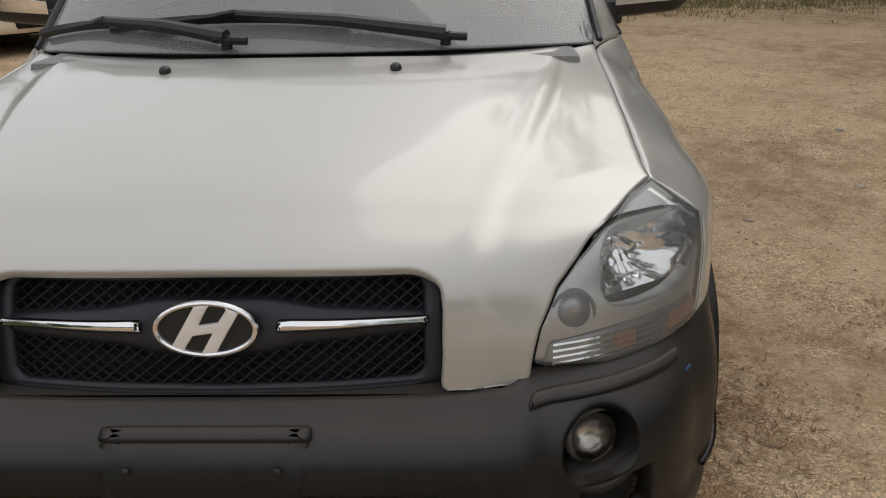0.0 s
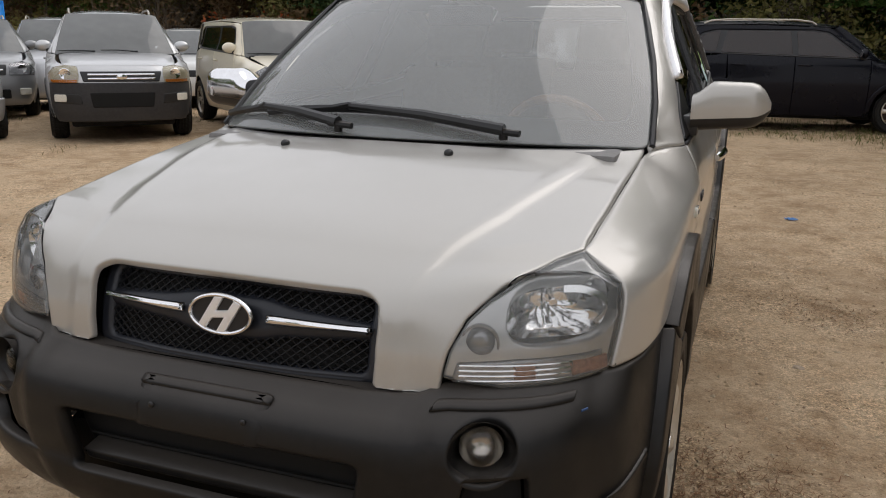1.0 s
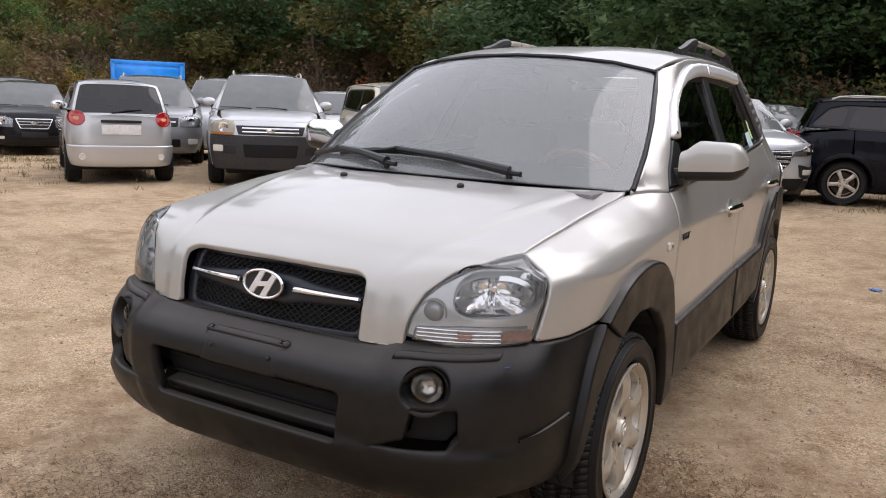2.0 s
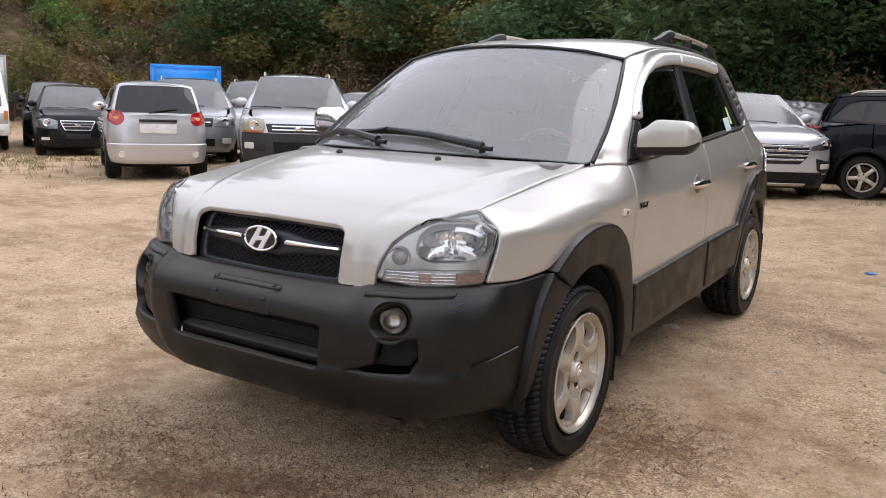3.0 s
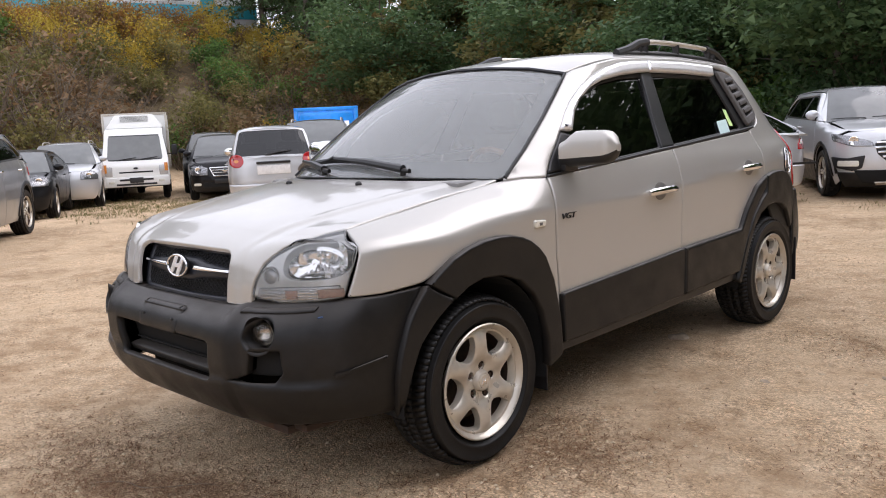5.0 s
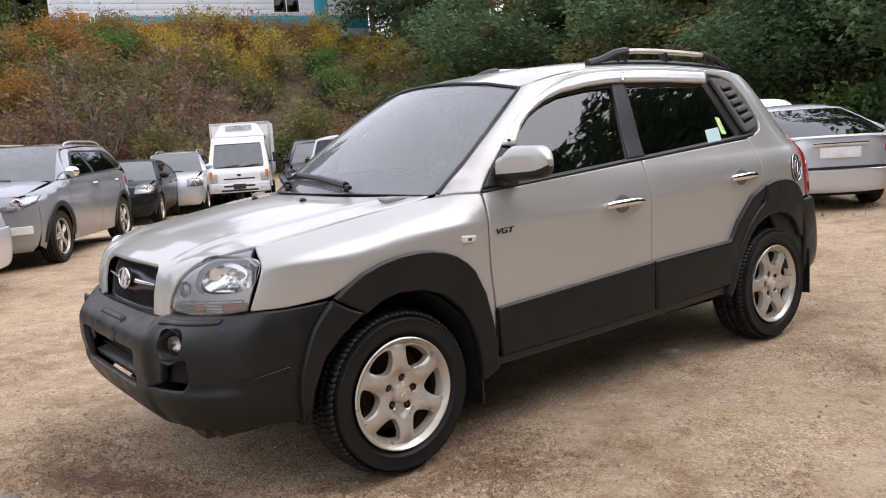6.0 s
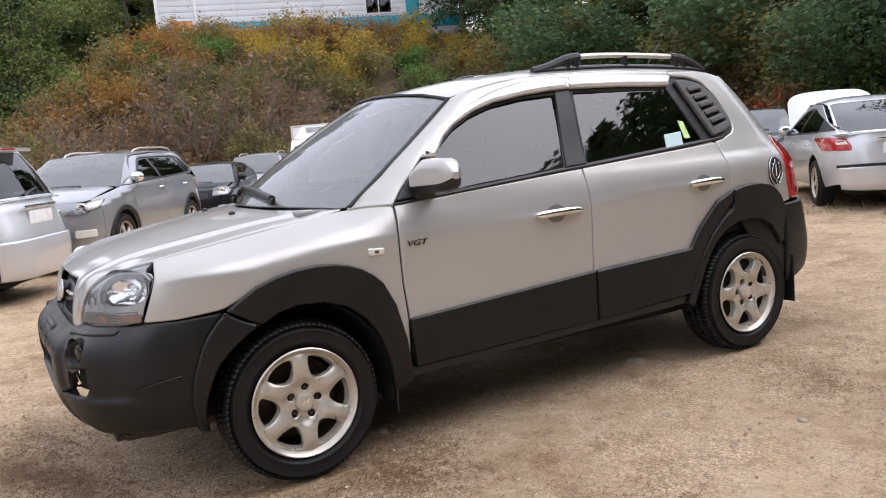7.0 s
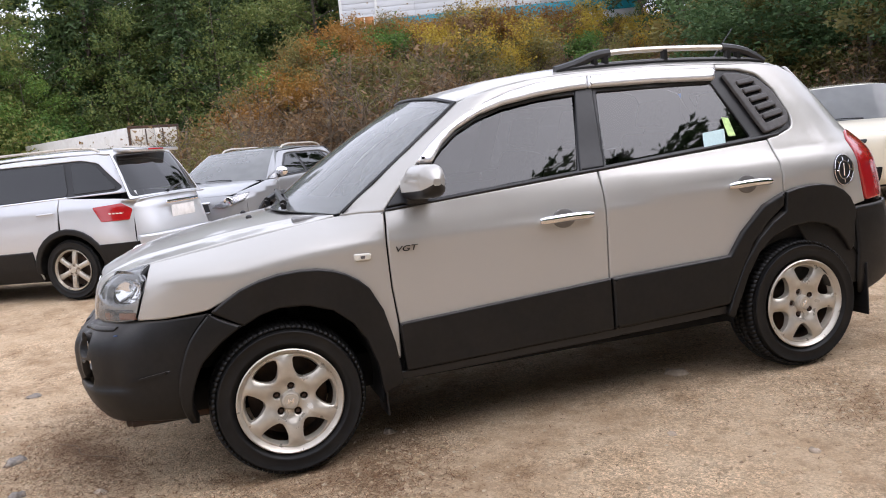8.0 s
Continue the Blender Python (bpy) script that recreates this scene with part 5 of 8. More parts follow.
    # roof rails
    for sg in (1, -1):
        yy = np.linspace(1.50, 2.72, 25)
        z0 = [float(zc(y) - (zc(y) - ze(y)) * (.52 / xe(y))**3.2) for y in yy]
        hgt = hermite((1.50, 1.60, 1.74, 1.9, 2.45, 2.58, 2.66, 2.72), (.004, .02, .058, .066, .066, .055, .03, .004))
        foot = [(sg * (.535 - .01), y, z + float(hgt(y)) * .5) for y, z in zip(yy, z0)]
        bar = [(sg * .525, y, z + float(hgt(y))) for y, z in zip(yy, z0) if 1.72 < y < 2.49]
        rail = part("roof_rail", joined(tube([(sg * .525, y, z + .006) for y, z in zip(yy, z0)], .018, 8, True, .7),
                                        tube([p for p in [(sg * .525, y, z + float(hgt(y))) for y, z in zip(yy, z0)] if p[1] < 1.82], .021, 8, True, 1.1), tube([p for p in [(sg * .525, y, z + float(hgt(y))) for y, z in zip(yy, z0)] if p[1] > 2.42], .021, 8, True, 1.1),
                                        *[tube([(sg * .525, y, z), (sg * .525, y, z + h)], .02, 6) for y, z, h in ((1.72, z0[4], .05), (1.78, z0[5], .055), (2.12, z0[12], .06), (2.5, z0[20], .06), (2.56, z0[21], .05))]), TRIM, car, "black roof rail with silver bar")
        part("rail_bar", tube(bar, .016, 8, True, .9), ALLOY, rail)
    part("aerial", tube([(0, 2.75, 1.64), (0, 2.80, 1.70), (0, 2.93, 1.85)], [.012, .005, .003], 6), TRIM, car)

    # wipers and washer jets
    def on_screen(x, v, d):
        return screen(np.array([x]), np.array([v]))[0] + (0, -.8 * d, .6 * d)
    for a, b, piv in (((-.47, .070), (.11, .082), (.33, .022)), ((-.70, .055), (-.33, .072), (-.16, .022))):
        blade = [on_screen(a[0] + (b[0] - a[0]) * t, a[1] + (b[1] - a[1]) * t + .02 * math.sin(t * math.pi), .018) for t in np.linspace(0, 1, 9)]
        mid = on_screen((a[0] + b[0]) / 2 + .03, (a[1] + b[1]) / 2 + .02, .035)
        pv = on_screen(piv[0], piv[1], .03)
        wp = part("wiper", joined(tube(blade, .010, 6, True, 1.3), tube([blade[1], mid, blade[-2]], .008, 6), tube([blade[3], mid + (0, -.006, .006), blade[5]], .007, 6), tube([mid, (mid + pv) / 2 + (0, -.006, .012), pv + (0, 0, .008)], [.011, .015, .018], 8)), TRIM, car, "black windscreen wiper")
        part("wiper_pivot", joined(tube([pv + (-.03, 0, .004), pv + (.05, -.01, 0)], .010, 8), tube([pv + (0, 0, -.02), pv + (0, 0, .012)], .013, 10)), PLASTIC, wp)
    for x in (-.272, .235):
        p = bonnet(np.array([x]), np.array([.53]))[0]
        part("washer_jet", joined(ball(p + (0, 0, .004), .013, 8, (1, 1.2, .9))), TRIM, car)

    # wheels, arches, underside, cabin
    for y, z in ((0, .322), (2.63, .345)):
        for sg in (1, -1):
            wheel(car, (sg * .768, y, z), .335, .222, .222, 6, star=True, turn=.03 if y == 0 else .45)
            bars = [moved(box(.1105, .1125, -.006, .006, .278, .298, .001), Matrix.Rotation(.075 * k, 4, "X")) for k in range(9) if k != 5]
            mk = part("tyre_marks", joined(*bars), MARKS, car, m=Matrix.Translation((sg * .768, y, z)) @ (Matrix.Identity(4) if sg > 0 else Matrix.Rotation(math.pi, 4, "Z")) @ Matrix.Rotation(-2.4 if y == 0 else -.2, 4, "X"))
            mk["kind"] = "stuff"
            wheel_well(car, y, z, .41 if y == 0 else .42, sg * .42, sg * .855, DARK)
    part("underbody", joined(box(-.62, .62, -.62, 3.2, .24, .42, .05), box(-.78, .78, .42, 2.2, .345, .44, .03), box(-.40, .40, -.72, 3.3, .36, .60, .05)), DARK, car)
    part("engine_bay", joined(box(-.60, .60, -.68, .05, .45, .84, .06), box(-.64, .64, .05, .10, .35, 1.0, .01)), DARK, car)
    for sg in (1, -1):
        part("mud_flap", box(sg * .77 - .08, sg * .77 + .08, .415, .425, .17, .42, .004), TRIM, car)
        part("mud_flap", box(sg * .78 - .08, sg * .78 + .08, 3.04, 3.05, .22, .50, .004), TRIM, car)
    part("headlining", panel(np.array([(-.5, 1.0), (.5, 1.0), (.5, 2.85), (-.5, 2.85)]), roof, off=-.05, thick=.004, middle=(0, 1.6, .5)), SEAT_BEIGE, car)
    part("dashboard", joined(box(-.70, .70, .22, .62, .80, 1.06, .06), box(-.66, .66, .12, .40, 1.0, 1.075, .02), box(.18, .56, .42, .66, .98, 1.11, .04)), DASH_GREY, car)
    swm = Matrix.Translation((.36, .74, 1.02)) @ Matrix.Rotation(math.radians(-62), 4, "X")
    rim = [(.185 * math.cos(a), .185 * math.sin(a), 0) for a in np.linspace(0, 2 * math.pi, 33)]
    sw = part("steering_wheel", joined(moved(tube(rim, .016, 8, False), swm), moved(box(-.17, .17, -.02, .02, -.015, .01, .008), swm), moved(lathe([(0, .03), (.06, .02), (.07, -.02)], 20, "z"), swm)), WOOD, car, "wood-rimmed steering wheel")
    seat(car, .36, 1.22, .55, SEAT_BEIGE)
    seat(car, -.36, 1.22, .55, SEAT_BEIGE)
    seat(car, .33, 2.10, .58, SEAT_BEIGE, .60)
    seat(car, -.33, 2.10, .58, SEAT_BEIGE, .60)
    part("interior_mirror", box(-.12, .12, .70, .73, 1.42, 1.49, .015), TRIM, car)
    part("boot_floor", box(-.6, .6, 2.3, 3.15, .55, .75, .04), SEAT_DARK, car)
    for sg in (1, -1):
        part("inner_trim", box(sg * .76 - .02, sg * .76 + .02, .55, 2.9, .45, 1.08, .015), SEAT_DARK, car)
    return car


MESH_BLACK = material("black_mesh", (0.006, 0.006, 0.007), 0.5, spec=0.3, noise_amt=0.1, noise_scale=40)
DULL_AMBER = material("dull_amber", (0.36, 0.14, 0.07), 0.3, coat=0.6, noise_amt=0.3, noise_scale=120)
MARKS = material("raised_rubber", (0.03, 0.029, 0.028), 0.6, noise_amt=0.1, noise_scale=60)
LOUVRE = material("dusty_grey_plastic", (0.085, 0.08, 0.078), 0.55, noise_amt=0.2, noise_scale=40, wear=0.4, wear_scale=8, dark=(0.05, 0.047, 0.045))
FOG_BOWL = material("dull_fog_reflector", (0.42, 0.39, 0.35), 0.18, 0.9, noise_amt=0.2, noise_scale=60, bump=0.3, bump_scale=60)
# darker than the paint: shade of the handle recess as colour
CUP_SHADE = material("handle_recess_shade", (0.20, 0.19, 0.175), 0.45, 0.3, noise_amt=0.1, noise_scale=40)
BLUE_SPOT = material("blue_spot", (0.02, 0.06, 0.16), 0.5, noise_amt=0.2, noise_scale=200)
STICKER = material("pale_sticker", (0.55, 0.72, 0.72), 0.6, noise_amt=0.05, noise_scale=80)
STICKER_GREEN = material("green_sticker", (0.55, 0.75, 0.30), 0.6, noise_amt=0.3, noise_scale=30)
hero = suv()

# ---- ground ----
def land(x, y):
    """Height of the ground: a flat yard under the cars, a bank rising behind."""
    x, y = np.asarray(x, float), np.asarray(y, float)
    near = 0.011 * np.clip(y - 1.3, -1.6, 1.8)
    bank = 7.5 * sstep((-x - 23.5) / 21) * sstep((y + 5 + 0.2 * (x + 24)) / 11) + 1.3 * sstep((-x - 44) / 4) * sstep((y - 4) / 6)
    back = np.where(x > -4, 5.0, 5.0 + 2.5 * sstep((-x - 4) / 7)) * sstep((y - 22 + np.where(x > 0, 0.25 * x, -0.10 * x)) / (22 - 5 * sstep((-x - 4) / 7)))
    dip = -0.22 * sstep((-x - 10) / 7)
    return near + dip + np.maximum(bank, back)


GRID = []


def on_ground(x, y):
    """Height of the ground sheet, bumps included."""
    xs, ys, gz = GRID
    i, j = np.clip(np.searchsorted(xs, x) - 1, 0, len(xs) - 2), np.clip(np.searchsorted(ys, y) - 1, 0, len(ys) - 2)
    u, v = (x - xs[i]) / (xs[i + 1] - xs[i]), (y - ys[j]) / (ys[j + 1] - ys[j])
    return (1 - v) * ((1 - u) * gz[j, i] + u * gz[j, i + 1]) + v * ((1 - u) * gz[j + 1, i] + u * gz[j + 1, i + 1])


def ground():
    xs = np.concatenate([np.linspace(-900, -80, 10), np.linspace(-70, -16, 37), np.linspace(-15, 15, 121), np.linspace(16, 60, 20), np.linspace(80, 900, 10)])
    ys = np.concatenate([np.linspace(-900, -40, 10), np.linspace(-30, -6, 13), np.linspace(-5.5, 15, 83), np.linspace(16, 70, 28), np.linspace(90, 900, 10)])
    gx, gy = np.meshgrid(xs, ys)
    gz = land(gx, gy)
    rng = np.array([noise.noise(Vector((a * 0.9, b * 0.9, 0))) * 0.018 + noise.noise(Vector((a * 3.1, b * 3.1, 5))) * 0.006 for a, b in zip(gx.ravel(), gy.ravel())])
    fade = np.where((np.abs(gx) < 15.5) & (gy > -6) & (gy < 15.5), 1.0, 0.0).ravel()
    car = np.exp(-(np.clip(np.abs(gx) - 0.9, 0, 9)**2 + np.clip(np.abs(gy - 1.3) - 1.6, 0, 9)**2) * 3).ravel()
    gz = gz.ravel() + rng * fade * (1 - 0.8 * car)
    n, m = len(xs), len(ys)
    GRID.extend((xs, ys, gz.reshape(m, n)))
    faces = [[j * n + i, j * n + i + 1, (j + 1) * n + i + 1, (j + 1) * n + i] for j in range(m - 1) for i in range(n - 1)]
    return np.column_stack([gx.ravel(), gy.ravel(), gz]), faces


def dirt_material():
    m = bpy.data.materials.new("sandy_dirt")
    m.use_nodes = True
    nt = m.node_tree
    b = nt.nodes["Principled BSDF"]
    tc = nt.nodes.new("ShaderNodeTexCoord")

    def nz(scale, detail=6, rough=0.6):
        n = nt.nodes.new("ShaderNodeTexNoise")
        n.inputs["Scale"].default_value, n.inputs["Detail"].default_value, n.inputs["Roughness"].default_value = scale, detail, rough
        nt.links.new(tc.outputs["Object"], n.inputs["Vector"])
        return n.outputs["Fac"]

    def ramp(src, lo, hi, a=0.0, c=1.0):
        r = nt.nodes.new("ShaderNodeMapRange")
        for k, v in (("From Min", lo), ("From Max", hi), ("To Min", a), ("To Max", c)):
            r.inputs[k].default_value = v
        nt.links.new(src, r.inputs["Value"])
        return r.outputs["Result"]

    def mix(f, a, c):
        x = nt.nodes.new("ShaderNodeMix")
        x.data_type = "RGBA"
        for k, v in (("A", a), ("B", c)):
            if isinstance(v, tuple):
                x.inputs[k].default_value = (*v, 1)
            else:
                nt.links.new(v, x.inputs[k])
        nt.links.new(f, x.inputs["Factor"])
        return x.outputs["Result"]
    sand = mix(ramp(nz(0.55, 6, .65), 0.40, 0.60), (0.40, 0.270, 0.158), (0.64, 0.464, 0.294))
    sand = mix(ramp(nz(4.5, 8, 0.7), 0.40, 0.72), sand, (0.66, 0.504, 0.338))
    sand = mix(ramp(nz(1.7, 9, 0.76), 0.54, 0.66, 0, 0.6), sand, (0.26, 0.15, 0.076))
    sand = mix(ramp(nz(55, 4, 0.7), 0.54, 0.72, 0, 0.65), sand, (0.22, 0.15, 0.10))
    sand = mix(ramp(nz(160, 3, 0.7), 0.60, 0.75, 0, 0.6), sand, (0.62, 0.54, 0.40))
    sand = mix(ramp(nz(13, 7, 0.72), 0.52, 0.66, 0, 0.5), sand, (0.30, 0.19, 0.106))
    # grains of grit, each of its own tone
    cells = []
    rough_ = ramp(nz(1.3, 6, .7), .42, .60, .25, 1.0)
    for sc in (95, 210):
        vo = nt.nodes.new("ShaderNodeTexVoronoi")
        vo.inputs["Scale"].default_value = sc
        nt.links.new(tc.outputs["Object"], vo.inputs["Vector"])
        cells.append(vo)
        tone = nt.nodes.new("ShaderNodeSeparateColor")
        nt.links.new(vo.outputs["Color"], tone.inputs["Color"])
        sc_ = nt.nodes.new("ShaderNodeVectorMath")
        sc_.operation = "SCALE"
        nt.links.new(sand, sc_.inputs[0])
        am = nt.nodes.new("ShaderNodeMath")
        am.operation = "MULTIPLY_ADD"
        nt.links.new(ramp(tone.outputs["Red"], 0, 1, -.34, .34), am.inputs[0])
        nt.links.new(rough_, am.inputs[1])
        am.inputs[2].default_value = 1.0
        nt.links.new(am.outputs["Value"], sc_.inputs["Scale"])
        sand = sc_.outputs["Vector"]
    # leaf mould and dry grass on the banks
    sp = nt.nodes.new("ShaderNodeSeparateXYZ")
    nt.links.new(tc.outputs["Object"], sp.inputs["Vector"])
    humus = mix(ramp(nz(1.1, 8, 0.7), 0.35, 0.65), (0.055, 0.042, 0.024), (0.15, 0.11, 0.06))
    humus = mix(ramp(nz(0.35, 4, 0.6), 0.58, 0.68), humus, (0.26, 0.20, 0.14))
    sand = mix(ramp(sp.outputs["Z"], 0.10, 0.55), sand, humus)
    nt.links.new(sand, b.inputs["Base Color"])
    b.inputs["Roughness"].default_value = 0.92
    b.inputs["Specular IOR Level"].default_value = 0.2
    bp = nt.nodes.new("ShaderNodeBump")
    bp.inputs["Strength"].default_value, bp.inputs["Distance"].default_value = 0.85, 0.021
    ad = nt.nodes.new("ShaderNodeMath")
    ad.operation = "ADD"
    nt.links.new(nz(9, 8, 0.7), ad.inputs[0])
    nt.links.new(ramp(nz(120, 4, 0.7), 0.3, 0.7, 0, 0.35), ad.inputs[1])
    gr = nt.nodes.new("ShaderNodeMath")
    gr.operation = "ADD"
    nt.links.new(ad.outputs["Value"], gr.inputs[0])
    gm = nt.nodes.new("ShaderNodeMath")
    gm.operation = "MULTIPLY"
    nt.links.new(ramp(cells[0].outputs["Distance"], 0, .7, .22, 0), gm.inputs[0])
    nt.links.new(rough_, gm.inputs[1])
    nt.links.new(gm.outputs["Value"], gr.inputs[1])
    nt.links.new(gr.outputs["Value"], bp.inputs["Height"])
    nt.links.new(bp.outputs["Normal"], b.inputs["Normal"])
    return m


DIRT = dirt_material()
solid("ground", ground(), DIRT, "pale sandy dirt yard with darker litter and a rising bank", "ground", kind="structure")

# ---- other cars in the yard ----
def parked(name, label, m, mat, wb=2.6, fo=.86, ro=.85, hw=.9, wr=.34, hood=.93, cowl=1.08, ycowl=.12, ytop=.92, roof=1.66, yend=2.9, belt=1.12, deck=1.12, ydeck=3.25,
           xroof=.6, lower=None, lamp=None, lens=None, grille=None, bars=(), intake=None, fogs=(), tails=(), tail_mat=None, rails=False, spokes=5, twin=0.0, rim=.72, glass_side=None, glass_front=None,
           plate_rear=False, plate_front=False, arches=None, bonnet_open=0.0, handles=None, mirror=None, group="", fine=.09, badge=None, rear_wiper=False, chrome_sill=False, quarter=True, ltop=None, amber=None, rnm=(4.2, 4.6), glass_back=None, ring=None, side_tail=None, bar_half=.36, reflectors=(), fog_frame=None, z0=.24, skid=None, rear_mat=None, spoiler=False, bar_mat=None):
    """A parked car from its main measures; the nose points to -y of its pose."""
    car = thing(name, label, "car", m, group)
    yf, yr = -fo, wb + ro
    lower = lower or mat
    glass_side, glass_front = glass_side or TINT, glass_front or TINT_MID
    B = Body(wb, half=((.18, .42, .68, belt - .12, belt, belt + .12, roof - .10, roof), (.90 * hw, .975 * hw, hw, .985 * hw, .945 * hw, .88 * hw, xroof + .02, xroof - .05)),
             front=((.18, .3, .5, hood - .25, hood - .10, hood, hood + .15), (yf + .13, yf + .02, yf, yf + .015, yf + .05, yf + .14, yf + .45)),
             rear=((.18, .35, .55, deck - .1, deck, roof + .1), (yr - .10, yr - .01, yr, ydeck + .03 if ydeck < yr else yr, ydeck + .0, ydeck + .02)),
             hood_edge=((yf + .25, ycowl + .15, ycowl + .5), (hood, cowl - .015, cowl + .04)),
             screen_edge=((cowl - .1, cowl, roof - .11, roof), (ycowl, ycowl + .2, ytop + .07, ytop + .2)), y0=.25, y1=wb - .55, nm=(2.9, 5.2), rnm=rnm, roll=(.13 * hw / .88, .09), tuck=.05)
    d0, d1, d2 = ycowl + .34, (ycowl + .34 + wb - .05) / 2 + .03, wb - .08
    ar = wr + .055
    bz = hermite((ycowl, wb + .3), (belt - .03, belt + .05))

    def arch(y, up=True, r=ar):
        return [(y - r * math.cos(a), wr + r * math.sin(a)) for a in np.linspace(-.05, math.pi + .05, 15)]

    def both(nm_, poly, mt, parent=car, lab="", **kw):
        kw.setdefault("step", fine)
        md = panel(poly, B.side, **kw)
        return part(nm_, md, mt, parent, lab), part(nm_, mirrored(md), mt, parent, lab)
    ynose = yf * .62
    fa = [p for p in arch(0) if p[1] > z0]
    ra = [p for p in arch(wb) if p[1] > z0]
    both("wing", np.array([(ynose, z0 + .06)] + [(fa[0][0], z0)] + fa + [(d0, z0), (d0 - .01, float(bz(d0)) - .02), (ycowl + .19, cowl - .02), (ycowl - .3, float(B.hood_edge(ycowl - .3)) - .004), (ynose, float(B.hood_edge(ynose)) - .004)]), mat)
    fd = both("front_door", np.array([(d0 + .008, z0 + .02), (d1, z0 + .02), (d1, float(bz(d1)) - .012), (d0 - .002, float(bz(d0)) - .012)]), mat)
    cut = [p for p in ra if p[0] < d2 + .02][:]
    rd = both("rear_door", np.array([(d1 + .008, z0 + .02), (ra[0][0] - .01, z0 + .02)] + [(a - .01, b) for a, b in ra if a < d2 and b > z0 + .02] + [(d2, float(bz(d2)) - .012), (d1 + .008, float(bz(d1)) - .012)]), mat)
    rearq = [(a, b) for a, b in ra if a >= d2 - .02]
    yq = yr - .22
    both("rear_quarter", np.array([(d2 + .008, float(bz(d2)) - .005)] + [(max(d2 + .008, a), b + .012) for a, b in rearq] + [(rearq[-1][0] + .01, z0 + .04), (yq, z0 + .1), (min(yq, ydeck - .12), deck - .04), (ydeck - .16, deck + .0), (ydeck - .3, deck + .02)]), mat)
    # nose
    wmax = [B.nose_wy(ynose, z) for z in (z0, .5, hood - .12)]
    np_ = [(0, z0), (wmax[0] - .12, z0), (wmax[0], z0 + .07), (wmax[1], .5), (wmax[2], hood - .1), (B.nose_w(.78 * hw, hood - .06), hood - .03), (B.nose_w(.62 * hw, hood - .012), hood - .012), (0, hood - .004)]
    nose = part("front_end", panel(np.array(np_ + [(-a, b) for a, b in np_[-2:0:-1]]), B.nose, step=fine), mat, car)
    if lower is not mat:
        zt = ltop or hood - .30
        lp = [(0, z0 - .02), (wmax[0] - .06, z0 - .02), (wmax[0] + .01, z0 + .06), (wmax[1] + .01, .5), (B.nose_wy(ynose, zt), zt), (0, zt)]
        part("front_bumper", panel(np.array(lp + [(-a, b) for a, b in lp[-2:0:-1]]), B.nose, step=fine, off=.012, edge=.01, drop=.008), lower, car, "dark plastic front bumper")
        both("door_cladding", np.array([(d0 + .01, z0), (fa[-1][0] + .02, z0), (d0 - .05, z0 + .3), (d0 + .02, z0 + .33), (ra[0][0] - .06, z0 + .36), (ra[0][0] - .02, z0)]), lower, off=.014, edge=.008, drop=.008)
        yb = wb + ar + .05
        both("rear_cladding", np.array([(yb, z0 + .02), (yb - .02, .50), (yb - .1, .62), (yq + .05, .62), (yq + .05, z0 + .05)]), lower, off=.012)
    if lower is not mat or arches:
        for y in (0, wb):
            both("wheel_arch", np.array([p for p in arch(y, r=ar + .065) if p[1] > z0][::-1] + [p for p in arch(y, r=ar - .004) if p[1] > z0]), arches or lower, off=.016, edge=.008, drop=.008)

    def nosepoly(pts):
        return np.array([(B.nose_w(x * hw, z), z) for x, z in pts])

    def nose_part(nm_, pts, mt, parent, off, lab="", r=.02, **kw):
        q = rounded([tuple(p) for p in nosepoly(pts)], r)
        kw.setdefault("step", .05)
        return part(nm_, panel(q, B.nose, off=off, **kw), mt, parent, lab)
    if lamp:
        for sg in (1, -1):
            pts = [(sg * x, z) for x, z in lamp]
            lob = nose_part("headlamp", pts, lens or LAMP_GREY, car, .006, "", thick=.02)
            cx, cz = np.mean([p[0] for p in lamp]), np.mean([p[1] for p in lamp])
            c = B.nose(np.array([B.nose_w(sg * cx * hw, cz)]), np.array([cz]))[0]
            rr = .32 * (max(p[1] for p in lamp) - min(p[1] for p in lamp))
            mm = Matrix.Translation(c + (0, -.004, 0)) @ Matrix.Rotation(sg * .3, 4, "Z") @ Matrix.Rotation(-math.pi / 2, 4, "Z")
            part("reflector", moved(lathe([(0, .004), (rr * .5, .008), (rr, .016), (rr * 1.1, .010)], 20, "x"), mm), REFLECTOR, lob)
            if amber:
                nose_part("indicator", [(sg * x, z) for x, z in amber], ORANGE_LENS, lob, .014, thick=.02)
            nose_part("lens", pts, CLEAR, lob, .026, thick=.022)
    if grille:
        g = nose_part("grille", grille, TRIM, car, .010, "", thick=.02)
        if ring:
            q = rounded([tuple(p) for p in nosepoly(grille)], .02)
            q = q if area2(q) > 0 else q[::-1]
            part("grille_ring", panel(inset(q, -.012), B.nose, off=.022, thick=.02, step=.04, edge=.003, holes=(inset(spaced(q, .04), .010),)), CHROME, g)
        for x0, x1, z, h in bars:
            nose_part("grille_bar", [(x0, z - h), (x1, z - h), (x1, z + h), (x0, z + h)], bar_mat or CHROME, g, .024, r=.004, thick=.02, edge=.003)
        if badge:
            c = B.nose(np.array([0.]), np.array([badge]))[0]
            el = [(.065 * math.cos(a), .034 * math.sin(a)) for a in np.linspace(0, 2 * math.pi, 24, endpoint=False)]
            part("badge", slab(el, Matrix.Translation(c + (0, -.03, 0)) @ Matrix.Rotation(math.pi / 2, 4, "X"), .012, .004), CHROME, g)
    # near-black sheet on the nose in place of a shaded opening
    if intake:
        nose_part("intake", intake, DARK, car, .018, thick=.02)
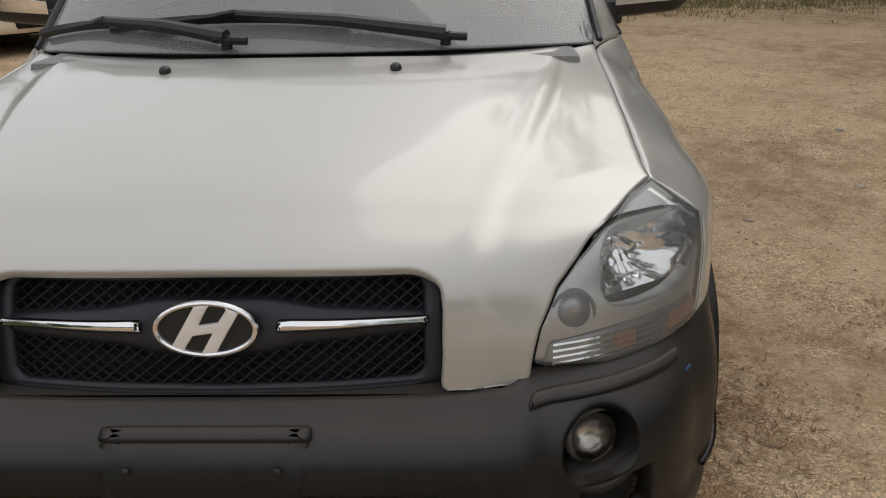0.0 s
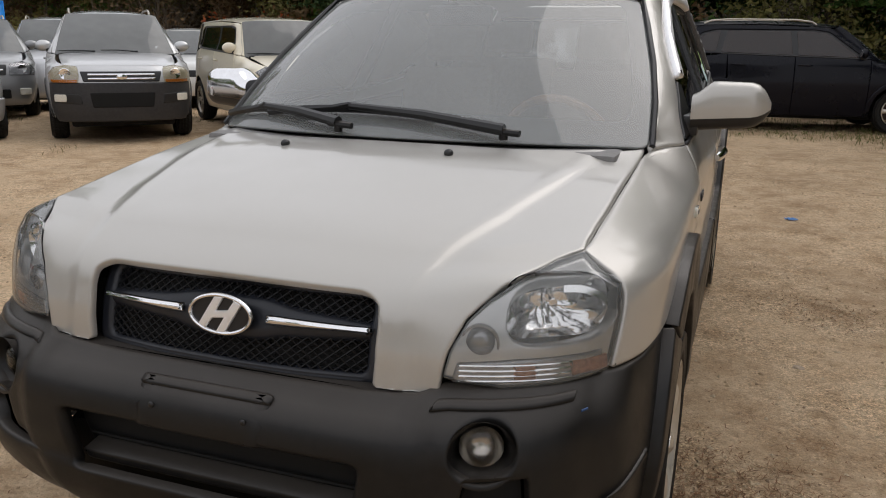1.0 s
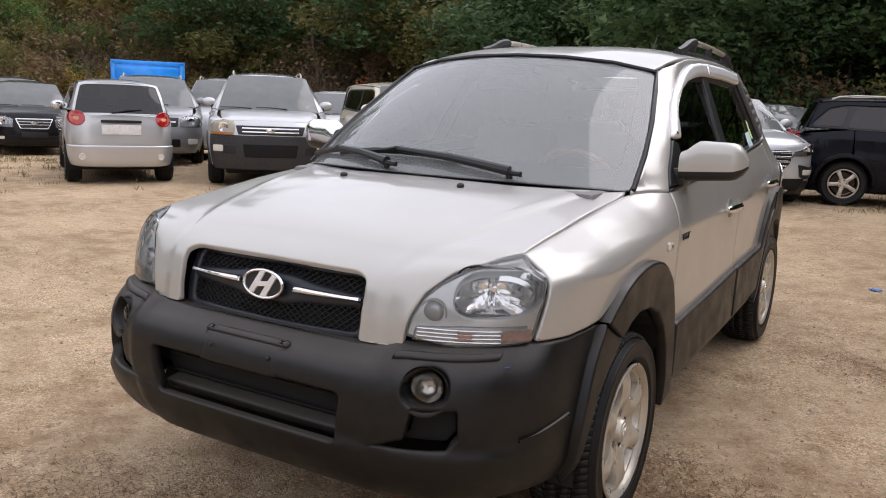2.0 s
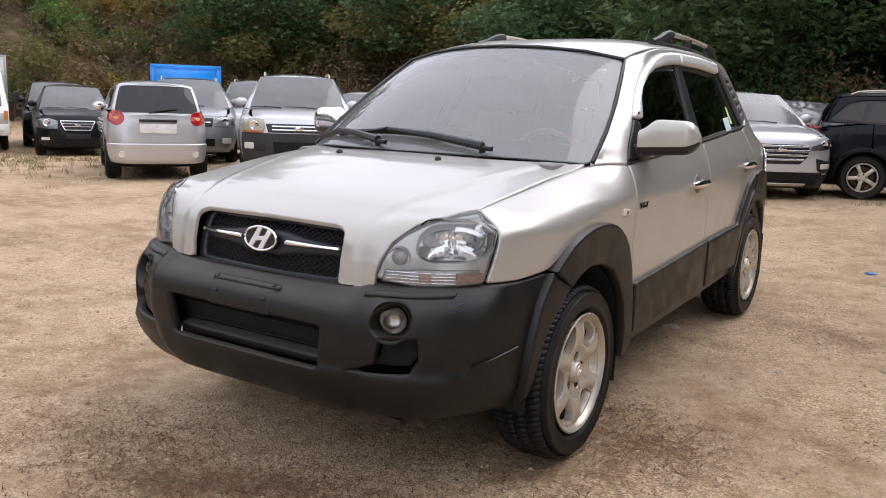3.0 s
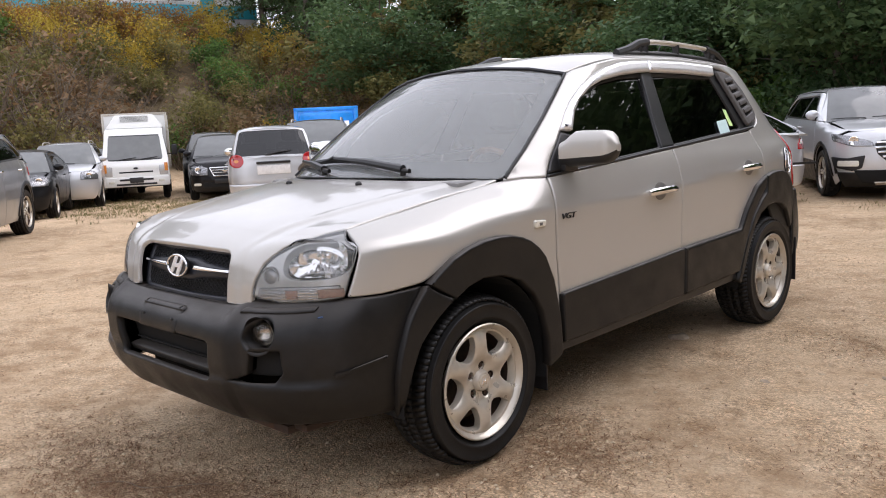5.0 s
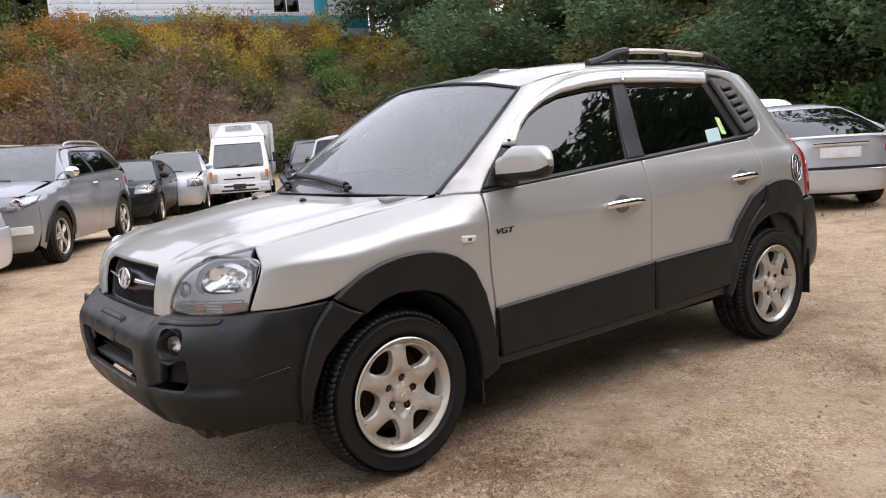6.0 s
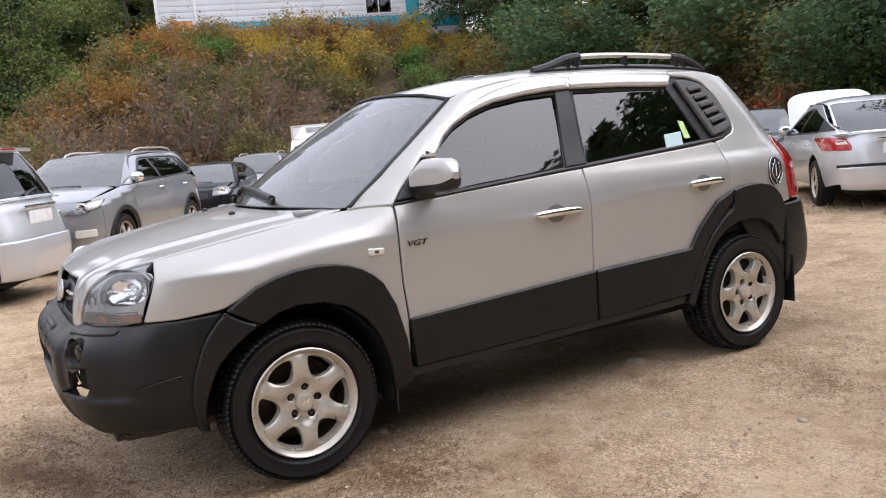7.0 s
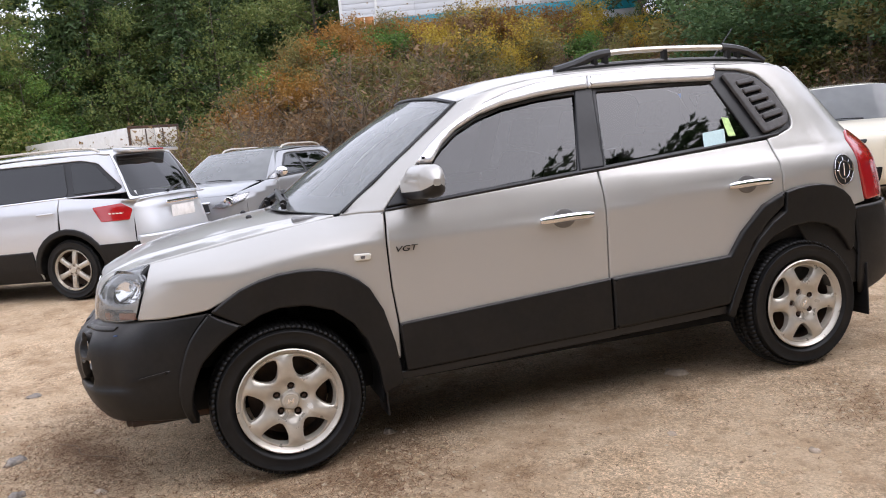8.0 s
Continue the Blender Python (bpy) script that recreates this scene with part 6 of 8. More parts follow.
    if skid:
        nose_part("skid_bar", [(-skid[0], skid[1] - skid[2]), (skid[0], skid[1] - skid[2]), (skid[0] + .03, skid[1] + skid[2]), (-skid[0] - .03, skid[1] + skid[2])], ALLOY, car, .028, r=.01, thick=.02)
    if spoiler:
        part("roof_spoiler", moved(box(-.52, .52, 0, .24, -.02, .02, .014), Matrix.Translation((0, yend - .02, roof - .045)) @ Matrix.Rotation(-.12, 4, "X")), mat, car)
        part("brake_lamp", box(-.16, .16, yend + .205, yend + .226, roof - .076, roof - .056, .004), RED_LENS, car)
    if fog_frame:
        for sg in (1, -1):
            nose_part("fog_surround", [(sg * x, z) for x, z in fog_frame], TRIM, car, .018, r=.03, thick=.02)
    for x, z, rx, rz in fogs:
        for sg in (1, -1):
            nose_part("fog_lamp", [(sg * (x - rx), z - rz), (sg * (x + rx), z - rz), (sg * (x + rx), z + rz), (sg * (x - rx), z + rz)], WHITE_LENS, car, .022, r=.03, thick=.02)
    if plate_front:
        c = B.nose(np.array([0.]), np.array([.48]))[0]
        part("number_plate", box(-.26, .26, c[1] - .035, c[1] - .02, .43, .54, .004), TRIM, car)
    # bonnet, screen, roof, back
    e = B.nose(np.array([B.nose_w(x * hw, hood - .01) for x in (0, .4, .62, .82)]), np.full(4, hood - .01))
    xs = [0, .4 * hw, .62 * hw, .82 * hw]
    yc = [ycowl - .03, ycowl, ycowl + .05, ycowl + .18]
    rows = [(xs, yc, [cowl, cowl - .004, cowl - .01, cowl - .022])]
    for t, bulge in ((.38, .022), (.75, .020), (.92, .012)):
        rows.append((xs, [a + (b - a) * t for a, b in zip(yc, e[:, 1])], [q + (r - q) * t + bulge for q, r in zip(rows[0][2], (hood, hood - .004, hood - .012, hood - .03))]))
    rows.append((xs, list(e[:, 1]), [hood - .006, hood - .008, hood - .014, hood - .05]))
    surf = lofted(rows)
    hp = [(0, 0), (.4, 0), (.62, 0), (.80, .02), (.79, .3), (.755, .7), (.70, .88), (.6, .985), (.3, 1), (0, 1)]
    hp = hp + [(-a, b) for a, b in hp[-2:0:-1]]
    md = panel(np.array([(a * hw, b) for a, b in hp]), lambda u, v: surf(u, v * 4), step=fine, middle=(0, .5, .5))
    if bonnet_open:
        md = moved(md, Matrix.Translation((0, ycowl, cowl)) @ Matrix.Rotation(-bonnet_open, 4, "X") @ Matrix.Translation((0, -ycowl, -cowl)))
    part("bonnet", md, mat, car, "raised bonnet" if bonnet_open else "")
    part("engine_bay", joined(box(-.62 * hw, .62 * hw, yf + .18, ycowl + .1, .3, hood - .08, .05), box(-.8 * hw, .8 * hw, ycowl + .06, ycowl + .12, .3, cowl - .02)), DARK, car)
    xt = xroof - .005

    def shield(y0, y1, za, zb, xa, xb, bow, sink=0.):
        return lofted([((0, xa * .6, xa), (y0 - bow, y0 - bow * .55, y0 + abs(bow) * .6 * np.sign(bow)), (za, za - .004, za - .015)),
                       ((0, xa * .6, xa), ((y0 * .5 + y1 * .5) - bow * 1.25, (y0 + y1) / 2 - bow * .8, (y0 + y1) / 2 + bow * .5), ((za + zb) / 2 + .02, (za + zb) / 2 + .015, (za + zb) / 2 - .005)),
                       ((0, xa * .6, xa), (y1 - bow, y1 - bow * .6, y1 + bow * .3), (zb, zb - .008, zb - .045))])
    xa = .855 * hw
    sh = shield(ycowl + .12, ytop, cowl - .015, roof - .055, xa, xt, .09)
    scr = lambda u, v: sh(u * (1 - v / 1.4 * (1 - xt / xa)), v / .7)
    q = rounded([(-xa, 0), (xa, 0), (xa, 1.4), (-xa, 1.4)], .03)
    part("windscreen_border", panel(q, scr, step=fine, off=-.008, thick=.004, drop=.001, holes=(rounded([(-xa + .05, .1), (xa - .05, .1), (xa - .05, 1.32), (-xa + .05, 1.32)], .05),), middle=(0, wb, .4)), TRIM, car)
    part("windscreen", panel(q, scr, step=fine, off=-.001, thick=.004, drop=.001, middle=(0, wb, .4)), glass_front, car)
    for x in (-.35 * hw, .25 * hw):
        a, b = scr(np.array([x]), np.array([.02]))[0], scr(np.array([x - .42]), np.array([.06]))[0]
        part("wiper", tube([a + (.05, -.03, .02), a + (0, -.03, .025), (a + b) / 2 + (0, -.02, .03), b + (0, -.02, .02)], [.014, .01, .008, .006], 6), TRIM, car)
    zc = hermite((ytop - .1, ytop + .05, (ytop + yend) / 2, yend - .15, yend + .1), (roof - .08, roof - .045, roof, roof - .02, roof - .06))
    ztop = roof - .10

    def rsurf(u, v):
        k = np.abs(u) / (xt + .02)
        return np.stack([u, v, zc(v) - .062 * k**3], 1)
    part("roof", panel(np.array([(-xt * .99, ytop + .03), (-xt * .6, ytop - .03), (0, ytop - .06), (xt * .6, ytop - .03), (xt * .99, ytop + .03), (xt, yend - .02), (xt * .5, yend + .05), (0, yend + .06), (-xt * .5, yend + .05), (-xt, yend - .02)]),
                       rsurf, step=fine * 1.3, off=.004, middle=(0, wb / 2, .4)), mat, car)
    yg = ydeck - .08
    bh = shield(yg, yend, deck + .01, roof - .06, xa, xt, -.05)
    bsc = lambda u, v: bh(u * (1 - v / 1.4 * (1 - xt / xa)), v / .7)
    part("back_window", panel(q, bsc, step=fine, off=-.002, thick=.004, drop=.001, middle=(0, 0, .4)), glass_back or TINT, car)
    part("back_window_border", panel(q, bsc, step=fine, off=.003, thick=.004, drop=.001, holes=(rounded([(-xa + .035, .05), (xa - .035, .05), (xa - .035, 1.32), (-xa + .035, 1.32)], .09),), middle=(0, 0, .4)), mat, car)
    # greenhouse sides
    zt = ztop - .035
    opening = [(ycowl + .42, float(bz(ycowl + .42)) + .0), (ytop + .12, zt - .03), (ytop + .35, zt), (yend - .35, zt), (yend - .12, zt - .05), (yg - .14, float(bz(yg)) + .05), (yg - .2, float(bz(yg)) + .01)]
    op = rounded(opening, .05)
    ring = np.array([(ycowl + .24, cowl - .01), (d0 - .02, float(bz(d0)) - .008), (d2, float(bz(d2)) - .008), (yg - .04, float(bz(yg)) - .01), (yg - .02, deck + .02), (yend + .03, roof - .12), (yend - .15, roof - .085), ((ytop + yend) / 2, roof - .075), (ytop + .12, roof - .105), (ytop + .03, roof - .135)])
    both("roof_pillar", ring, mat, holes=(op,), off=.0)
    vs = np.linspace(0, 1, 9)
    inner_edge = scr(np.full(9, xa), .02 + 1.36 * vs)
    outer_edge = B.side(ycowl + .24 + (ytop + .05 - ycowl - .24) * vs, cowl - .01 + (roof - .128 - cowl + .01) * vs)
    outward = np.array([.012, -.012, .010])
    strip = np.stack([inner_edge - outward, inner_edge + outward * .2, (inner_edge + outer_edge) / 2 + outward, outer_edge + outward * .2, outer_edge - outward], 1).reshape(-1, 3)
    skin = strip, [[i * 5 + k, i * 5 + (k + 1) % 5, (i + 1) * 5 + (k + 1) % 5, (i + 1) * 5 + k] for i in range(8) for k in range(5)]
    for md in (skin, mirrored(skin)):
        part("windscreen_pillar", md, mat, car)
    # black sheet behind all panes; frames them and stands in for the shaded cabin
    both("window_surround", op, TRIM, off=-.016, thick=.004, drop=.001, step=fine * 1.2)
    g1 = rounded([(ycowl + .50, float(bz(d0)) + .02), (ytop + .17, zt - .05), (ytop + .36, zt - .025), (d1 - .03, zt - .02), (d1 - .04, float(bz(d1)) + .015)], .02)
    g2 = rounded([(d1 + .06, zt - .02), (d2 + .0, zt - .022), (d2 + .1, float(bz(d2)) + .02), (d1 + .04, float(bz(d1)) + .015)], .03)
    for drs, gp in ((fd, g1), (rd, g2)):
        md = panel(gp, B.side, off=-.008, thick=.004, drop=.001, step=fine)
        part("window", md, glass_side, drs[0])
        part("window", mirrored(md), glass_side, drs[1])
    if quarter and yg - d2 > .45:
        both("quarter_window", rounded([(d2 + .10, zt - .03), (yend - .36, zt - .025), (yend - .16, zt - .07), (yg - .2, float(bz(yg)) + .04), (d2 + .18, float(bz(d2)) + .03)], .04), glass_side, off=-.008, thick=.004, drop=.001)
    both("belt_moulding", np.array([(ycowl + .40, float(bz(ycowl + .4)) + .006), (d2 + .1, float(bz(d2)) + .006), (d2 + .1, float(bz(d2)) - .010), (ycowl + .40, float(bz(ycowl + .4)) - .012)]), CHROME if chrome_sill else TRIM, off=.006, edge=.003)
    # tail
    tz = [(0, z0 + .06), (B.tail_wy(yq - .02, .4) - .02, z0 + .08), (B.tail_wy(yq - .02, .55), .5), (B.tail_wy(min(yq, ydeck - .12) - .02, deck - .02), deck - .02), (B.tail_w(.6 * hw, deck), deck), (0, deck)]
    tail = part("rear_end", panel(np.array(tz + [(-a, b) for a, b in tz[-2:0:-1]]), B.tail, step=fine), mat, car)
    dk = [(0, yg - .02), (xa, yg + .02), (.86 * hw, yr - .35), (.7 * hw, ydeck - .02), (0, ydeck + .02)]
    part("rear_deck", panel(np.array(dk + [(-a, b) for a, b in dk[-2:0:-1]]), lambda u, v: np.stack([u, v, deck + .012 - .03 * (np.abs(u) / hw)**2 + .0 * v], 1), step=fine, middle=(0, wb, .3)), mat, car)
    zb = deck - .42
    tb = [(0, z0 + .02), (B.tail_wy(yq + .02, .4), z0 + .04), (B.tail_wy(yq + .02, .55), zb), (0, zb)]
    part("rear_bumper", panel(np.array(tb + [(-a, b) for a, b in tb[-2:0:-1]]), B.tail, step=fine, off=.03, edge=.012, drop=.012), rear_mat or lower, car)
    for pts, mt in tails:
        for sg in (1, -1):
            w = [(B.tail_w(sg * x * hw, z), z) for x, z in pts]
            part("tail_lamp", panel(rounded(w, .02), B.tail, step=.05, off=.012, thick=.03), mt, car, "red tail lamp" if mt is RED_LENS else "")
    if side_tail:
        both("tail_lamp", rounded(side_tail, .015), RED_LENS, lab="red tail lamp", off=.010, thick=.03, step=.04)
    for x, z, r in reflectors:
        for sg in (1, -1):
            c = B.tail(np.array([B.tail_w(sg * x * hw, z)]), np.array([z]))[0]
            part("bumper_reflector", moved(lathe([(0, .03), (r * .6, .03), (r * .7, .024), (r, .034), (r * 1.15, .026)], 16, "y"), Matrix.Translation(c + (0, .02, 0))), WHITE_LENS, car)
    if plate_rear:
        c = B.tail(np.array([0.]), np.array([deck - .2]))[0]
        pl = part("number_plate", box(-.26, .26, c[1] + .012, c[1] + .022, deck - .27, deck - .13, .004), PLATE, car, "blank white number plate")
        part("plate_lamp_bar", box(-bar_half, bar_half, c[1] + .005, c[1] + .035, deck - .105, deck - .065, .012), CHROME if plate_rear == 2 else TRIM, car)
    if rear_wiper:
        a, b = bsc(np.array([.12]), np.array([.08]))[0], bsc(np.array([-.30]), np.array([.24]))[0]
        part("rear_wiper", tube([a + (0, .03, .0), (a + b) / 2 + (0, .035, .01), b + (0, .02, 0)], [.018, .012, .008], 6), TRIM, car)
    for sg in (1, -1):
        x = .98 * hw
        mb = ball((sg * (x + .02), ycowl + .46, belt + .06), .10, 10, (1.05, .55, .75))
        mob = part("door_mirror", mb, mirror or mat, car)
        part("mirror_arm", box(sg * (x - .06) - .05, sg * (x - .06) + .05, ycowl + .42, ycowl + .50, belt - .02, belt + .03, .01), TRIM, mob)
        part("mirror_glass", moved(ball((0, 0, 0), .085, 8, (1.0, .1, .68)), Matrix.Translation((sg * (x + .02), ycowl + .51, belt + .06))), CHROME, mob)
        for k, (dr, y) in enumerate(((fd, d1 - .14), (rd, d2 - .16))):
            px_ = float(B.side(np.array([y]), np.array([belt - .13]))[0, 0])
            part("door_handle", tube([(sg * (px_ + .01), y - .1, belt - .13), (sg * (px_ + .035), y - .06, belt - .128), (sg * (px_ + .035), y + .06, belt - .124), (sg * (px_ + .01), y + .1, belt - .124)], .013, 6), handles or mat, dr[0 if sg > 0 else 1])
        if rails:
            pts = [(sg * (xt - .05), y, float(zc(y)) - .03 + h) for y, h in ((ytop + .3, -.005), (ytop + .38, .035), (ytop + .6, .05), (yend - .5, .05), (yend - .25, .035), (yend - .15, -.005))]
            part("roof_rail", tube(pts, .016, 6), ALLOY if rails == 1 else TRIM, car)
        for y in (0, wb):
            wheel(car, (sg * (hw - .12), y, wr), wr, .21, wr * rim - .02, spokes, twin, .058 if not twin else .04, turn=.3 + y)
            wheel_well(car, y, wr, ar + .01, sg * (hw - .42), sg * (hw - .03), DARK)
    part("underbody", joined(box(-.7 * hw, .7 * hw, yf + .25, yr - .2, .2, .5, .04), box(-.66 * hw, .66 * hw, d0, yr - .3, .5, belt - .25, .05)), DARK, car)
    for x in (.38, -.38):
        seat(car, x * hw / .9, ycowl + 1.12, .50, SEAT_DARK)
    part("rear_bench", joined(box(-.6 * hw, .6 * hw, wb - .75, wb - .3, .5, .7, .05), box(-.6 * hw, .6 * hw, wb - .35, wb - .2, .6, belt + .08, .05)), SEAT_DARK, car)
    part("dashboard", box(-.74 * hw, .74 * hw, ycowl + .1, ycowl + .48, .75, cowl - .03, .04), DASH_GREY, car)
    return car


def stand(x, y, heading, z=0.0):
    """Pose of a car whose nose points to the heading (degrees from +x) with its front axle at x, y."""
    return pose(x, y, z + float(land(x, y)), 0, 0, heading + 90)


P_SILVER = paint("silver_paint", (0.58, 0.585, 0.59), 0.6, 0.35)
GREY_PLASTIC = material("grey_bumper_plastic", (0.032, 0.032, 0.034), 0.45, spec=0.35, noise_amt=0.15, noise_scale=30, wear=0.3, wear_scale=3, dark=(0.06, 0.052, 0.045))
P_PALE = paint("pale_silver_paint", (0.62, 0.63, 0.645), 0.5, 0.35)
P_GREY = paint("grey_paint", (0.14, 0.14, 0.145), 0.5, 0.35)
P_MID = paint("mid_grey_paint", (0.30, 0.305, 0.31), 0.5, 0.35)
P_BLACK = paint("black_paint", (0.006, 0.006, 0.007), 0.0, 0.35, 0.02, 0.35, 0.15)
P_NAVY = paint("blue_black_paint", (0.004, 0.0045, 0.009), 0.0, 0.3, 0.01, 0.2, 0.12)
P_WHITE = paint("white_paint", (0.78, 0.78, 0.76), 0.0, 0.4)
P_CREAM = paint("cream_paint", (0.80, 0.73, 0.57), 0.0, 0.4, 0.08)
P_BEIGE = paint("beige_silver_paint", (0.50, 0.47, 0.41), 0.4, 0.38)

SUV_LAMP = [(.50, .72), (.52, .88), (.66, .91), (.84, .89), (.92, .80), (.90, .71)]
parked("hatchback", "small silver hatchback with round red tail lamps, on dirt", stand(-10.6, 6.75, 147), P_SILVER, wb=2.34, fo=.60, ro=.52, hw=.745, wr=.285, hood=.86, cowl=1.0, ycowl=.0, ytop=.75, roof=1.49, yend=2.52, belt=1.0, deck=.98, ydeck=2.80,
       xroof=.53, lamp=[(.45, .62), (.5, .78), (.8, .80), (.9, .66)], tails=[([(.77 + .150 * math.cos(a), .93 + .105 * math.sin(a)) for a in np.linspace(0, 2 * math.pi, 18, endpoint=False)], RED_LENS), ([(.77 + .05 * math.cos(a), .93 + .036 * math.sin(a)) for a in np.linspace(0, 2 * math.pi, 12, endpoint=False)], ORANGE_LENS)],
       plate_rear=1, rear_wiper=True, fine=.07, rnm=(7, 5), bar_half=.27, reflectors=((.70, .40, .042),))
parked("grey_suv", "mid-grey SUV beside the small hatchback", stand(-11.0, 8.1, -40), P_MID, lamp=SUV_LAMP, grille=[(-.45, .72), (.45, .72), (.48, .88), (-.48, .88)], bars=((-.42, .42, .80, .012),), intake=[(-.5, .36), (.5, .36), (.5, .5), (-.5, .5)], fogs=((.74, .46, .09, .05),), rails=1)
parked("black_suv", "black luxury SUV with a chrome-edged grille, on grass edge", stand(-16.0, 8.9, -30), P_BLACK, hood=.95, roof=1.66, lamp=[(.47, .64), (.45, .82), (.62, .87), (.86, .86), (.94, .78), (.92, .66)],
       grille=[(-.30, .62), (.30, .62), (.40, .82), (-.40, .82)], ring=True, bars=((-.35, .35, .70, .006), (-.38, .38, .76, .006)), badge=.75, fogs=((.74, .42, .09, .03),), intake=[(-.6, .34), (.6, .34), (.6, .46), (-.6, .46)], plate_front=True)
parked("black_suv", "black SUV standing behind the luxury SUV", stand(-19.1, 10.4, -30), P_BLACK, roof=1.78, belt=1.18, rails=2)
parked("silver_suv", "silver SUV with dark bumper and clouded headlamps, on dirt", stand(-7.05, 6.95, -46), P_SILVER, wb=2.63, fo=.84, hw=.90, hood=.98, cowl=1.12, roof=1.70, belt=1.14, xroof=.60, lower=GREY_PLASTIC, ltop=.765, z0=.30, amber=[(.585, .765), (.58, .80), (.91, .80), (.90, .765)],
       lamp=[(.57, .76), (.555, .86), (.565, .95), (.70, .965), (.86, .94), (.93, .86), (.915, .76)], lens=OLD_LENS, grille=[(-.50, .775), (.50, .775), (.54, .90), (-.54, .90)], bars=((-.44, .44, .862, .010), (-.44, .44, .812, .010)), badge=.838, fog_frame=[(.53, .50), (.55, .62), (.90, .64), (.90, .52)],
       intake=[(-.40, .46), (.40, .46), (.43, .64), (-.43, .64)], fogs=((.80, .575, .075, .045),), rails=1, fine=.06)
parked("silver_suv", "silver SUV parked behind the row", stand(-11.3, 10.2, -46), P_PALE, roof=1.70, belt=1.14, lamp=SUV_LAMP, rails=1)
parked("white_hatchback", "white hatchback behind the silver SUV", stand(-9.3, 11.65, -50), P_WHITE, hw=.86, hood=.84, cowl=.98, roof=1.50, belt=1.02, lamp=SUV_LAMP, grille=[(-.3, .6), (.3, .6), (.35, .72), (-.35, .72)])
parked("boxy_car", "cream boxy compact car with dark side strips, on dirt", stand(-5.04, 8.40, -40), P_CREAM, wb=2.55, fo=.80, ro=.70, hw=.89, wr=.33, hood=.95, cowl=1.10, ycowl=.10, ytop=.62, roof=1.64, yend=2.95, belt=1.13, deck=1.05, ydeck=3.18, xroof=.68,
       lamp=[(.52, .80), (.55, .92), (.80, .95), (.93, .88), (.84, .78), (.66, .75)], grille=[(-.26, .80), (.26, .80), (.28, .85), (-.28, .85)], intake=[(-.42, .30), (.42, .30), (.46, .48), (-.46, .48)], fogs=((.70, .42, .06, .045),), twin=.02, fine=.07)
parked("dark_suv", "blue-black SUV with wine-tinted windows and silver alloy wheels, on dirt", stand(2.95, 12.95, 11), P_NAVY, wb=2.63, fo=.84, ro=.88, hw=.91, wr=.35, hood=.98, cowl=1.11, roof=1.69, belt=1.15, deck=1.10, ydeck=3.40, yend=3.05, arches=P_NAVY,
       lamp=[(.58, .76), (.56, .90), (.62, .95), (.86, .93), (.93, .82), (.90, .75)], grille=[(-.44, .78), (.44, .78), (.46, .92), (-.46, .92)], bars=((-.43, .43, .875, .011), (-.41, .41, .825, .011)), rails=1, glass_side=TINT_WINE, fogs=((.78, .57, .04, .04),),
       side_tail=[(3.30, 1.12), (3.36, .82), (3.50, .82), (3.46, 1.14)], fine=.06, rim=.70)
parked("white_suv", "white SUV behind the dark SUV", stand(2.2, 15.2, -80), P_WHITE, lamp=SUV_LAMP, roof=1.62)
parked("beige_hatchback", "beige-silver hatchback with oval grille, in weeds", stand(5.95, 14.2, -125), P_BEIGE, hw=.85, hood=.90, cowl=1.04, roof=1.52, belt=1.05, lamp=[(.62, .70), (.60, .80), (.68, .88), (.82, .88), (.9, .78), (.84, .68)],
       grille=[(-.26, .72), (.26, .72), (.28, .80), (-.28, .80)], bars=((-.27, .27, .81, .01),), badge=.765, intake=[(-.5, .42), (.5, .42), (.55, .58), (-.55, .58)])
parked("large_suv", "pale silver SUV with a wide chrome slatted grille, on dirt", stand(-.95, 11.15, -57), P_PALE, wb=2.70, fo=.90, ro=1.05, hw=.935, wr=.36, hood=.99, cowl=1.14, ycowl=.10, ytop=1.0, roof=1.68, yend=3.15, belt=1.17, deck=1.12, ydeck=3.6, xroof=.62,
       lamp=[(.46, .76), (.50, .83), (.78, .91), (.95, .95), (.945, .85), (.74, .765)], grille=[(-.30, .55), (.30, .55), (.43, .66), (.46, .80), (.36, .845), (-.36, .845), (-.46, .80), (-.43, .66)], bars=((-.44, .44, .812, .014), (-.46, .46, .745, .014), (-.42, .42, .68, .014), (-.36, .36, .615, .014)), bar_mat=SATIN, badge=.775,
       lower=PLASTIC, ltop=.40, intake=[(-.60, .25), (.60, .25), (.72, .43), (-.72, .43)], skid=(.42, .25, .02), fog_frame=[(.58, .64), (.62, .46), (.74, .42), (.93, .47), (.96, .62), (.80, .60)], fogs=((.78, .525, .12, .04),), z0=.20, twin=.022, fine=.06, glass_side=TINT)
parked("silver_car", "silver car standing behind the large SUV", stand(-.6, 15.6, -50), P_PALE, roof=1.62, lamp=SUV_LAMP)
parked("silver_car", "silver sedan further behind the large SUV", stand(1.2, 18.2, -50), P_SILVER, roof=1.50, hood=.84, cowl=.98, belt=1.02, lamp=SUV_LAMP)
parked("sedan", "silver sedan with red tail lamps and dark bumper strip", stand(-4.66, 11.43, 137), P_PALE, wb=2.72, fo=.78, ro=1.02, hw=.87, wr=.32, hood=.80, bonnet_open=1.0, cowl=.95, ycowl=.25, ytop=1.1, roof=1.46, yend=2.15, belt=.96, deck=.98, ydeck=3.68, xroof=.56,
       tails=[([(.68, .77), (.68, .84), (.74, .92), (.90, .94), (.96, .92), (.96, .77)], RED_LENS), ([(.70, .84), (.74, .90), (.84, .91), (.84, .84)], WHITE_LENS)], plate_rear=2, lamp=SUV_LAMP, fine=.07, quarter=False)
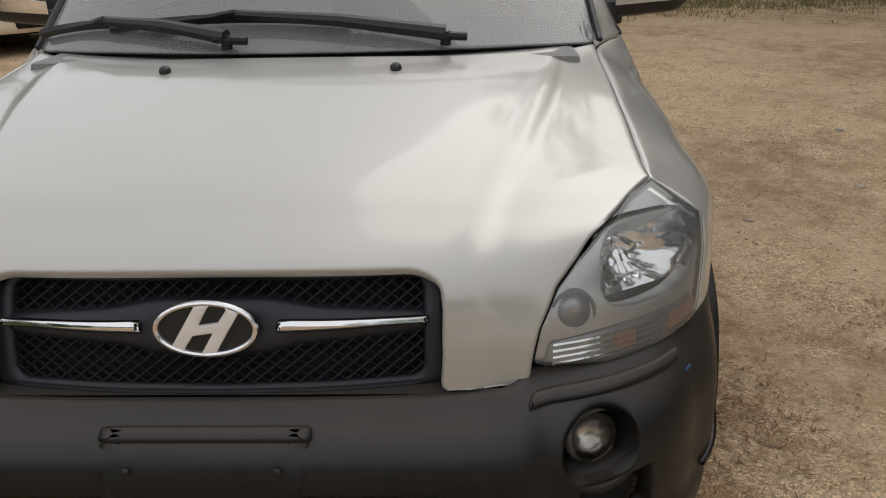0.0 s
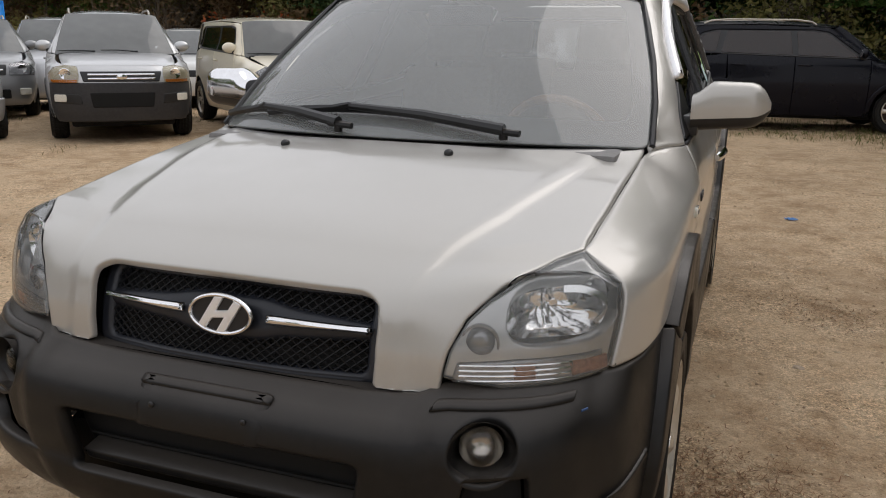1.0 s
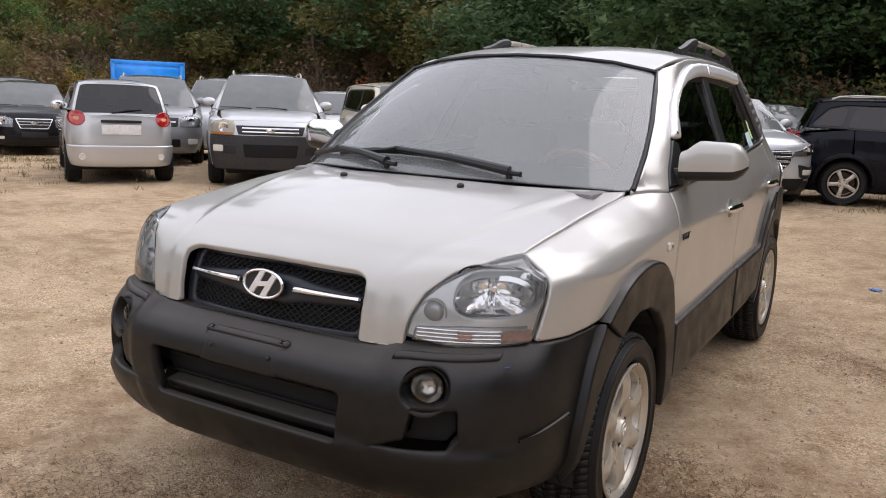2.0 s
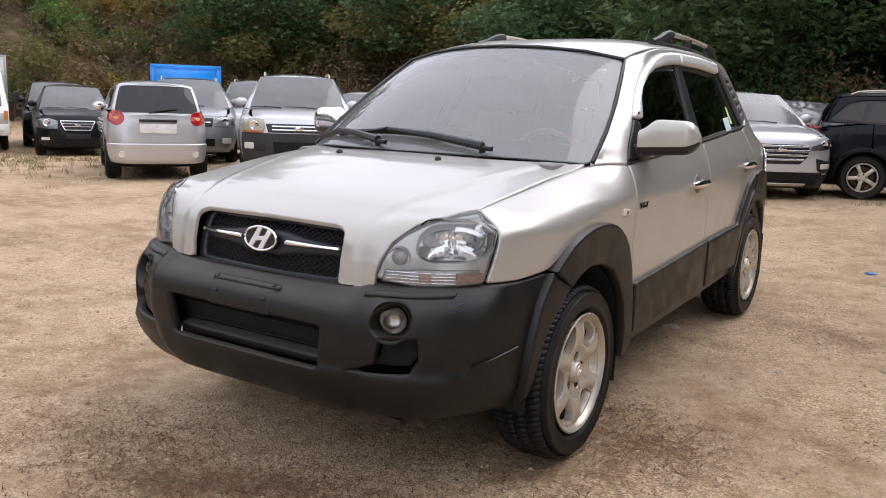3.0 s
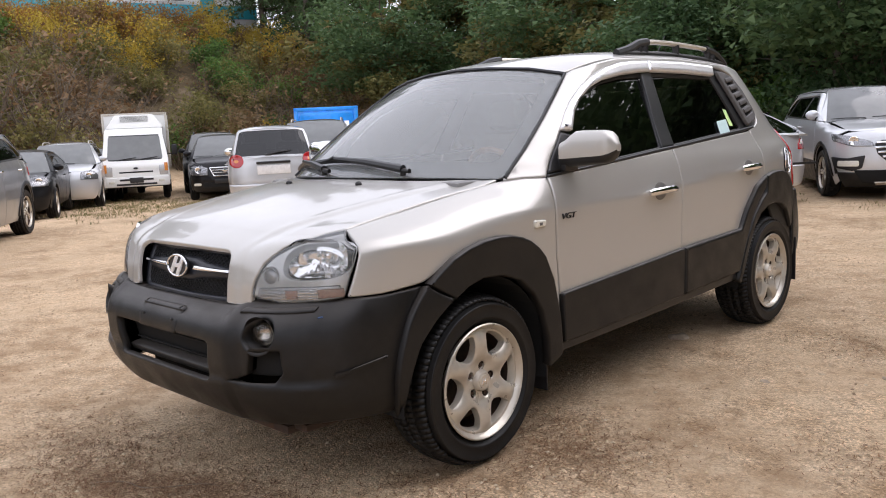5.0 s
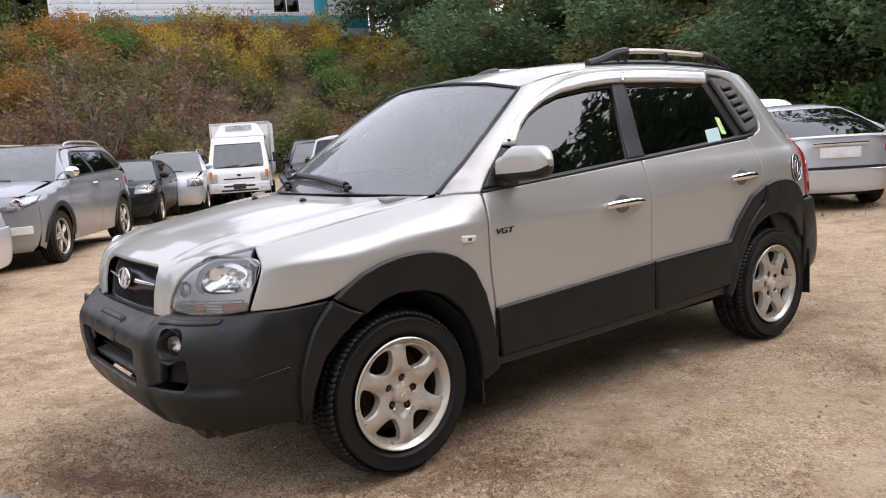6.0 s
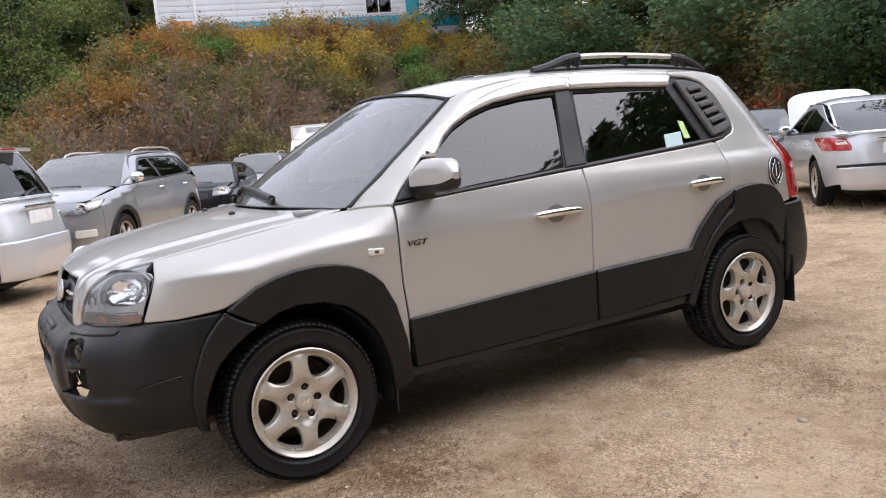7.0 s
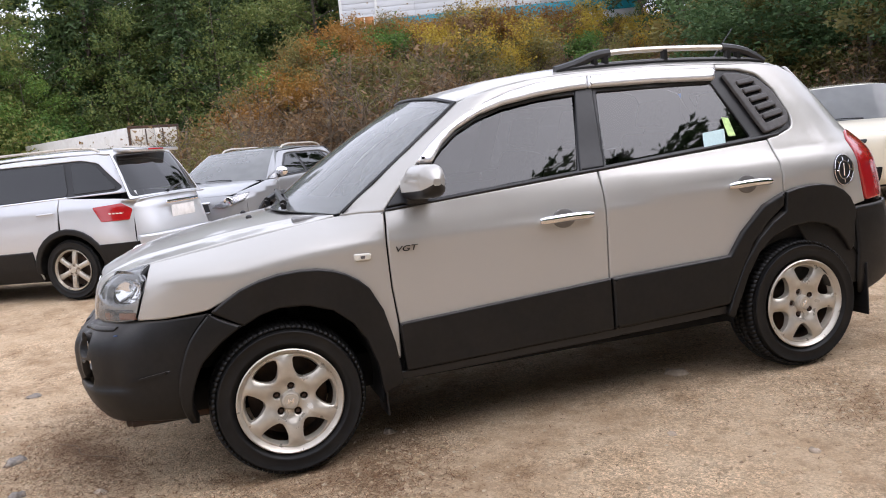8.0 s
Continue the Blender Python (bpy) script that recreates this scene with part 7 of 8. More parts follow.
for o in [q for q in scene.objects if q.name == "sedan"]:
    # dark strip round the bumper
    part("bumper_strip", box(-.80, .80, 3.755, 3.775, .565, .60, .006), TRIM, o)
parked("dark_sedan", "dark grey sedan with a chrome grille bar", stand(-7.83, 13.4, -52), P_GREY, roof=1.46, hood=.84, cowl=.98, belt=1.0, hw=.88, lamp=SUV_LAMP, grille=[(-.4, .62), (.4, .62), (.42, .78), (-.42, .78)], bars=((-.4, .4, .77, .014),), badge=.70)
parked("crossover", "grey crossover with white chalk marks on the windscreen, on dirt", stand(-8.77, 0.0, -33), P_MID, wb=2.64, fo=.88, ro=.90, hw=.925, wr=.36, hood=.95, cowl=1.12, ycowl=.05, ytop=1.0, roof=1.63, yend=3.0, belt=1.14, deck=1.10, ydeck=3.4, xroof=.60,
       lamp=[(.48, .78), (.56, .83), (.80, .93), (.93, .95), (.90, .84), (.66, .76)], grille=[(-.46, .72), (.46, .72), (.42, .84), (-.42, .84)], bars=((-.45, .45, .85, .012), (-.46, .46, .715, .010)), intake=[(-.5, .38), (.5, .38), (.55, .56), (-.55, .56)], fogs=((.74, .52, .12, .05),),
       lower=None, arches=TRIM, rails=1, twin=.024, fine=.06, mirror=CHROME, handles=CHROME, tails=[([(.74, .92), (.95, .90), (.95, 1.04), (.78, 1.05)], RED_LENS)])
parked("black_sedan", "black sedan in the row of parked cars", stand(-15.3, 3.5, -27), P_BLACK, wb=2.7, hw=.88, hood=.86, cowl=.99, roof=1.46, belt=1.0, deck=1.02, ydeck=3.55, yend=2.4, lamp=SUV_LAMP, grille=[(-.4, .66), (.4, .66), (.4, .78), (-.4, .78)], chrome_sill=True, twin=.024)
parked("silver_suv", "silver SUV in the row of parked cars", stand(-18.0, 5.6, -27), P_SILVER, roof=1.64, lamp=SUV_LAMP, rails=1)
parked("dark_sedan", "dark sedan in the row of parked cars", stand(-20.0, 7.0, -27), P_GREY, hw=.88, hood=.86, cowl=.99, roof=1.46, belt=1.0, lamp=SUV_LAMP)
parked("white_sedan", "white sedan at the end of the row", stand(-22.0, 8.6, -27), P_WHITE, hw=.88, hood=.86, cowl=.99, roof=1.46, belt=1.0, lamp=SUV_LAMP)
parked("wagon_suv", "silver SUV with dark arches and red tail lamps, on dirt", stand(-7.92, -3.64, -119.3), P_PALE, wb=2.71, fo=.90, ro=1.02, hw=.92, wr=.355, hood=.97, cowl=1.12, ycowl=.05, ytop=1.0, roof=1.72, yend=3.2, belt=1.14, deck=1.10, ydeck=3.60, xroof=.64, arches=PLASTIC,
       tails=[([(.85, .87), (.80, .985), (.85, 1.06), (.955, 1.04), (.957, .87)], RED_LENS), ([(.87, .935), (.86, .965), (.93, .97), (.93, .94)], WHITE_LENS)], spokes=6, spoiler=True, lower=PLASTIC, ltop=.45, rear_mat=P_PALE, plate_rear=2, fine=.06, chrome_sill=True, rails=1, rear_wiper=True)

# ---- trucks and building ----
P_TRUCK = paint("truck_white", (0.80, 0.80, 0.77), 0.0, 0.4, 0.18)
BOX_WHITE = material("box_panel_white", (0.74, 0.75, 0.73), 0.45, noise_amt=0.05, noise_scale=6, wear=0.35, wear_scale=1.4, dark=(0.50, 0.47, 0.41), bump=0.1, bump_scale=8)
BLUE_BOX = material("blue_tarpaulin", (0.015, 0.31, 0.90), 0.24, coat=0.4, noise_amt=0.12, noise_scale=5, bump=0.6, bump_scale=4)


def small_truck(label, m, box_mat, cold=True, box_h=1.55, box_l=2.9, box_w=.86, cab=None):
    """Cab-over light truck: cab, chassis, cargo box."""
    t = thing("truck", label, "truck", m)
    cab = cab or P_TRUCK
    hw = .82
    sec = [(-.95, .48), (-1.02, .62), (-1.0, .95), (-.93, 1.06), (-.55, 1.78), (-.42, 1.88), (-.2, 1.93), (.42, 1.93), (.50, 1.85), (.52, .48)]
    rows = rounded(sec, .06)
    n = len(rows)
    pts, faces = [], []
    for x, k in ((-hw + .04, .96), (-hw, 1.0), (hw, 1.0), (hw - .04, .96)):
        for y, z in rows:
            tum = .10 * sstep((z - 1.05) / .85)
            pts.append((np.sign(x) * (abs(x) - tum), y * (1 if k == 1 else .985), .48 + (z - .48) * (1 if k == 1 else .99)))
    for a in range(3):
        for i in range(n):
            j = (i + 1) % n
            faces.append([a * n + i, a * n + j, (a + 1) * n + j, (a + 1) * n + i])
    faces += [list(range(n))[::-1], list(range(3 * n, 4 * n))]
    part("cab", (np.array(pts), faces), cab, t)
    # windscreen, lying on the sloped front
    def front(u, v):
        z = 1.08 + v
        y = np.interp(z, (1.06, 1.78), (-.93, -.55))
        return np.stack([u * (1 - .12 * v), y + .02 * (np.abs(u) / hw)**2, z], 1)
    # black sheet behind the whole pane, standing for border and shaded cab
    part("windscreen_border", panel(rounded([(-.72, .0), (.72, .0), (.72, .66), (-.72, .66)], .06), front, off=.012, thick=.02, middle=(0, 1, 1)), TRIM, t)
    part("windscreen", panel(rounded([(-.69, .03), (.69, .03), (.69, .63), (-.69, .63)], .05), front, off=.016, thick=.003, drop=.001, middle=(0, 1, 1)), TINT_MID, t)
    for x in (-.4, .15):
        part("wiper", tube([front(np.array([x]), np.array([.03]))[0] + (0, -.03, 0), front(np.array([x + .42]), np.array([.08]))[0] + (0, -.03, 0)], .012, 6), TRIM, t)
    fy = -1.005
    for sg in (1, -1):
        lp = part("headlamp", box(sg * .69 - .115, sg * .69 + .115, fy - .02, fy + .05, .68, .94, .03), BEZEL, t)
        part("indicator", box(sg * .755 - .045, sg * .755 + .045, fy - .024, fy + .05, .78, 1.0, .015), ORANGE_LENS, lp)
        part("fog_lamp", box(sg * .62 - .07, sg * .62 + .07, -1.075, -1.03, .50, .57, .02), WHITE_LENS, t)
        mr = part("mirror", box(sg * 1.0 - .07, sg * 1.0 + .07, -.62, -.55, 1.18, 1.46, .03), TRIM, t)
        part("mirror_arm", tube([(sg * .74, -.5, 1.2), (sg * .95, -.58, 1.22)], .014, 6), TRIM, mr)
        part("side_window", panel(rounded([(-.48, 1.12), (-.22, 1.70), (.34, 1.70), (.34, 1.10)], .05), lambda u, v: np.stack([0 * u + sg * (hw - .10 * sstep((v - 1.05) / .85)), u, v], 1), off=.004, thick=.006, middle=(0, 0, 1.2)), TINT, t)
    part("grille", box(-.42, .42, fy - .012, fy + .03, .76, .80, .008), TRIM, t)
    el = [(.06 * math.cos(a), .028 * math.sin(a)) for a in np.linspace(0, 2 * math.pi, 24, endpoint=False)]
    part("badge", slab(el, Matrix.Translation((0, fy - .01, .88)) @ Matrix.Rotation(math.pi / 2, 4, "X"), .014, .004), TRIM, t)
    part("bumper", joined(box(-.83, .83, -1.06, -.90, .40, .66, .05)), cab, t)
    part("bumper_slot", box(-.42, .42, -1.07, -1.04, .56, .61, .008), TRIM, t)
    part("bumper_slot", box(-.5, .5, -1.068, -1.04, .44, .49, .008), TRIM, t)
    part("number_plate", box(-.17, .17, -1.085, -1.06, .50, .64, .006), GREY_PLASTIC, t)
    part("chassis", joined(box(-.4, .4, -.7, 3.3, .42, .56, .02), box(-.7, .7, -.6, .4, .36, .5, .02)), DARK, t)
    y0 = .62
    z0 = .80
    b = part("cargo_box", box(-box_w, box_w, y0, y0 + box_l, z0, z0 + box_h, .012), box_mat, t)
    for sg in (1, -1):
        part("corner_trim", box(sg * box_w - .03, sg * box_w + .03, y0 - .012, y0 + .05, z0, z0 + box_h + .01, .006), ALLOY if cold else box_mat, b)
    part("corner_trim", box(-box_w, box_w, y0 - .012, y0 + .05, z0 + box_h - .05, z0 + box_h + .012, .006), ALLOY if cold else box_mat, b)
    if cold:
        wedge = box(-.5, .5, y0 - .40, y0, 1.94, 2.31, .035)
        wedge = (np.array([(px * (1.52 - .52 * (pz - 1.94) / .37), py if py > y0 - .1 else py + .10 * (pz - 1.94) / .37, pz) for px, py, pz in wedge[0]]), wedge[1])
        u = part("cooling_unit", wedge, cab, t)
        part("cooling_grille", box(-.36, .36, y0 - .365, y0 - .33, 2.12, 2.27, .008), TRIM, u)
        for k in range(5):
            part("grille_slat", box(-.36, .36, y0 - .375, y0 - .355, 2.125 + .03 * k, 2.141 + .03 * k, .003), BOX_WHITE, u)
    else:
        part("front_bulge", slab(rounded([(-box_w + .14, .62), (box_w - .14, .62), (box_w - .14, box_h - .14), (-box_w + .14, box_h - .14)], .16), Matrix.Translation((0, y0, z0)) @ Matrix.Rotation(math.pi / 2, 4, "X"), .05, .022), box_mat, b)
        for sg in (1, -1):
            part("tarp_edge", box(sg * (box_w - .05) - .05, sg * (box_w - .05) + .05, y0 - .03, y0 + .05, z0, z0 + box_h, .02), box_mat, b)
        part("tarp_edge", box(-box_w, box_w, y0 - .03, y0 + .05, z0 + box_h - .10, z0 + box_h + .01, .02), box_mat, b)
        for k in range(2):
            part("tarp_fold", tube([(-box_w + .08, y0 - .02, z0 + .3 + .3 * k), (0, y0 - .03, z0 + .25 + .32 * k), (box_w - .08, y0 - .02, z0 + .32 + .3 * k)], .012, 6), box_mat, b)
    for y, r in ((0, .31), (2.45, .29)):
        for sg in (1, -1):
            wheel(t, (sg * .70, y, r), r, .17, r * .62, 6, mat=ALLOY)
    return t


small_truck("white refrigerated light truck with roof cooling unit, on dirt", stand(-18.8, 7.9, -28), BOX_WHITE, True, box_w=.83)
small_truck("light truck with a bright blue covered cargo box", stand(-17.6, 13.5, -40), BLUE_BOX, False, box_h=1.58, box_w=.98)


def container_truck():
    t = thing("container", "long white cargo container with rear doors", "container", pose(-33.6, -1.65, .35, 0, 0, 121))
    b = part("container_body", box(-1.15, 1.15, 0, 11, .8, 3.05, .03), BOX_WHITE, t)
    for k in range(2):
        d = part("container_door", box(-1.08 + 1.1 * k, -.02 + 1.1 * k, -.04, -.005, .9, 2.98, .01), P_BEIGE, t)
        part("lock_bar", tube([(-.4 + .8 * k, -.06, .9), (-.4 + .8 * k, -.06, 2.95)], .025, 6), IRON, d)
    part("frame", joined(box(-1.2, 1.2, -.05, .02, 2.98, 3.1, .01), box(-1.2, -1.1, -.05, .02, .8, 3.05, .01), box(1.1, 1.2, -.05, .02, .8, 3.05, .01)), IRON, t)
    part("chassis", box(-.9, .9, .3, 10.6, .0, .8, .03), DARK, t)
    return t


container_truck()

SIDING = material("pale_metal_siding", (0.66, 0.67, 0.68), 0.5, noise_amt=0.03, noise_scale=2, wear=0.3, wear_scale=0.5, dark=(0.52, 0.50, 0.47))
TEAL = material("teal_paint", (0.02, 0.30, 0.38), 0.5, noise_amt=0.08, noise_scale=3)
OLD_BOARD = material("weathered_orange_board", (0.45, 0.20, 0.07), 0.8, noise_amt=0.25, noise_scale=3)
SHEET_ROOF = material("grey_sheet_roof", (0.30, 0.31, 0.32), 0.5, 0.5, noise_amt=0.1, noise_scale=4)


def site_building():
    """Metal-clad building on top of the bank."""
    h = thing("building", "pale metal-clad building with a teal base band, on the bank", "building", pose(-49, 12, 0, 0, 0, math.degrees(math.atan2(.96, .28))))
    x0, x1, z0, z1 = BLD
    w = part("wall", joined(box(x0, x1, .02, 8, z0 - 2, z1, .01)), SIDING, h)
    rows, cols = 11, 4
    for r in range(rows):
        for c in range(cols):
            a, b = x0 + (x1 - x0) * c / cols, x0 + (x1 - x0) * (c + 1) / cols
            za, zb = z0 + .64 + (z1 - z0 - .64) * r / rows, z0 + .64 + (z1 - z0 - .64) * (r + 1) / rows
            part("siding_panel", box(a + .012, b - .012, -.02, .03, za + .012, zb - .012, .006), SIDING, w)
    part("base_band", box(x0, x1, -.03, .03, z0 - .2, z0 + .62, .008), TEAL, w)
    part("roof", box(x0 - .4, x1 + .4, -.5, 8.4, z1, z1 + .25, .02), SHEET_ROOF, h)
    for s in (x0 + 2.36, x0 + .06):
        part("downpipe", box(s - .09, s + .09, -.10, -.02, z0 - .1, z1, .01), P_TRUCK, h)
    for a, b, za, zb, mt in ((x0 + .87, x0 + 2.2, z0 + .12, z0 + .92, OLD_BOARD), (x0 + 13.1, x0 + 14.85, z0 + .78, z0 + 1.9, TINT)):
        f = part("window", joined(box(a, b, -.06, -.02, za, za + .06, .005), box(a, b, -.06, -.02, zb - .06, zb, .005), box(a, a + .06, -.06, -.02, za, zb, .005), box(b - .06, b, -.06, -.02, za, zb, .005), box((a + b) / 2 - .03, (a + b) / 2 + .03, -.06, -.02, za, zb, .005)), P_TRUCK, h)
        part("pane", box(a + .05, (a + b) / 2 - .02, -.04, -.03, za + .05, zb - .05), mt, f)
        part("pane", box((a + b) / 2 + .02, b - .05, -.04, -.03, za + .05, zb - .05), mt, f)
    part("door", box(x0 + 15.8, x0 + 16.7, -.06, -.02, z0, z0 + 2.3, .01), TEAL, h)
    return h


BLD = (-1.9, 17.5, 9.22, 14.0)
site_building()

# ---- trees and brush ----
def leaf_material(name, tones, rough=0.6, through=0.35):
    """Leaves whose tone varies leaf by leaf and plant by plant, with light shining through."""
    m = bpy.data.materials.new(name)
    m.use_nodes = True
    nt = m.node_tree
    b = nt.nodes["Principled BSDF"]
    geo, info, add = nt.nodes.new("ShaderNodeNewGeometry"), nt.nodes.new("ShaderNodeObjectInfo"), nt.nodes.new("ShaderNodeMath")
    add.operation = "MULTIPLY_ADD"
    nt.links.new(info.outputs["Random"], add.inputs[0])
    add.inputs[1].default_value = 0.45
    sc = nt.nodes.new("ShaderNodeMath")
    sc.operation = "MULTIPLY"
    sc.inputs[1].default_value = 0.55
    nt.links.new(geo.outputs["Random Per Island"], sc.inputs[0])
    nt.links.new(sc.outputs["Value"], add.inputs[2])
    rp = nt.nodes.new("ShaderNodeValToRGB")
    while len(rp.color_ramp.elements) < len(tones):
        rp.color_ramp.elements.new(0.5)
    for i, (e, c) in enumerate(zip(rp.color_ramp.elements, tones)):
        e.position, e.color = i / (len(tones) - 1), (*c, 1)
    nt.links.new(add.outputs["Value"], rp.inputs["Fac"])
    nt.links.new(rp.outputs["Color"], b.inputs["Base Color"])
    b.inputs["Roughness"].default_value = rough
    b.inputs["Specular IOR Level"].default_value = 0.25
    tl, mx = nt.nodes.new("ShaderNodeBsdfTranslucent"), nt.nodes.new("ShaderNodeMixShader")
    nt.links.new(rp.outputs["Color"], tl.inputs["Color"])
    mx.inputs["Fac"].default_value = through
    nt.links.new(b.outputs["BSDF"], mx.inputs[1])
    nt.links.new(tl.outputs["BSDF"], mx.inputs[2])
    nt.links.new(mx.outputs["Shader"], nt.nodes["Material Output"].inputs["Surface"])
    return m


L_GREEN = leaf_material("green_leaves", [(0.040, 0.088, 0.024), (0.080, 0.160, 0.040), (0.144, 0.240, 0.048), (0.224, 0.272, 0.064)])
L_DARK = leaf_material("dark_leaves", [(0.034, 0.074, 0.030), (0.078, 0.138, 0.054), (0.130, 0.190, 0.072)])
L_PINE = leaf_material("pine_needles", [(0.030, 0.058, 0.022), (0.060, 0.100, 0.034), (0.115, 0.155, 0.045)], through=0.2)
L_OLIVE = leaf_material("olive_leaves", [(0.096, 0.096, 0.032), (0.160, 0.152, 0.048), (0.240, 0.208, 0.072), (0.192, 0.128, 0.048)])
L_ORANGE = leaf_material("orange_leaves", [(0.200, 0.105, 0.034), (0.300, 0.145, 0.036), (0.370, 0.195, 0.042), (0.270, 0.175, 0.055)])
L_YELLOW = leaf_material("yellow_leaves", [(0.340, 0.225, 0.045), (0.440, 0.310, 0.042), (0.500, 0.400, 0.055)])
L_BROWN = leaf_material("brown_leaves", [(0.112, 0.064, 0.032), (0.192, 0.112, 0.056), (0.272, 0.176, 0.088), (0.160, 0.128, 0.064)])
L_RED = leaf_material("red_leaves", [(0.256, 0.048, 0.024), (0.416, 0.096, 0.032), (0.320, 0.144, 0.048)])
BARK = material("grey_brown_bark", (0.10, 0.08, 0.06), 0.9, noise_amt=0.3, noise_scale=14, bump=0.6, bump_scale=40, wear=0.4, wear_scale=5)
TWIG = material("dry_twigs", (0.15, 0.115, 0.08), 0.9, noise_amt=0.3, noise_scale=9)


def leaves(cen, size, rng, droop=0.0, long=1.5):
    """A small pointed leaf at each point."""
    n = len(cen)
    a = rng.normal(size=(n, 3))
    a[:, 2] = a[:, 2] * 0.6 - droop
    a /= np.linalg.norm(a, axis=1)[:, None]
    b = np.cross(a, rng.normal(size=(n, 3)))
    b /= np.linalg.norm(b, axis=1)[:, None] + 1e-9
    s = size * rng.uniform(0.6, 1.4, (n, 1))
    p = np.stack([cen - a * s * long * .5 + b * s * .52, cen + a * s * long * .56, cen - a * s * long * .34 - b * s * .52], 1).reshape(-1, 3)
    f = np.arange(3 * n).reshape(n, 3)
    return p, f


def quick_mesh(name, p, f, mat):
    me = bpy.data.meshes.new(name)
    me.vertices.add(len(p))
    me.vertices.foreach_set("co", np.asarray(p, np.float32).ravel())
    me.loops.add(f.size)
    me.loops.foreach_set("vertex_index", f.astype(np.int32).ravel())
    me.polygons.add(len(f))
    me.polygons.foreach_set("loop_start", np.arange(0, f.size, f.shape[1], dtype=np.int32))
    me.update(calc_edges=True)
    me.materials.append(mat)
    return me


def limbs(rng, h, lean=0.1, count=9, first=0.35, r0=0.12, reach=0.32, up=0.5):
    """Tapered trunk with limbs; returns the mesh and the limbs' outer points."""
    t = np.linspace(0, 1, 9)
    wob = np.cumsum(rng.normal(0, lean * h / 30, (9, 2)), 0)
    trunk = np.column_stack([wob, t * h * 0.95])
    bits = [tube(trunk, r0 * (1.05 - t * 0.92), 8)]
    tips = []
    for i in range(count):
        k = first + (0.95 - first) * (i + rng.uniform(0, 1)) / count
        base = np.array([np.interp(k, t, trunk[:, j]) for j in range(3)])
        az = i * 2.4 + rng.uniform(-.5, .5)
        ln = h * reach * (1.15 - 0.7 * (k - first) / (1 - first)) * rng.uniform(.7, 1.2)
        d = np.array([math.cos(az), math.sin(az), up * rng.uniform(.5, 1.3)])
        q = [base + d * ln * s + np.array([0, 0, -.10 * ln * s * s]) + rng.normal(0, .03 * ln, 3) * s for s in np.linspace(0, 1, 5)]
        bits.append(tube(q, r0 * .42 * (1.05 - k) * np.array([1, .75, .55, .35, .15]) + .008, 5))
        tips += [(q[2], ln * .35), (q[3], ln * .38), (q[4], ln * .40)]
        for s in (2, 3):
            d2 = d + rng.normal(0, .7, 3)
            e = q[s] + d2 * ln * .35
            bits.append(tube([q[s], (q[s] + e) / 2 + rng.normal(0, .03, 3), e], [.02, .012, .005], 4))
            tips.append((e, ln * .32))
    tips.append((trunk[-1], h * .10))
    return joined(*bits), tips


def broadleaf(seed, h, n, size, **kw):
    rng = np.random.default_rng(seed)
    wood, tips = limbs(rng, h, **kw)
    w = np.array([r**2 for _, r in tips])
    w /= w.sum()
    pick = rng.choice(len(tips), n, p=w)
    c = np.array([tips[i][0] for i in pick])
    r = np.array([tips[i][1] for i in pick])[:, None]
    d = rng.normal(size=(n, 3))
    d /= np.linalg.norm(d, axis=1)[:, None]
    cen = c + d * r * rng.uniform(.25, 1.0, (n, 1))**.6 * (1, 1, .7)
    return wood, leaves(cen, size, rng, .25)


def conifer(seed, h, n, size):
    rng = np.random.default_rng(seed)
    t = np.linspace(0, 1, 7)
    trunk = np.column_stack([np.cumsum(rng.normal(0, .03, (7, 2)), 0), t * h])
    bits, cen = [tube(trunk, .16 * (1.04 - t), 8)], []
    tiers = int(h * 2.2)
    for i in range(tiers):
        k = .16 + .82 * i / tiers + rng.uniform(-.02, .02)
        ln = h * .24 * (1.05 - k)**.8 * rng.uniform(.6, 1.15)
        for j in range(5):
            az = i * 1.1 + j * 1.257 + rng.uniform(-.3, .3)
            base = np.array([0, 0, k * h])
            q = [base + np.array([math.cos(az) * ln * s, math.sin(az) * ln * s, ln * (.15 * s - .42 * s * s)]) for s in (0, .35, .7, 1)]
            bits.append(tube(q, [.03, .022, .014, .006], 4))
            m = max(3, int(n / (tiers * 5)))
            s = rng.uniform(.15, 1.05, m)
            p = np.column_stack([np.cos(az) * ln * s, np.sin(az) * ln * s, ln * (.15 * s - .42 * s * s)]) + base
            cen.append(p + rng.normal(0, .10 + .05 * ln, (m, 3)) * (1, 1, .55))
    return joined(*bits), leaves(np.concatenate(cen), size, rng, .6, 2.6)


def shrub(seed, h, n, size, spread=0.7, stems=9):
    rng = np.random.default_rng(seed)
    bits, cen = [], []
    for i in range(stems):
        az, out = rng.uniform(0, 6.28), rng.uniform(.2, 1) * spread * h
        top = np.array([math.cos(az) * out, math.sin(az) * out, h * rng.uniform(.55, 1.0)])
        q = [np.zeros(3) + (rng.normal(0, .05), rng.normal(0, .05), -.1), top * (.35, .35, .45) + rng.normal(0, .05, 3), top * (.75, .75, .8) + rng.normal(0, .06, 3), top]
        bits.append(tube(q, [.022, .016, .010, .003], 4))
        for k in range(4):
            a = q[1] + (q[3] - q[1]) * rng.uniform(0, .9)
            e = a + rng.normal(0, .22 * h, 3) + (0, 0, .12 * h)
            bits.append(tube([a, (a + e) / 2 + rng.normal(0, .02, 3), e], [.010, .006, .002], 3))
            cen += [a + (e - a) * u + rng.normal(0, .07 * h, 3) for u in rng.uniform(.3, 1.1, max(1, n // (stems * 5)))]
        cen += [top + rng.normal(0, .12 * h, 3) for _ in range(max(1, n // (stems * 5)))]
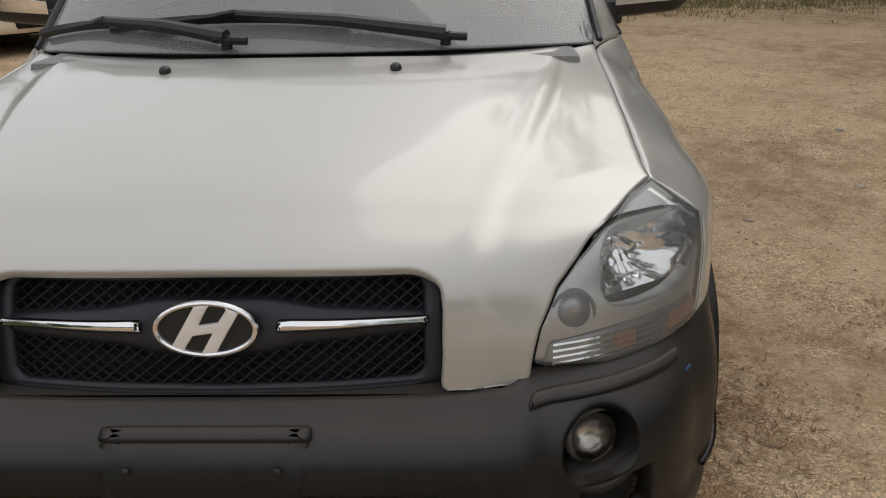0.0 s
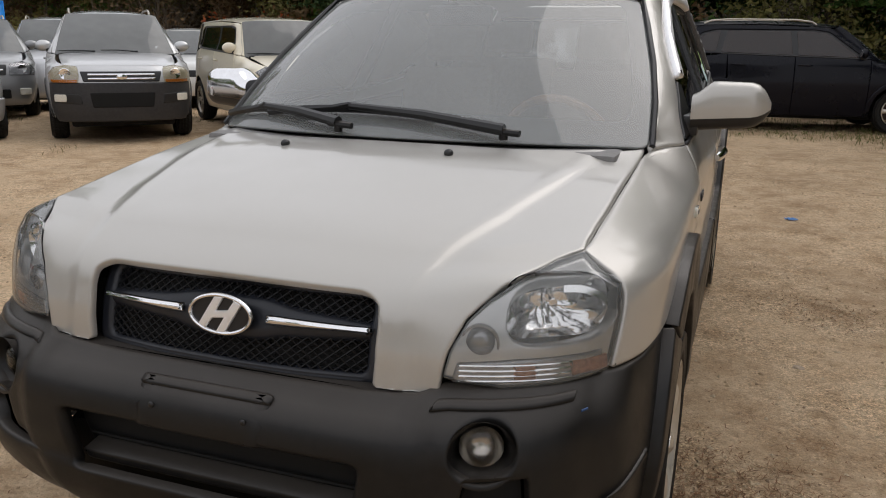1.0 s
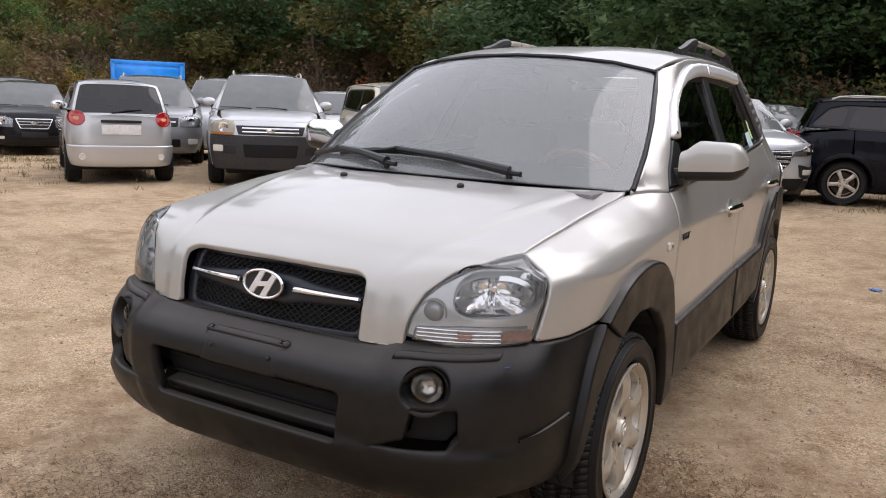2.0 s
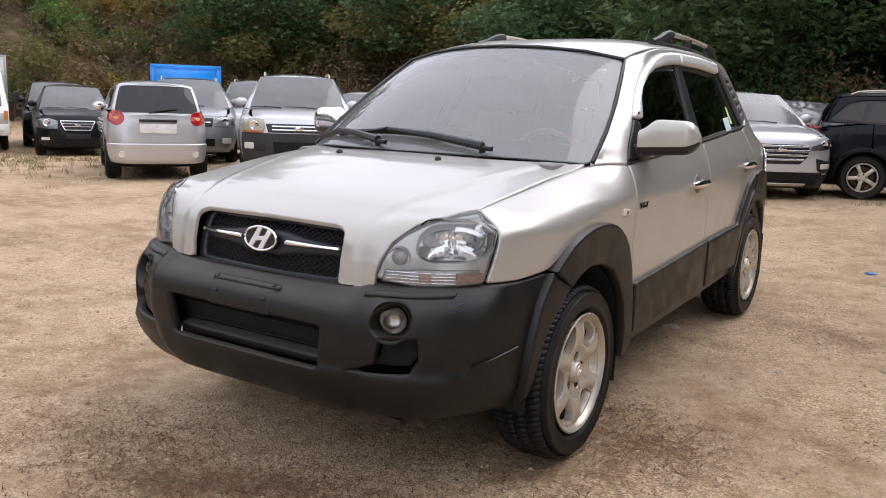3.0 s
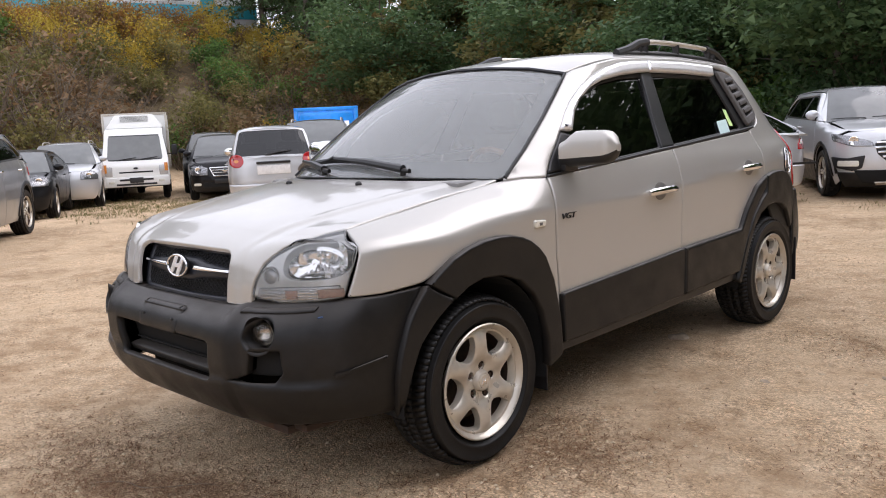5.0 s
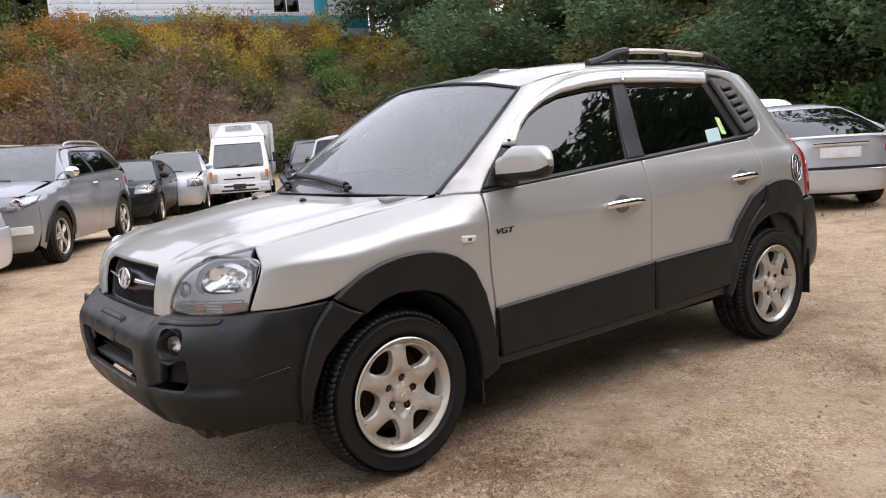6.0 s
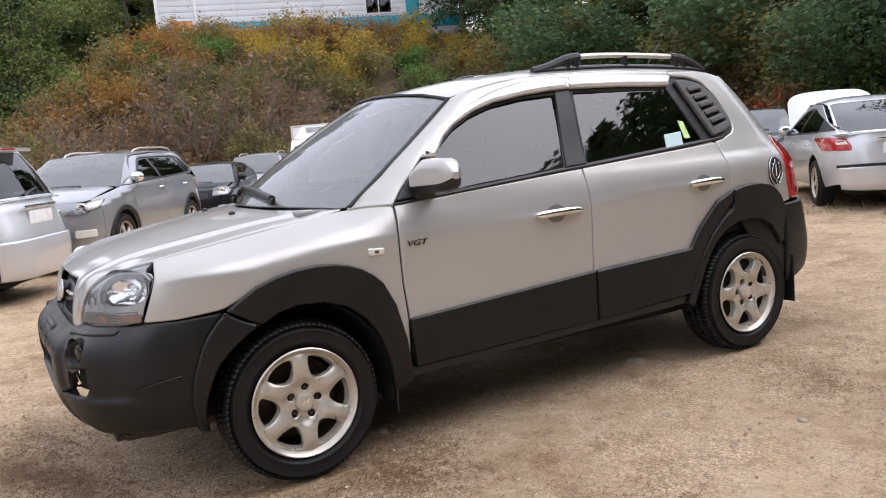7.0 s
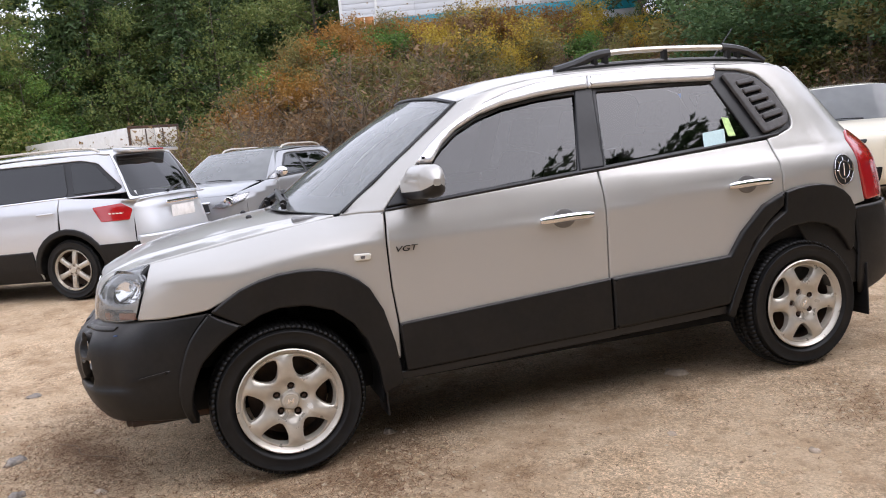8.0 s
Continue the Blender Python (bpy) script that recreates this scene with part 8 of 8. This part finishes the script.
    return joined(*bits), leaves(np.array(cen), size, rng, .1)


def plant_kind(name, made, wood_mat, leaf_mat, label, category):
    """Meshes of a plant, kept to be set out again and again."""
    wood, (p, f) = made
    return name, mesh_of("trunk", wood, True, 0), quick_mesh("crown", p, f, leaf_mat), wood_mat, label, category


def set_out(kind, x, y, s=1.0, turn=0.0, z=None, group="", sx=1.0):
    name, wood, crown, wood_mat, label, category = kind
    gz = float(land(x, y)) if z is None else z
    ob = thing(name, label, category, Matrix.LocRotScale((x, y, gz - .05), Euler((0, 0, turn)), (s * sx, s * sx, s)), group)
    part("trunk", wood, wood_mat, ob)
    c = part("crown", crown, None, ob)
    return ob


TREES = [plant_kind("tree", broadleaf(11, 9.0, 11500, .125, count=13), BARK, L_GREEN, "tall green broadleaf tree at the yard's edge", "tree"),
         plant_kind("tree", broadleaf(12, 10.0, 11500, .125, count=14, first=.3), BARK, L_DARK, "tall dark green tree in the wood", "tree"),
         plant_kind("tree", broadleaf(13, 8.0, 9500, .12, count=12, first=.25), BARK, L_OLIVE, "olive-brown autumn tree in the wood", "tree"),
         plant_kind("tree", broadleaf(14, 9.5, 11500, .125, count=14, first=.22, reach=.36), BARK, L_DARK, "dense dark green tree in the wood", "tree")]
DEEP = [plant_kind("tree", broadleaf(12, 10.0, 4800, .20, count=12, first=.3), BARK, L_DARK, "tall dark green tree deep in the wood", "tree"),
        plant_kind("tree", broadleaf(13, 8.0, 4200, .19, count=10, first=.25), BARK, L_OLIVE, "olive-brown autumn tree deep in the wood", "tree"),
        plant_kind("tree", broadleaf(14, 9.5, 4800, .21, count=12, first=.22, reach=.36), BARK, L_DARK, "dense dark green tree deep in the wood", "tree")]
L_FAR = leaf_material("yellowing_leaves", [(0.060, 0.098, 0.030), (0.105, 0.150, 0.042), (0.170, 0.195, 0.055), (0.240, 0.215, 0.062)])
FAR = [plant_kind("tree", broadleaf(15, 11.0, 17000, .094, count=17, first=.12), BARK, L_FAR, "yellowing green tree beyond the yard", "tree"),
       plant_kind("tree", broadleaf(16, 10.0, 13000, .100, count=14, first=.16), BARK, L_GREEN, "green broadleaf tree beyond the yard", "tree")]
PINES = [plant_kind("conifer", conifer(21, 13.0, 8200, .092), BARK, L_PINE, "tall dark conifer at the yard's edge", "tree"),
         plant_kind("conifer", conifer(22, 11.0, 7200, .092), BARK, L_PINE, "dark conifer with drooping boughs", "tree"),
         plant_kind("conifer", conifer(23, 12.0, 4200, .135), BARK, L_PINE, "tall dark conifer far behind the yard", "tree")]
S_BARE = plant_kind("shrub", shrub(31, 2.2, 260, .07, .7, 16), TWIG, L_BROWN, "nearly bare grey-brown shrub on the bank", "shrub")
S_ORANGE = plant_kind("shrub", shrub(32, 2.0, 2695, .070, .75, 12), TWIG, L_ORANGE, "orange autumn shrub on the bank", "shrub")
S_YELLOW = plant_kind("shrub", shrub(33, 2.2, 2695, .070, .7, 12), TWIG, L_YELLOW, "bright yellow autumn shrub on the bank", "shrub")
S_GREEN = plant_kind("shrub", shrub(34, 1.8, 2156, .088, .8, 12), TWIG, L_GREEN, "green leafy shrub on the bank", "shrub")
S_OLIVE = plant_kind("shrub", shrub(35, 1.9, 2515, .070, .8, 12), TWIG, L_OLIVE, "olive-brown shrub on the bank", "shrub")
S_BROWN = plant_kind("shrub", shrub(36, 1.7, 1724, .088, .8, 12), TWIG, L_BROWN, "brown dry shrub on the bank", "shrub")
S_RED = plant_kind("shrub", shrub(37, 1.6, 1500, .072, .8, 12), TWIG, L_RED, "red autumn shrub at the wood's edge", "shrub")
S_DARK = plant_kind("shrub", shrub(38, 2.2, 1875, .095, .8, 12), TWIG, L_DARK, "dark green shrub at the wood's edge", "shrub")

rng = np.random.default_rng(5)
# wood behind the yard: its edge runs from the bank round to the far corner
EDGE = [(-27, 20), (-20, 21.5), (-13, 21), (-6, 20), (0, 19.5), (6, 19), (12, 17.5), (18, 14)]


def edge_at(t):
    t = t * (len(EDGE) - 1)
    i = min(int(t), len(EDGE) - 2)
    a, b = np.array(EDGE[i], float), np.array(EDGE[i + 1], float)
    d = b - a
    return a + d * (t - i), np.array([-d[1], d[0]]) / np.linalg.norm(d)


for row, (deep, count) in enumerate(((1.5, 15), (5.0, 15), (9.0, 14), (14.0, 12), (20, 9))):
    for i in range(count):
        p, nrm = edge_at((i + rng.uniform(0.1, .9)) / count)
        p = p + nrm * (deep + rng.uniform(-1.3, 1.3))
        if row < 1 and p[0] < -9.5:
            k = TREES[(1, 2, 3, 2)[i % 4]]
        elif row < 1:
            k = TREES[int(rng.choice(4, p=(.24, .34, .12, .30)))]
        else:
            k = DEEP[int(rng.choice(3, p=(.25, .55, .20) if p[0] < -9.5 else (.42, .16, .42)))]
        set_out(k, p[0], p[1], (rng.uniform(.62, .92) if row < 2 else rng.uniform(.55, .85)) * (1 + .75 * float(sstep((p[0] - 5) / 6))), rng.uniform(0, 6.28), group="trees of the wood", sx=1.35)
for i in range(46):
    p, nrm = edge_at(.34 + .66 * (i + rng.uniform(0, 1)) / 46)
    p = p + nrm * rng.uniform(-1.0, 2.2)
    k = (S_DARK, S_GREEN, S_OLIVE, S_DARK, S_BROWN, S_DARK)[int(rng.integers(6))]
    if 2.5 < p[0] < 9:
        p = p + nrm * (2.6 if nrm[1] > 0 else -2.6)
    set_out(k, p[0], p[1], rng.uniform(.6, 1.3), rng.uniform(0, 6.28), group="shrubs along the wood")
# dry brush on the slope behind the left part of the yard
for i in range(104):
    x, y = -8.5 - 19 * (i + rng.uniform(0, 1)) / 104, 20.0 + 13 * rng.uniform(0, 1)**1.2
    k = (S_BARE, S_OLIVE, S_BROWN, S_BARE, S_OLIVE, S_GREEN, S_DARK)[int(rng.choice(7, p=(.2, .2, .2, .14, .10, .09, .07)))]
    set_out(k, x, y, rng.uniform(.7, 1.35), rng.uniform(0, 6.28), group="brush on the slope")
for x, y, s in ((-13.3, 19.9, 1.2), (-14.4, 20.3, 1.0), (-12.2, 20.2, .9)):
    set_out(S_RED, x, y, s, x, group="shrubs along the wood")
# bank with autumn shrubs
for i in range(230):
    x, y = -rng.uniform(24.5, 46), rng.uniform(-4, 30)
    hgt = float(land(x, y))
    if y < -2 - .25 * (x + 24) - 2:
        continue
    if hgt > 4.2:
        pr = (.08, .36, .12, .06, .24, .14) if y < 14 else (.10, .18, .16, .10, .30, .16)
    else:
        pr = (.27, .08, .04, .10, .31, .20)
    k = (S_BARE, S_ORANGE, S_YELLOW, S_GREEN, S_OLIVE, S_BROWN)[int(rng.choice(6, p=pr))]
    if k is S_YELLOW and y < 11:
        k = S_ORANGE if i % 2 else S_OLIVE
    set_out(k, x, y, rng.uniform(.6, 1.25) * (1.15 if k is S_BARE else 1) * (.62 if x < -41 else 1), rng.uniform(0, 6.28), group="shrubs on the bank")
for x, y, s in ((-43, 17.2, 1.0), (-42.4, 18.4, .8), (-42, 16.3, .7)):
    set_out(S_YELLOW, x, y, s, x, group="shrubs on the bank")
for x, y, s in ((-41, 10.5, .9), (-42.5, 12, .9), (-40, 13.2, 1.0), (-42, 14.6, .8), (-39, 8.2, 1.0), (-38, 6.4, 1.1), (-36.5, 4.6, 1.1), (-35.5, 3.0, 1.0), (-34.5, 5.2, 1.0), (-36.5, 8.8, .9), (-43, 21.8, 1.0), (-42, 22.8, .9), (-43, 7.5, 1.0), (-42, 9, 1.0), (-41.5, 6, 1.1), (-40, 4.5, 1.1), (-38.5, 3.2, 1.1), (-37, 2.0, 1.2)):
    set_out(S_ORANGE, x, y, s, x, group="shrubs on the bank")
for x, y, s in ((-27, 6.5, 1.9), (-26.5, 8.2, 2.0), (-27.5, 9.6, 1.8), (-28, 5, 1.6), (-26, 11, 1.5)):
    set_out(S_BARE, x, y, s, x, group="shrubs on the bank")
# tall trees left of the bank and round the rest of the yard
for i in range(36):
    a = rng.uniform(0, 1)
    x, y = -rng.uniform(46, 66), -26 + 34 * a + rng.uniform(-2, 2)
    if x > -49 and y > 3:
        x -= 14
    k = (FAR[0], PINES[0], PINES[0], PINES[1], FAR[0], PINES[1])[int(rng.integers(6))]
    if y < -9 and i % 2:
        continue
    set_out(k, x, y, rng.uniform(1.0, 1.5), rng.uniform(0, 6.28), group="trees left of the bank")
# across the yard the wood stands high at the far corner and falls away towards the front
for i in range(40):
    y = -12 + 38 * (i + rng.uniform(0, .9)) / 40
    x = rng.uniform(18, 23)
    s = 1.22 + .45 * float(sstep((y - 1.5) / 12)) + rng.uniform(-.14, .14)
    k = (PINES[2], DEEP[0], PINES[2], DEEP[2])[int(rng.integers(4))]
    set_out(k, x, y, s, rng.uniform(0, 6.28), group="trees across the yard")
# unseen trees behind the viewpoint, added to close the horizon and for reflections
for i in range(24):
    a = radians(-150 + 90 * (i + rng.uniform(0, .9)) / 24)
    d = rng.uniform(28, 36)
    set_out((DEEP[1], DEEP[0], DEEP[2])[int(rng.integers(3))], d * math.cos(a), d * math.sin(a), rng.uniform(.8, 1.1), a, group="trees across the yard")
for i in range(11):
    a = radians(-183 + 15 * (i + rng.uniform(0, .9)) / 18)
    d = rng.uniform(48, 64)
    set_out((FAR[0], PINES[1], PINES[0], PINES[1])[int(rng.integers(4))], 4 + d * math.cos(a), d * math.sin(a), rng.uniform(1.1, 1.5), a, group="trees left of the bank")
for i in range(26):
    a = radians(164 + 23 * (i + rng.uniform(0, .9)) / 26)
    d = rng.uniform(64, 78)
    set_out(PINES[2], 4 + d * math.cos(a), d * math.sin(a), rng.uniform(1.45, 1.85) * (1 if a < radians(181) else .72), a, group="trees left of the bank")
for i, (a, d, s) in enumerate(((-168.2, 52, 1.0), (-169.6, 57, .95), (-170.6, 50, .8), (-171.8, 58, 1.05), (-173.2, 52, 1.0), (-174.6, 56, 1.15), (-176.4, 51, 1.0), (-178.5, 54, 1.2), (-166.5, 50, 1.1))):
    set_out((FAR[0], PINES[1], FAR[1])[i % 3], 4.3 + d * math.cos(radians(a)), -.3 + d * math.sin(radians(a)), s, a, group="trees left of the bank")
for i in range(9):
    a = radians(140 + 7.5 * (i + rng.uniform(0, .9)) / 9)
    d = rng.uniform(46, 58)
    set_out((FAR[1], PINES[1], PINES[0])[i % 3], 3.7 + d * math.cos(a), -1.5 + d * math.sin(a), rng.uniform(.9, 1.2), a, group="trees left of the bank")

# ---- stones and litter on the yard ----
def scatter(rng, n, spots, spread):
    """Places on the yard: an even spread over the walked part, and clusters."""
    k = int(n * spread)
    x, y = rng.uniform(-5.5, 6.0, k), rng.uniform(-3.6, 8.5, k)
    c = np.array([p[:2] for p in spots])
    i = rng.choice(len(spots), n - k, p=np.array([p[3] for p in spots]) / sum(p[3] for p in spots))
    r = np.array([p[2] for p in spots])[i]
    x2, y2 = c[i, 0] + rng.normal(0, 1, n - k) * r, c[i, 1] + rng.normal(0, 1, n - k) * r * 0.6
    return np.concatenate([x, x2]), np.concatenate([y, y2])


def pebbles(rng, n, spots, lo, hi, spread=0.7):
    x, y = scatter(rng, n, spots, spread)
    z = on_ground(x, y)
    r = lo * (hi / lo)**(rng.uniform(0, 1, n)**2.6)
    a = rng.uniform(0, 6.28, n)
    unit = np.array([(1, 0, 0), (-.2, .9, 0), (-1, .1, 0), (.1, -1, 0), (.1, .1, .62), (0, 0, -.5)])
    tri = [(0, 1, 4), (1, 2, 4), (2, 3, 4), (3, 0, 4), (1, 0, 5), (2, 1, 5), (3, 2, 5), (0, 3, 5)]
    u = unit[None] * (1 + rng.uniform(-.3, .3, (n, 6, 1))) * r[:, None, None]
    c, s = np.cos(a)[:, None], np.sin(a)[:, None]
    p = np.stack([u[..., 0] * c - u[..., 1] * s + x[:, None], u[..., 0] * s + u[..., 1] * c + y[:, None], u[..., 2] + z[:, None] + 0.15 * r[:, None]], 2)
    return p.reshape(-1, 3), [[6 * i + q for q in t] for i in range(n) for t in tri]


def needles(rng, n, spots, lo, hi, wide, spread):
    """Dry needles, grass stalks and leaf scraps lying about, a little curled."""
    x, y = scatter(rng, n, spots, spread)
    z = on_ground(x, y)
    ln, a = rng.uniform(lo, hi, n), rng.uniform(0, 6.28, n)
    w = wide * rng.uniform(.5, 1.3, n)
    pts = []
    for t, k in ((-1, .5), (0, 1), (1, .3)):
        bend = .18 * ln * t * t
        cx, cy = x + ln * t * .5 * np.cos(a) - bend * np.sin(a), y + ln * t * .5 * np.sin(a) + bend * np.cos(a)
        h = z + .003 + rng.uniform(0, .006, n) + (.10 * ln if t else 0)
        for sg in (1, -1):
            pts.append(np.stack([cx - sg * k * w * np.sin(a), cy + sg * k * w * np.cos(a), h + sg * .1 * w], 1))
    p = np.stack(pts, 1).reshape(-1, 3)
    f = []
    for i in range(n):
        b = 6 * i
        f += [[b, b + 1, b + 3, b + 2], [b + 2, b + 3, b + 5, b + 4]]
    return p, f


def scrap_material(name, tones, rough=0.9):
    """A colour of its own for each scrap of one mesh."""
    m = bpy.data.materials.new(name)
    m.use_nodes = True
    nt = m.node_tree
    b = nt.nodes["Principled BSDF"]
    g, r = nt.nodes.new("ShaderNodeNewGeometry"), nt.nodes.new("ShaderNodeValToRGB")
    el = r.color_ramp.elements
    while len(el) < len(tones):
        el.new(0.5)
    for i, c in enumerate(tones):
        el[i].position, el[i].color = i / (len(tones) - 1), (*c, 1)
    nt.links.new(g.outputs["Random Per Island"], r.inputs["Fac"])
    nt.links.new(r.outputs["Color"], b.inputs["Base Color"])
    b.inputs["Roughness"].default_value = rough
    b.inputs["Specular IOR Level"].default_value = 0.2
    return m


SPOTS = [(.2, -1.2, .28, 3), (-.3, -1.1, .25, 3), (1.0, .48, .22, 3), (1.1, .3, .12, 1.5), (1.96, .85, .2, 1), (1.41, 2.45, .18, 1), (1.6, 2.3, .2, 1), (2.2, 3.0, .3, 1), (-.6, -.8, .3, 2), (.5, -.9, .25, 2), (.9, -.3, .25, 2),
         (3.2, 1.8, .35, 1), (2.6, 4.4, .4, 1), (-2.2, -1.0, .4, 1), (3.4, 5.4, .5, 1), (-3.4, 2.6, .5, 1.5), (-2.4, 5.0, .6, 1.5), (1.6, 6.6, .6, 1.5), (-1.6, -1.7, .3, 1), (1.5, -1.2, .35, 1.5), (2.1, -.6, .3, 1)]
prng = np.random.default_rng(77)
GRIT = scrap_material("grit", [(0.24, 0.165, 0.11), (0.38, 0.275, 0.165), (0.48, 0.36, 0.22), (0.42, 0.33, 0.22), (0.58, 0.47, 0.33)])
HAY = scrap_material("dry_litter", [(0.10, 0.050, 0.028), (0.17, 0.085, 0.045), (0.24, 0.135, 0.072), (0.36, 0.25, 0.15), (0.15, 0.078, 0.042)])
solid("gravel", pebbles(prng, 46000, SPOTS, .0024, .013, .86), GRIT, "loose gravel and grit strewn over sandy dirt", "gravel", kind="stuff", smooth=False, sharp=None)
# litter laid thickest before the bumper, where it also stands in for shadow
solid("dry_litter", needles(prng, 13000, SPOTS + [(-.22 + .07 * k, -1.10 + .05 * k, .08, .8) for k in range(7)] + [(-.7, -.95, .3, 4), (.0, -.95, .3, 5), (.5, -.75, .25, 4), (1.05, .15, .2, 3)], .015, .05, .0020, .2), HAY, "dry pine needles and leaf scraps on dirt", "litter", kind="stuff", smooth=False, sharp=None)
CRUMB = scrap_material("leaf_crumbs", [(0.14, 0.075, 0.042), (0.22, 0.13, 0.07), (0.10, 0.055, 0.033)])
solid("leaf_crumbs", needles(prng, 2500, SPOTS, .005, .014, .0028, .3), CRUMB, "brown leaf crumbs strewn on dirt", "litter", kind="stuff", smooth=False, sharp=None)

STONE_GREY = material("grey_stone", (0.24, 0.21, 0.18), 0.85, noise_amt=0.3, noise_scale=60, bump=0.5, bump_scale=120, wear=0.5, wear_scale=30, dark=(0.36, 0.29, 0.21))
STONE_TAN = material("tan_stone", (0.38, 0.30, 0.22), 0.9, noise_amt=0.3, noise_scale=60, bump=0.5, bump_scale=120, wear=0.5, wear_scale=30, dark=(0.22, 0.16, 0.11))
for x, y, r, mt, lab in ((.42, -1.19, .042, STONE_GREY, "blue-grey flat stone on sandy dirt"), (-.09, -1.29, .045, STONE_GREY, "grey flat stone half sunk in dirt"), (.57, -.83, .028, STONE_TAN, "small tan stone on dirt"),
                         (.58, 2.04, .05, STONE_TAN, "tan stone lying under the sill"), (.56, .47, .03, STONE_TAN, "small tan stone beside the front tyre"), (-1.42, -1.43, .04, STONE_GREY, "grey stone lying on the yard"),
                         (1.75, 1.9, .022, STONE_TAN, "small tan stone on dirt"), (2.5, 2.4, .025, STONE_TAN, "small tan stone on dirt"), (1.25, -1.05, .02, STONE_GREY, "small grey stone on dirt"), (2.9, 3.6, .03, STONE_GREY, "small grey stone on dirt"), (1.3, 1.55, .02, STONE_TAN, "small tan stone on dirt")):
    bm = bmesh.new()
    bmesh.ops.create_icosphere(bm, subdivisions=2, radius=r)
    off = Vector((x * 9, y * 9, 3))
    for v in bm.verts:
        q = v.co.normalized()
        v.co *= 1 + .5 * noise.noise(q * 1.3 + off) + .15 * noise.noise(q * 4 + off)
        v.co.z *= .55
        v.co.x *= 1.3
    bm.verts.index_update()
    md = np.array([v.co[:] for v in bm.verts]), [[v.index for v in f.verts] for f in bm.faces]
    bm.free()
    zz = float(on_ground(np.array([x]), np.array([y]))[0])
    solid("stone", md, mt, lab, "stone", pose(x, y, zz - r * .02, 0, 0, x * 400), smooth=True, sharp=None, group="stones on the yard")
# a long dry twig before the car, and scraps
tw = [(-.22 + .42 * t, -1.10 + .30 * t + .03 * math.sin(9 * t), 0) for t in np.linspace(0, 1, 14)]
solid("twig", tube([(a, b, float(on_ground(np.array([a]), np.array([b]))[0]) + .008) for a, b, _ in tw], [.0022] * 13 + [.001], 5), TWIG, "long thin dry twig on dirt", "twig")


def crumpled(name, x, y, r, mat, lab, cat):
    rr = np.random.default_rng(int(abs(x * 1000)))
    n = 7
    pts = [((i / (n - 1) - .5) * 2 * r, (j / (n - 1) - .5) * 1.3 * r, .012 + abs(rr.normal(0, .006))) for j in range(n) for i in range(n)]
    f = [[j * n + i, j * n + i + 1, (j + 1) * n + i + 1, (j + 1) * n + i] for j in range(n - 1) for i in range(n - 1)]
    lowp = [(a, b, c - .004) for a, b, c in pts]
    md = joined((np.array(pts), f), (np.array(lowp), [q[::-1] for q in f]))
    solid(name, md, mat, lab, cat, pose(x, y, float(on_ground(np.array([x]), np.array([y]))[0]) - .006, 0, 0, 40))


PAPER = material("paper", (0.7, 0.68, 0.64), 0.8, noise_amt=0.1, noise_scale=80)
BLUE_FOIL = material("blue_foil", (0.02, 0.16, 0.45), 0.4, noise_amt=0.2, noise_scale=80)
crumpled("paper_scrap", 1.98, .38, .016, PAPER, "torn white paper scrap on dirt", "paper")
crumpled("plastic_scrap", 1.39, 4.78, .045, BLUE_FOIL, "crumpled blue plastic scrap on dirt", "trash")


def blades(rng, spots, n):
    """Tufts of short grass and weeds at the edge of the yard."""
    w = np.array([p[4] for p in spots])
    k = rng.choice(len(spots), n // 9, p=w / w.sum())
    c = np.array([p[:2] for p in spots])[k] + rng.normal(0, 1, (len(k), 2)) * np.array([p[2:4] for p in spots])[k]
    c = np.repeat(c, 9, 0) + rng.normal(0, .07, (len(k) * 9, 2))
    m = len(c)
    z = np.array([float(land(a, b)) for a, b in c])
    h, a, lean = rng.uniform(.015, .07, m), rng.uniform(0, 6.28, m), rng.uniform(.1, .9, m)
    wd = rng.uniform(.003, .007, m)
    dx, dy = np.cos(a), np.sin(a)
    p = np.stack([np.stack([c[:, 0] - dy * wd, c[:, 1] + dx * wd, z - .01], 1), np.stack([c[:, 0] + dy * wd, c[:, 1] - dx * wd, z - .01], 1),
                  np.stack([c[:, 0] + dx * h * lean * .4, c[:, 1] + dy * h * lean * .4, z + h * .7], 1), np.stack([c[:, 0] + dx * h * lean, c[:, 1] + dy * h * lean, z + h], 1)], 1).reshape(-1, 3)
    return p, [q for i in range(m) for q in ([4 * i, 4 * i + 1, 4 * i + 2], [4 * i + 1, 4 * i + 3, 4 * i + 2])]


TURF = scrap_material("weedy_grass", [(0.08, 0.10, 0.03), (0.14, 0.15, 0.05), (0.24, 0.20, 0.09), (0.30, 0.24, 0.12), (0.20, 0.14, 0.07)])
MEADOW = [(-13, 5.5, 2.2, 1.2, 3), (-16.5, 7.0, 2.5, 1.0, 4), (-11.5, 10.5, 2.5, 1.2, 2), (-6, 13.5, 3, .8, 2), (0, 13.8, 2.5, .7, 2), (4.6, 12.2, 1.4, .6, 3), (6, 12.6, 1.4, .8, 3), (3.2, 11.3, 1.6, .5, 2), (-3.5, 9.3, 1.4, .6, 1), (-20, 5.5, 2, 1.0, 2),
          (-17, 1.5, 2, 1.5, 1.5), (9, 11, 2, 1.2, 2)]
solid("grass", blades(prng, MEADOW, 24000), TURF, "thin weedy grass on the yard's edge", "grass", kind="stuff", smooth=False, sharp=None)
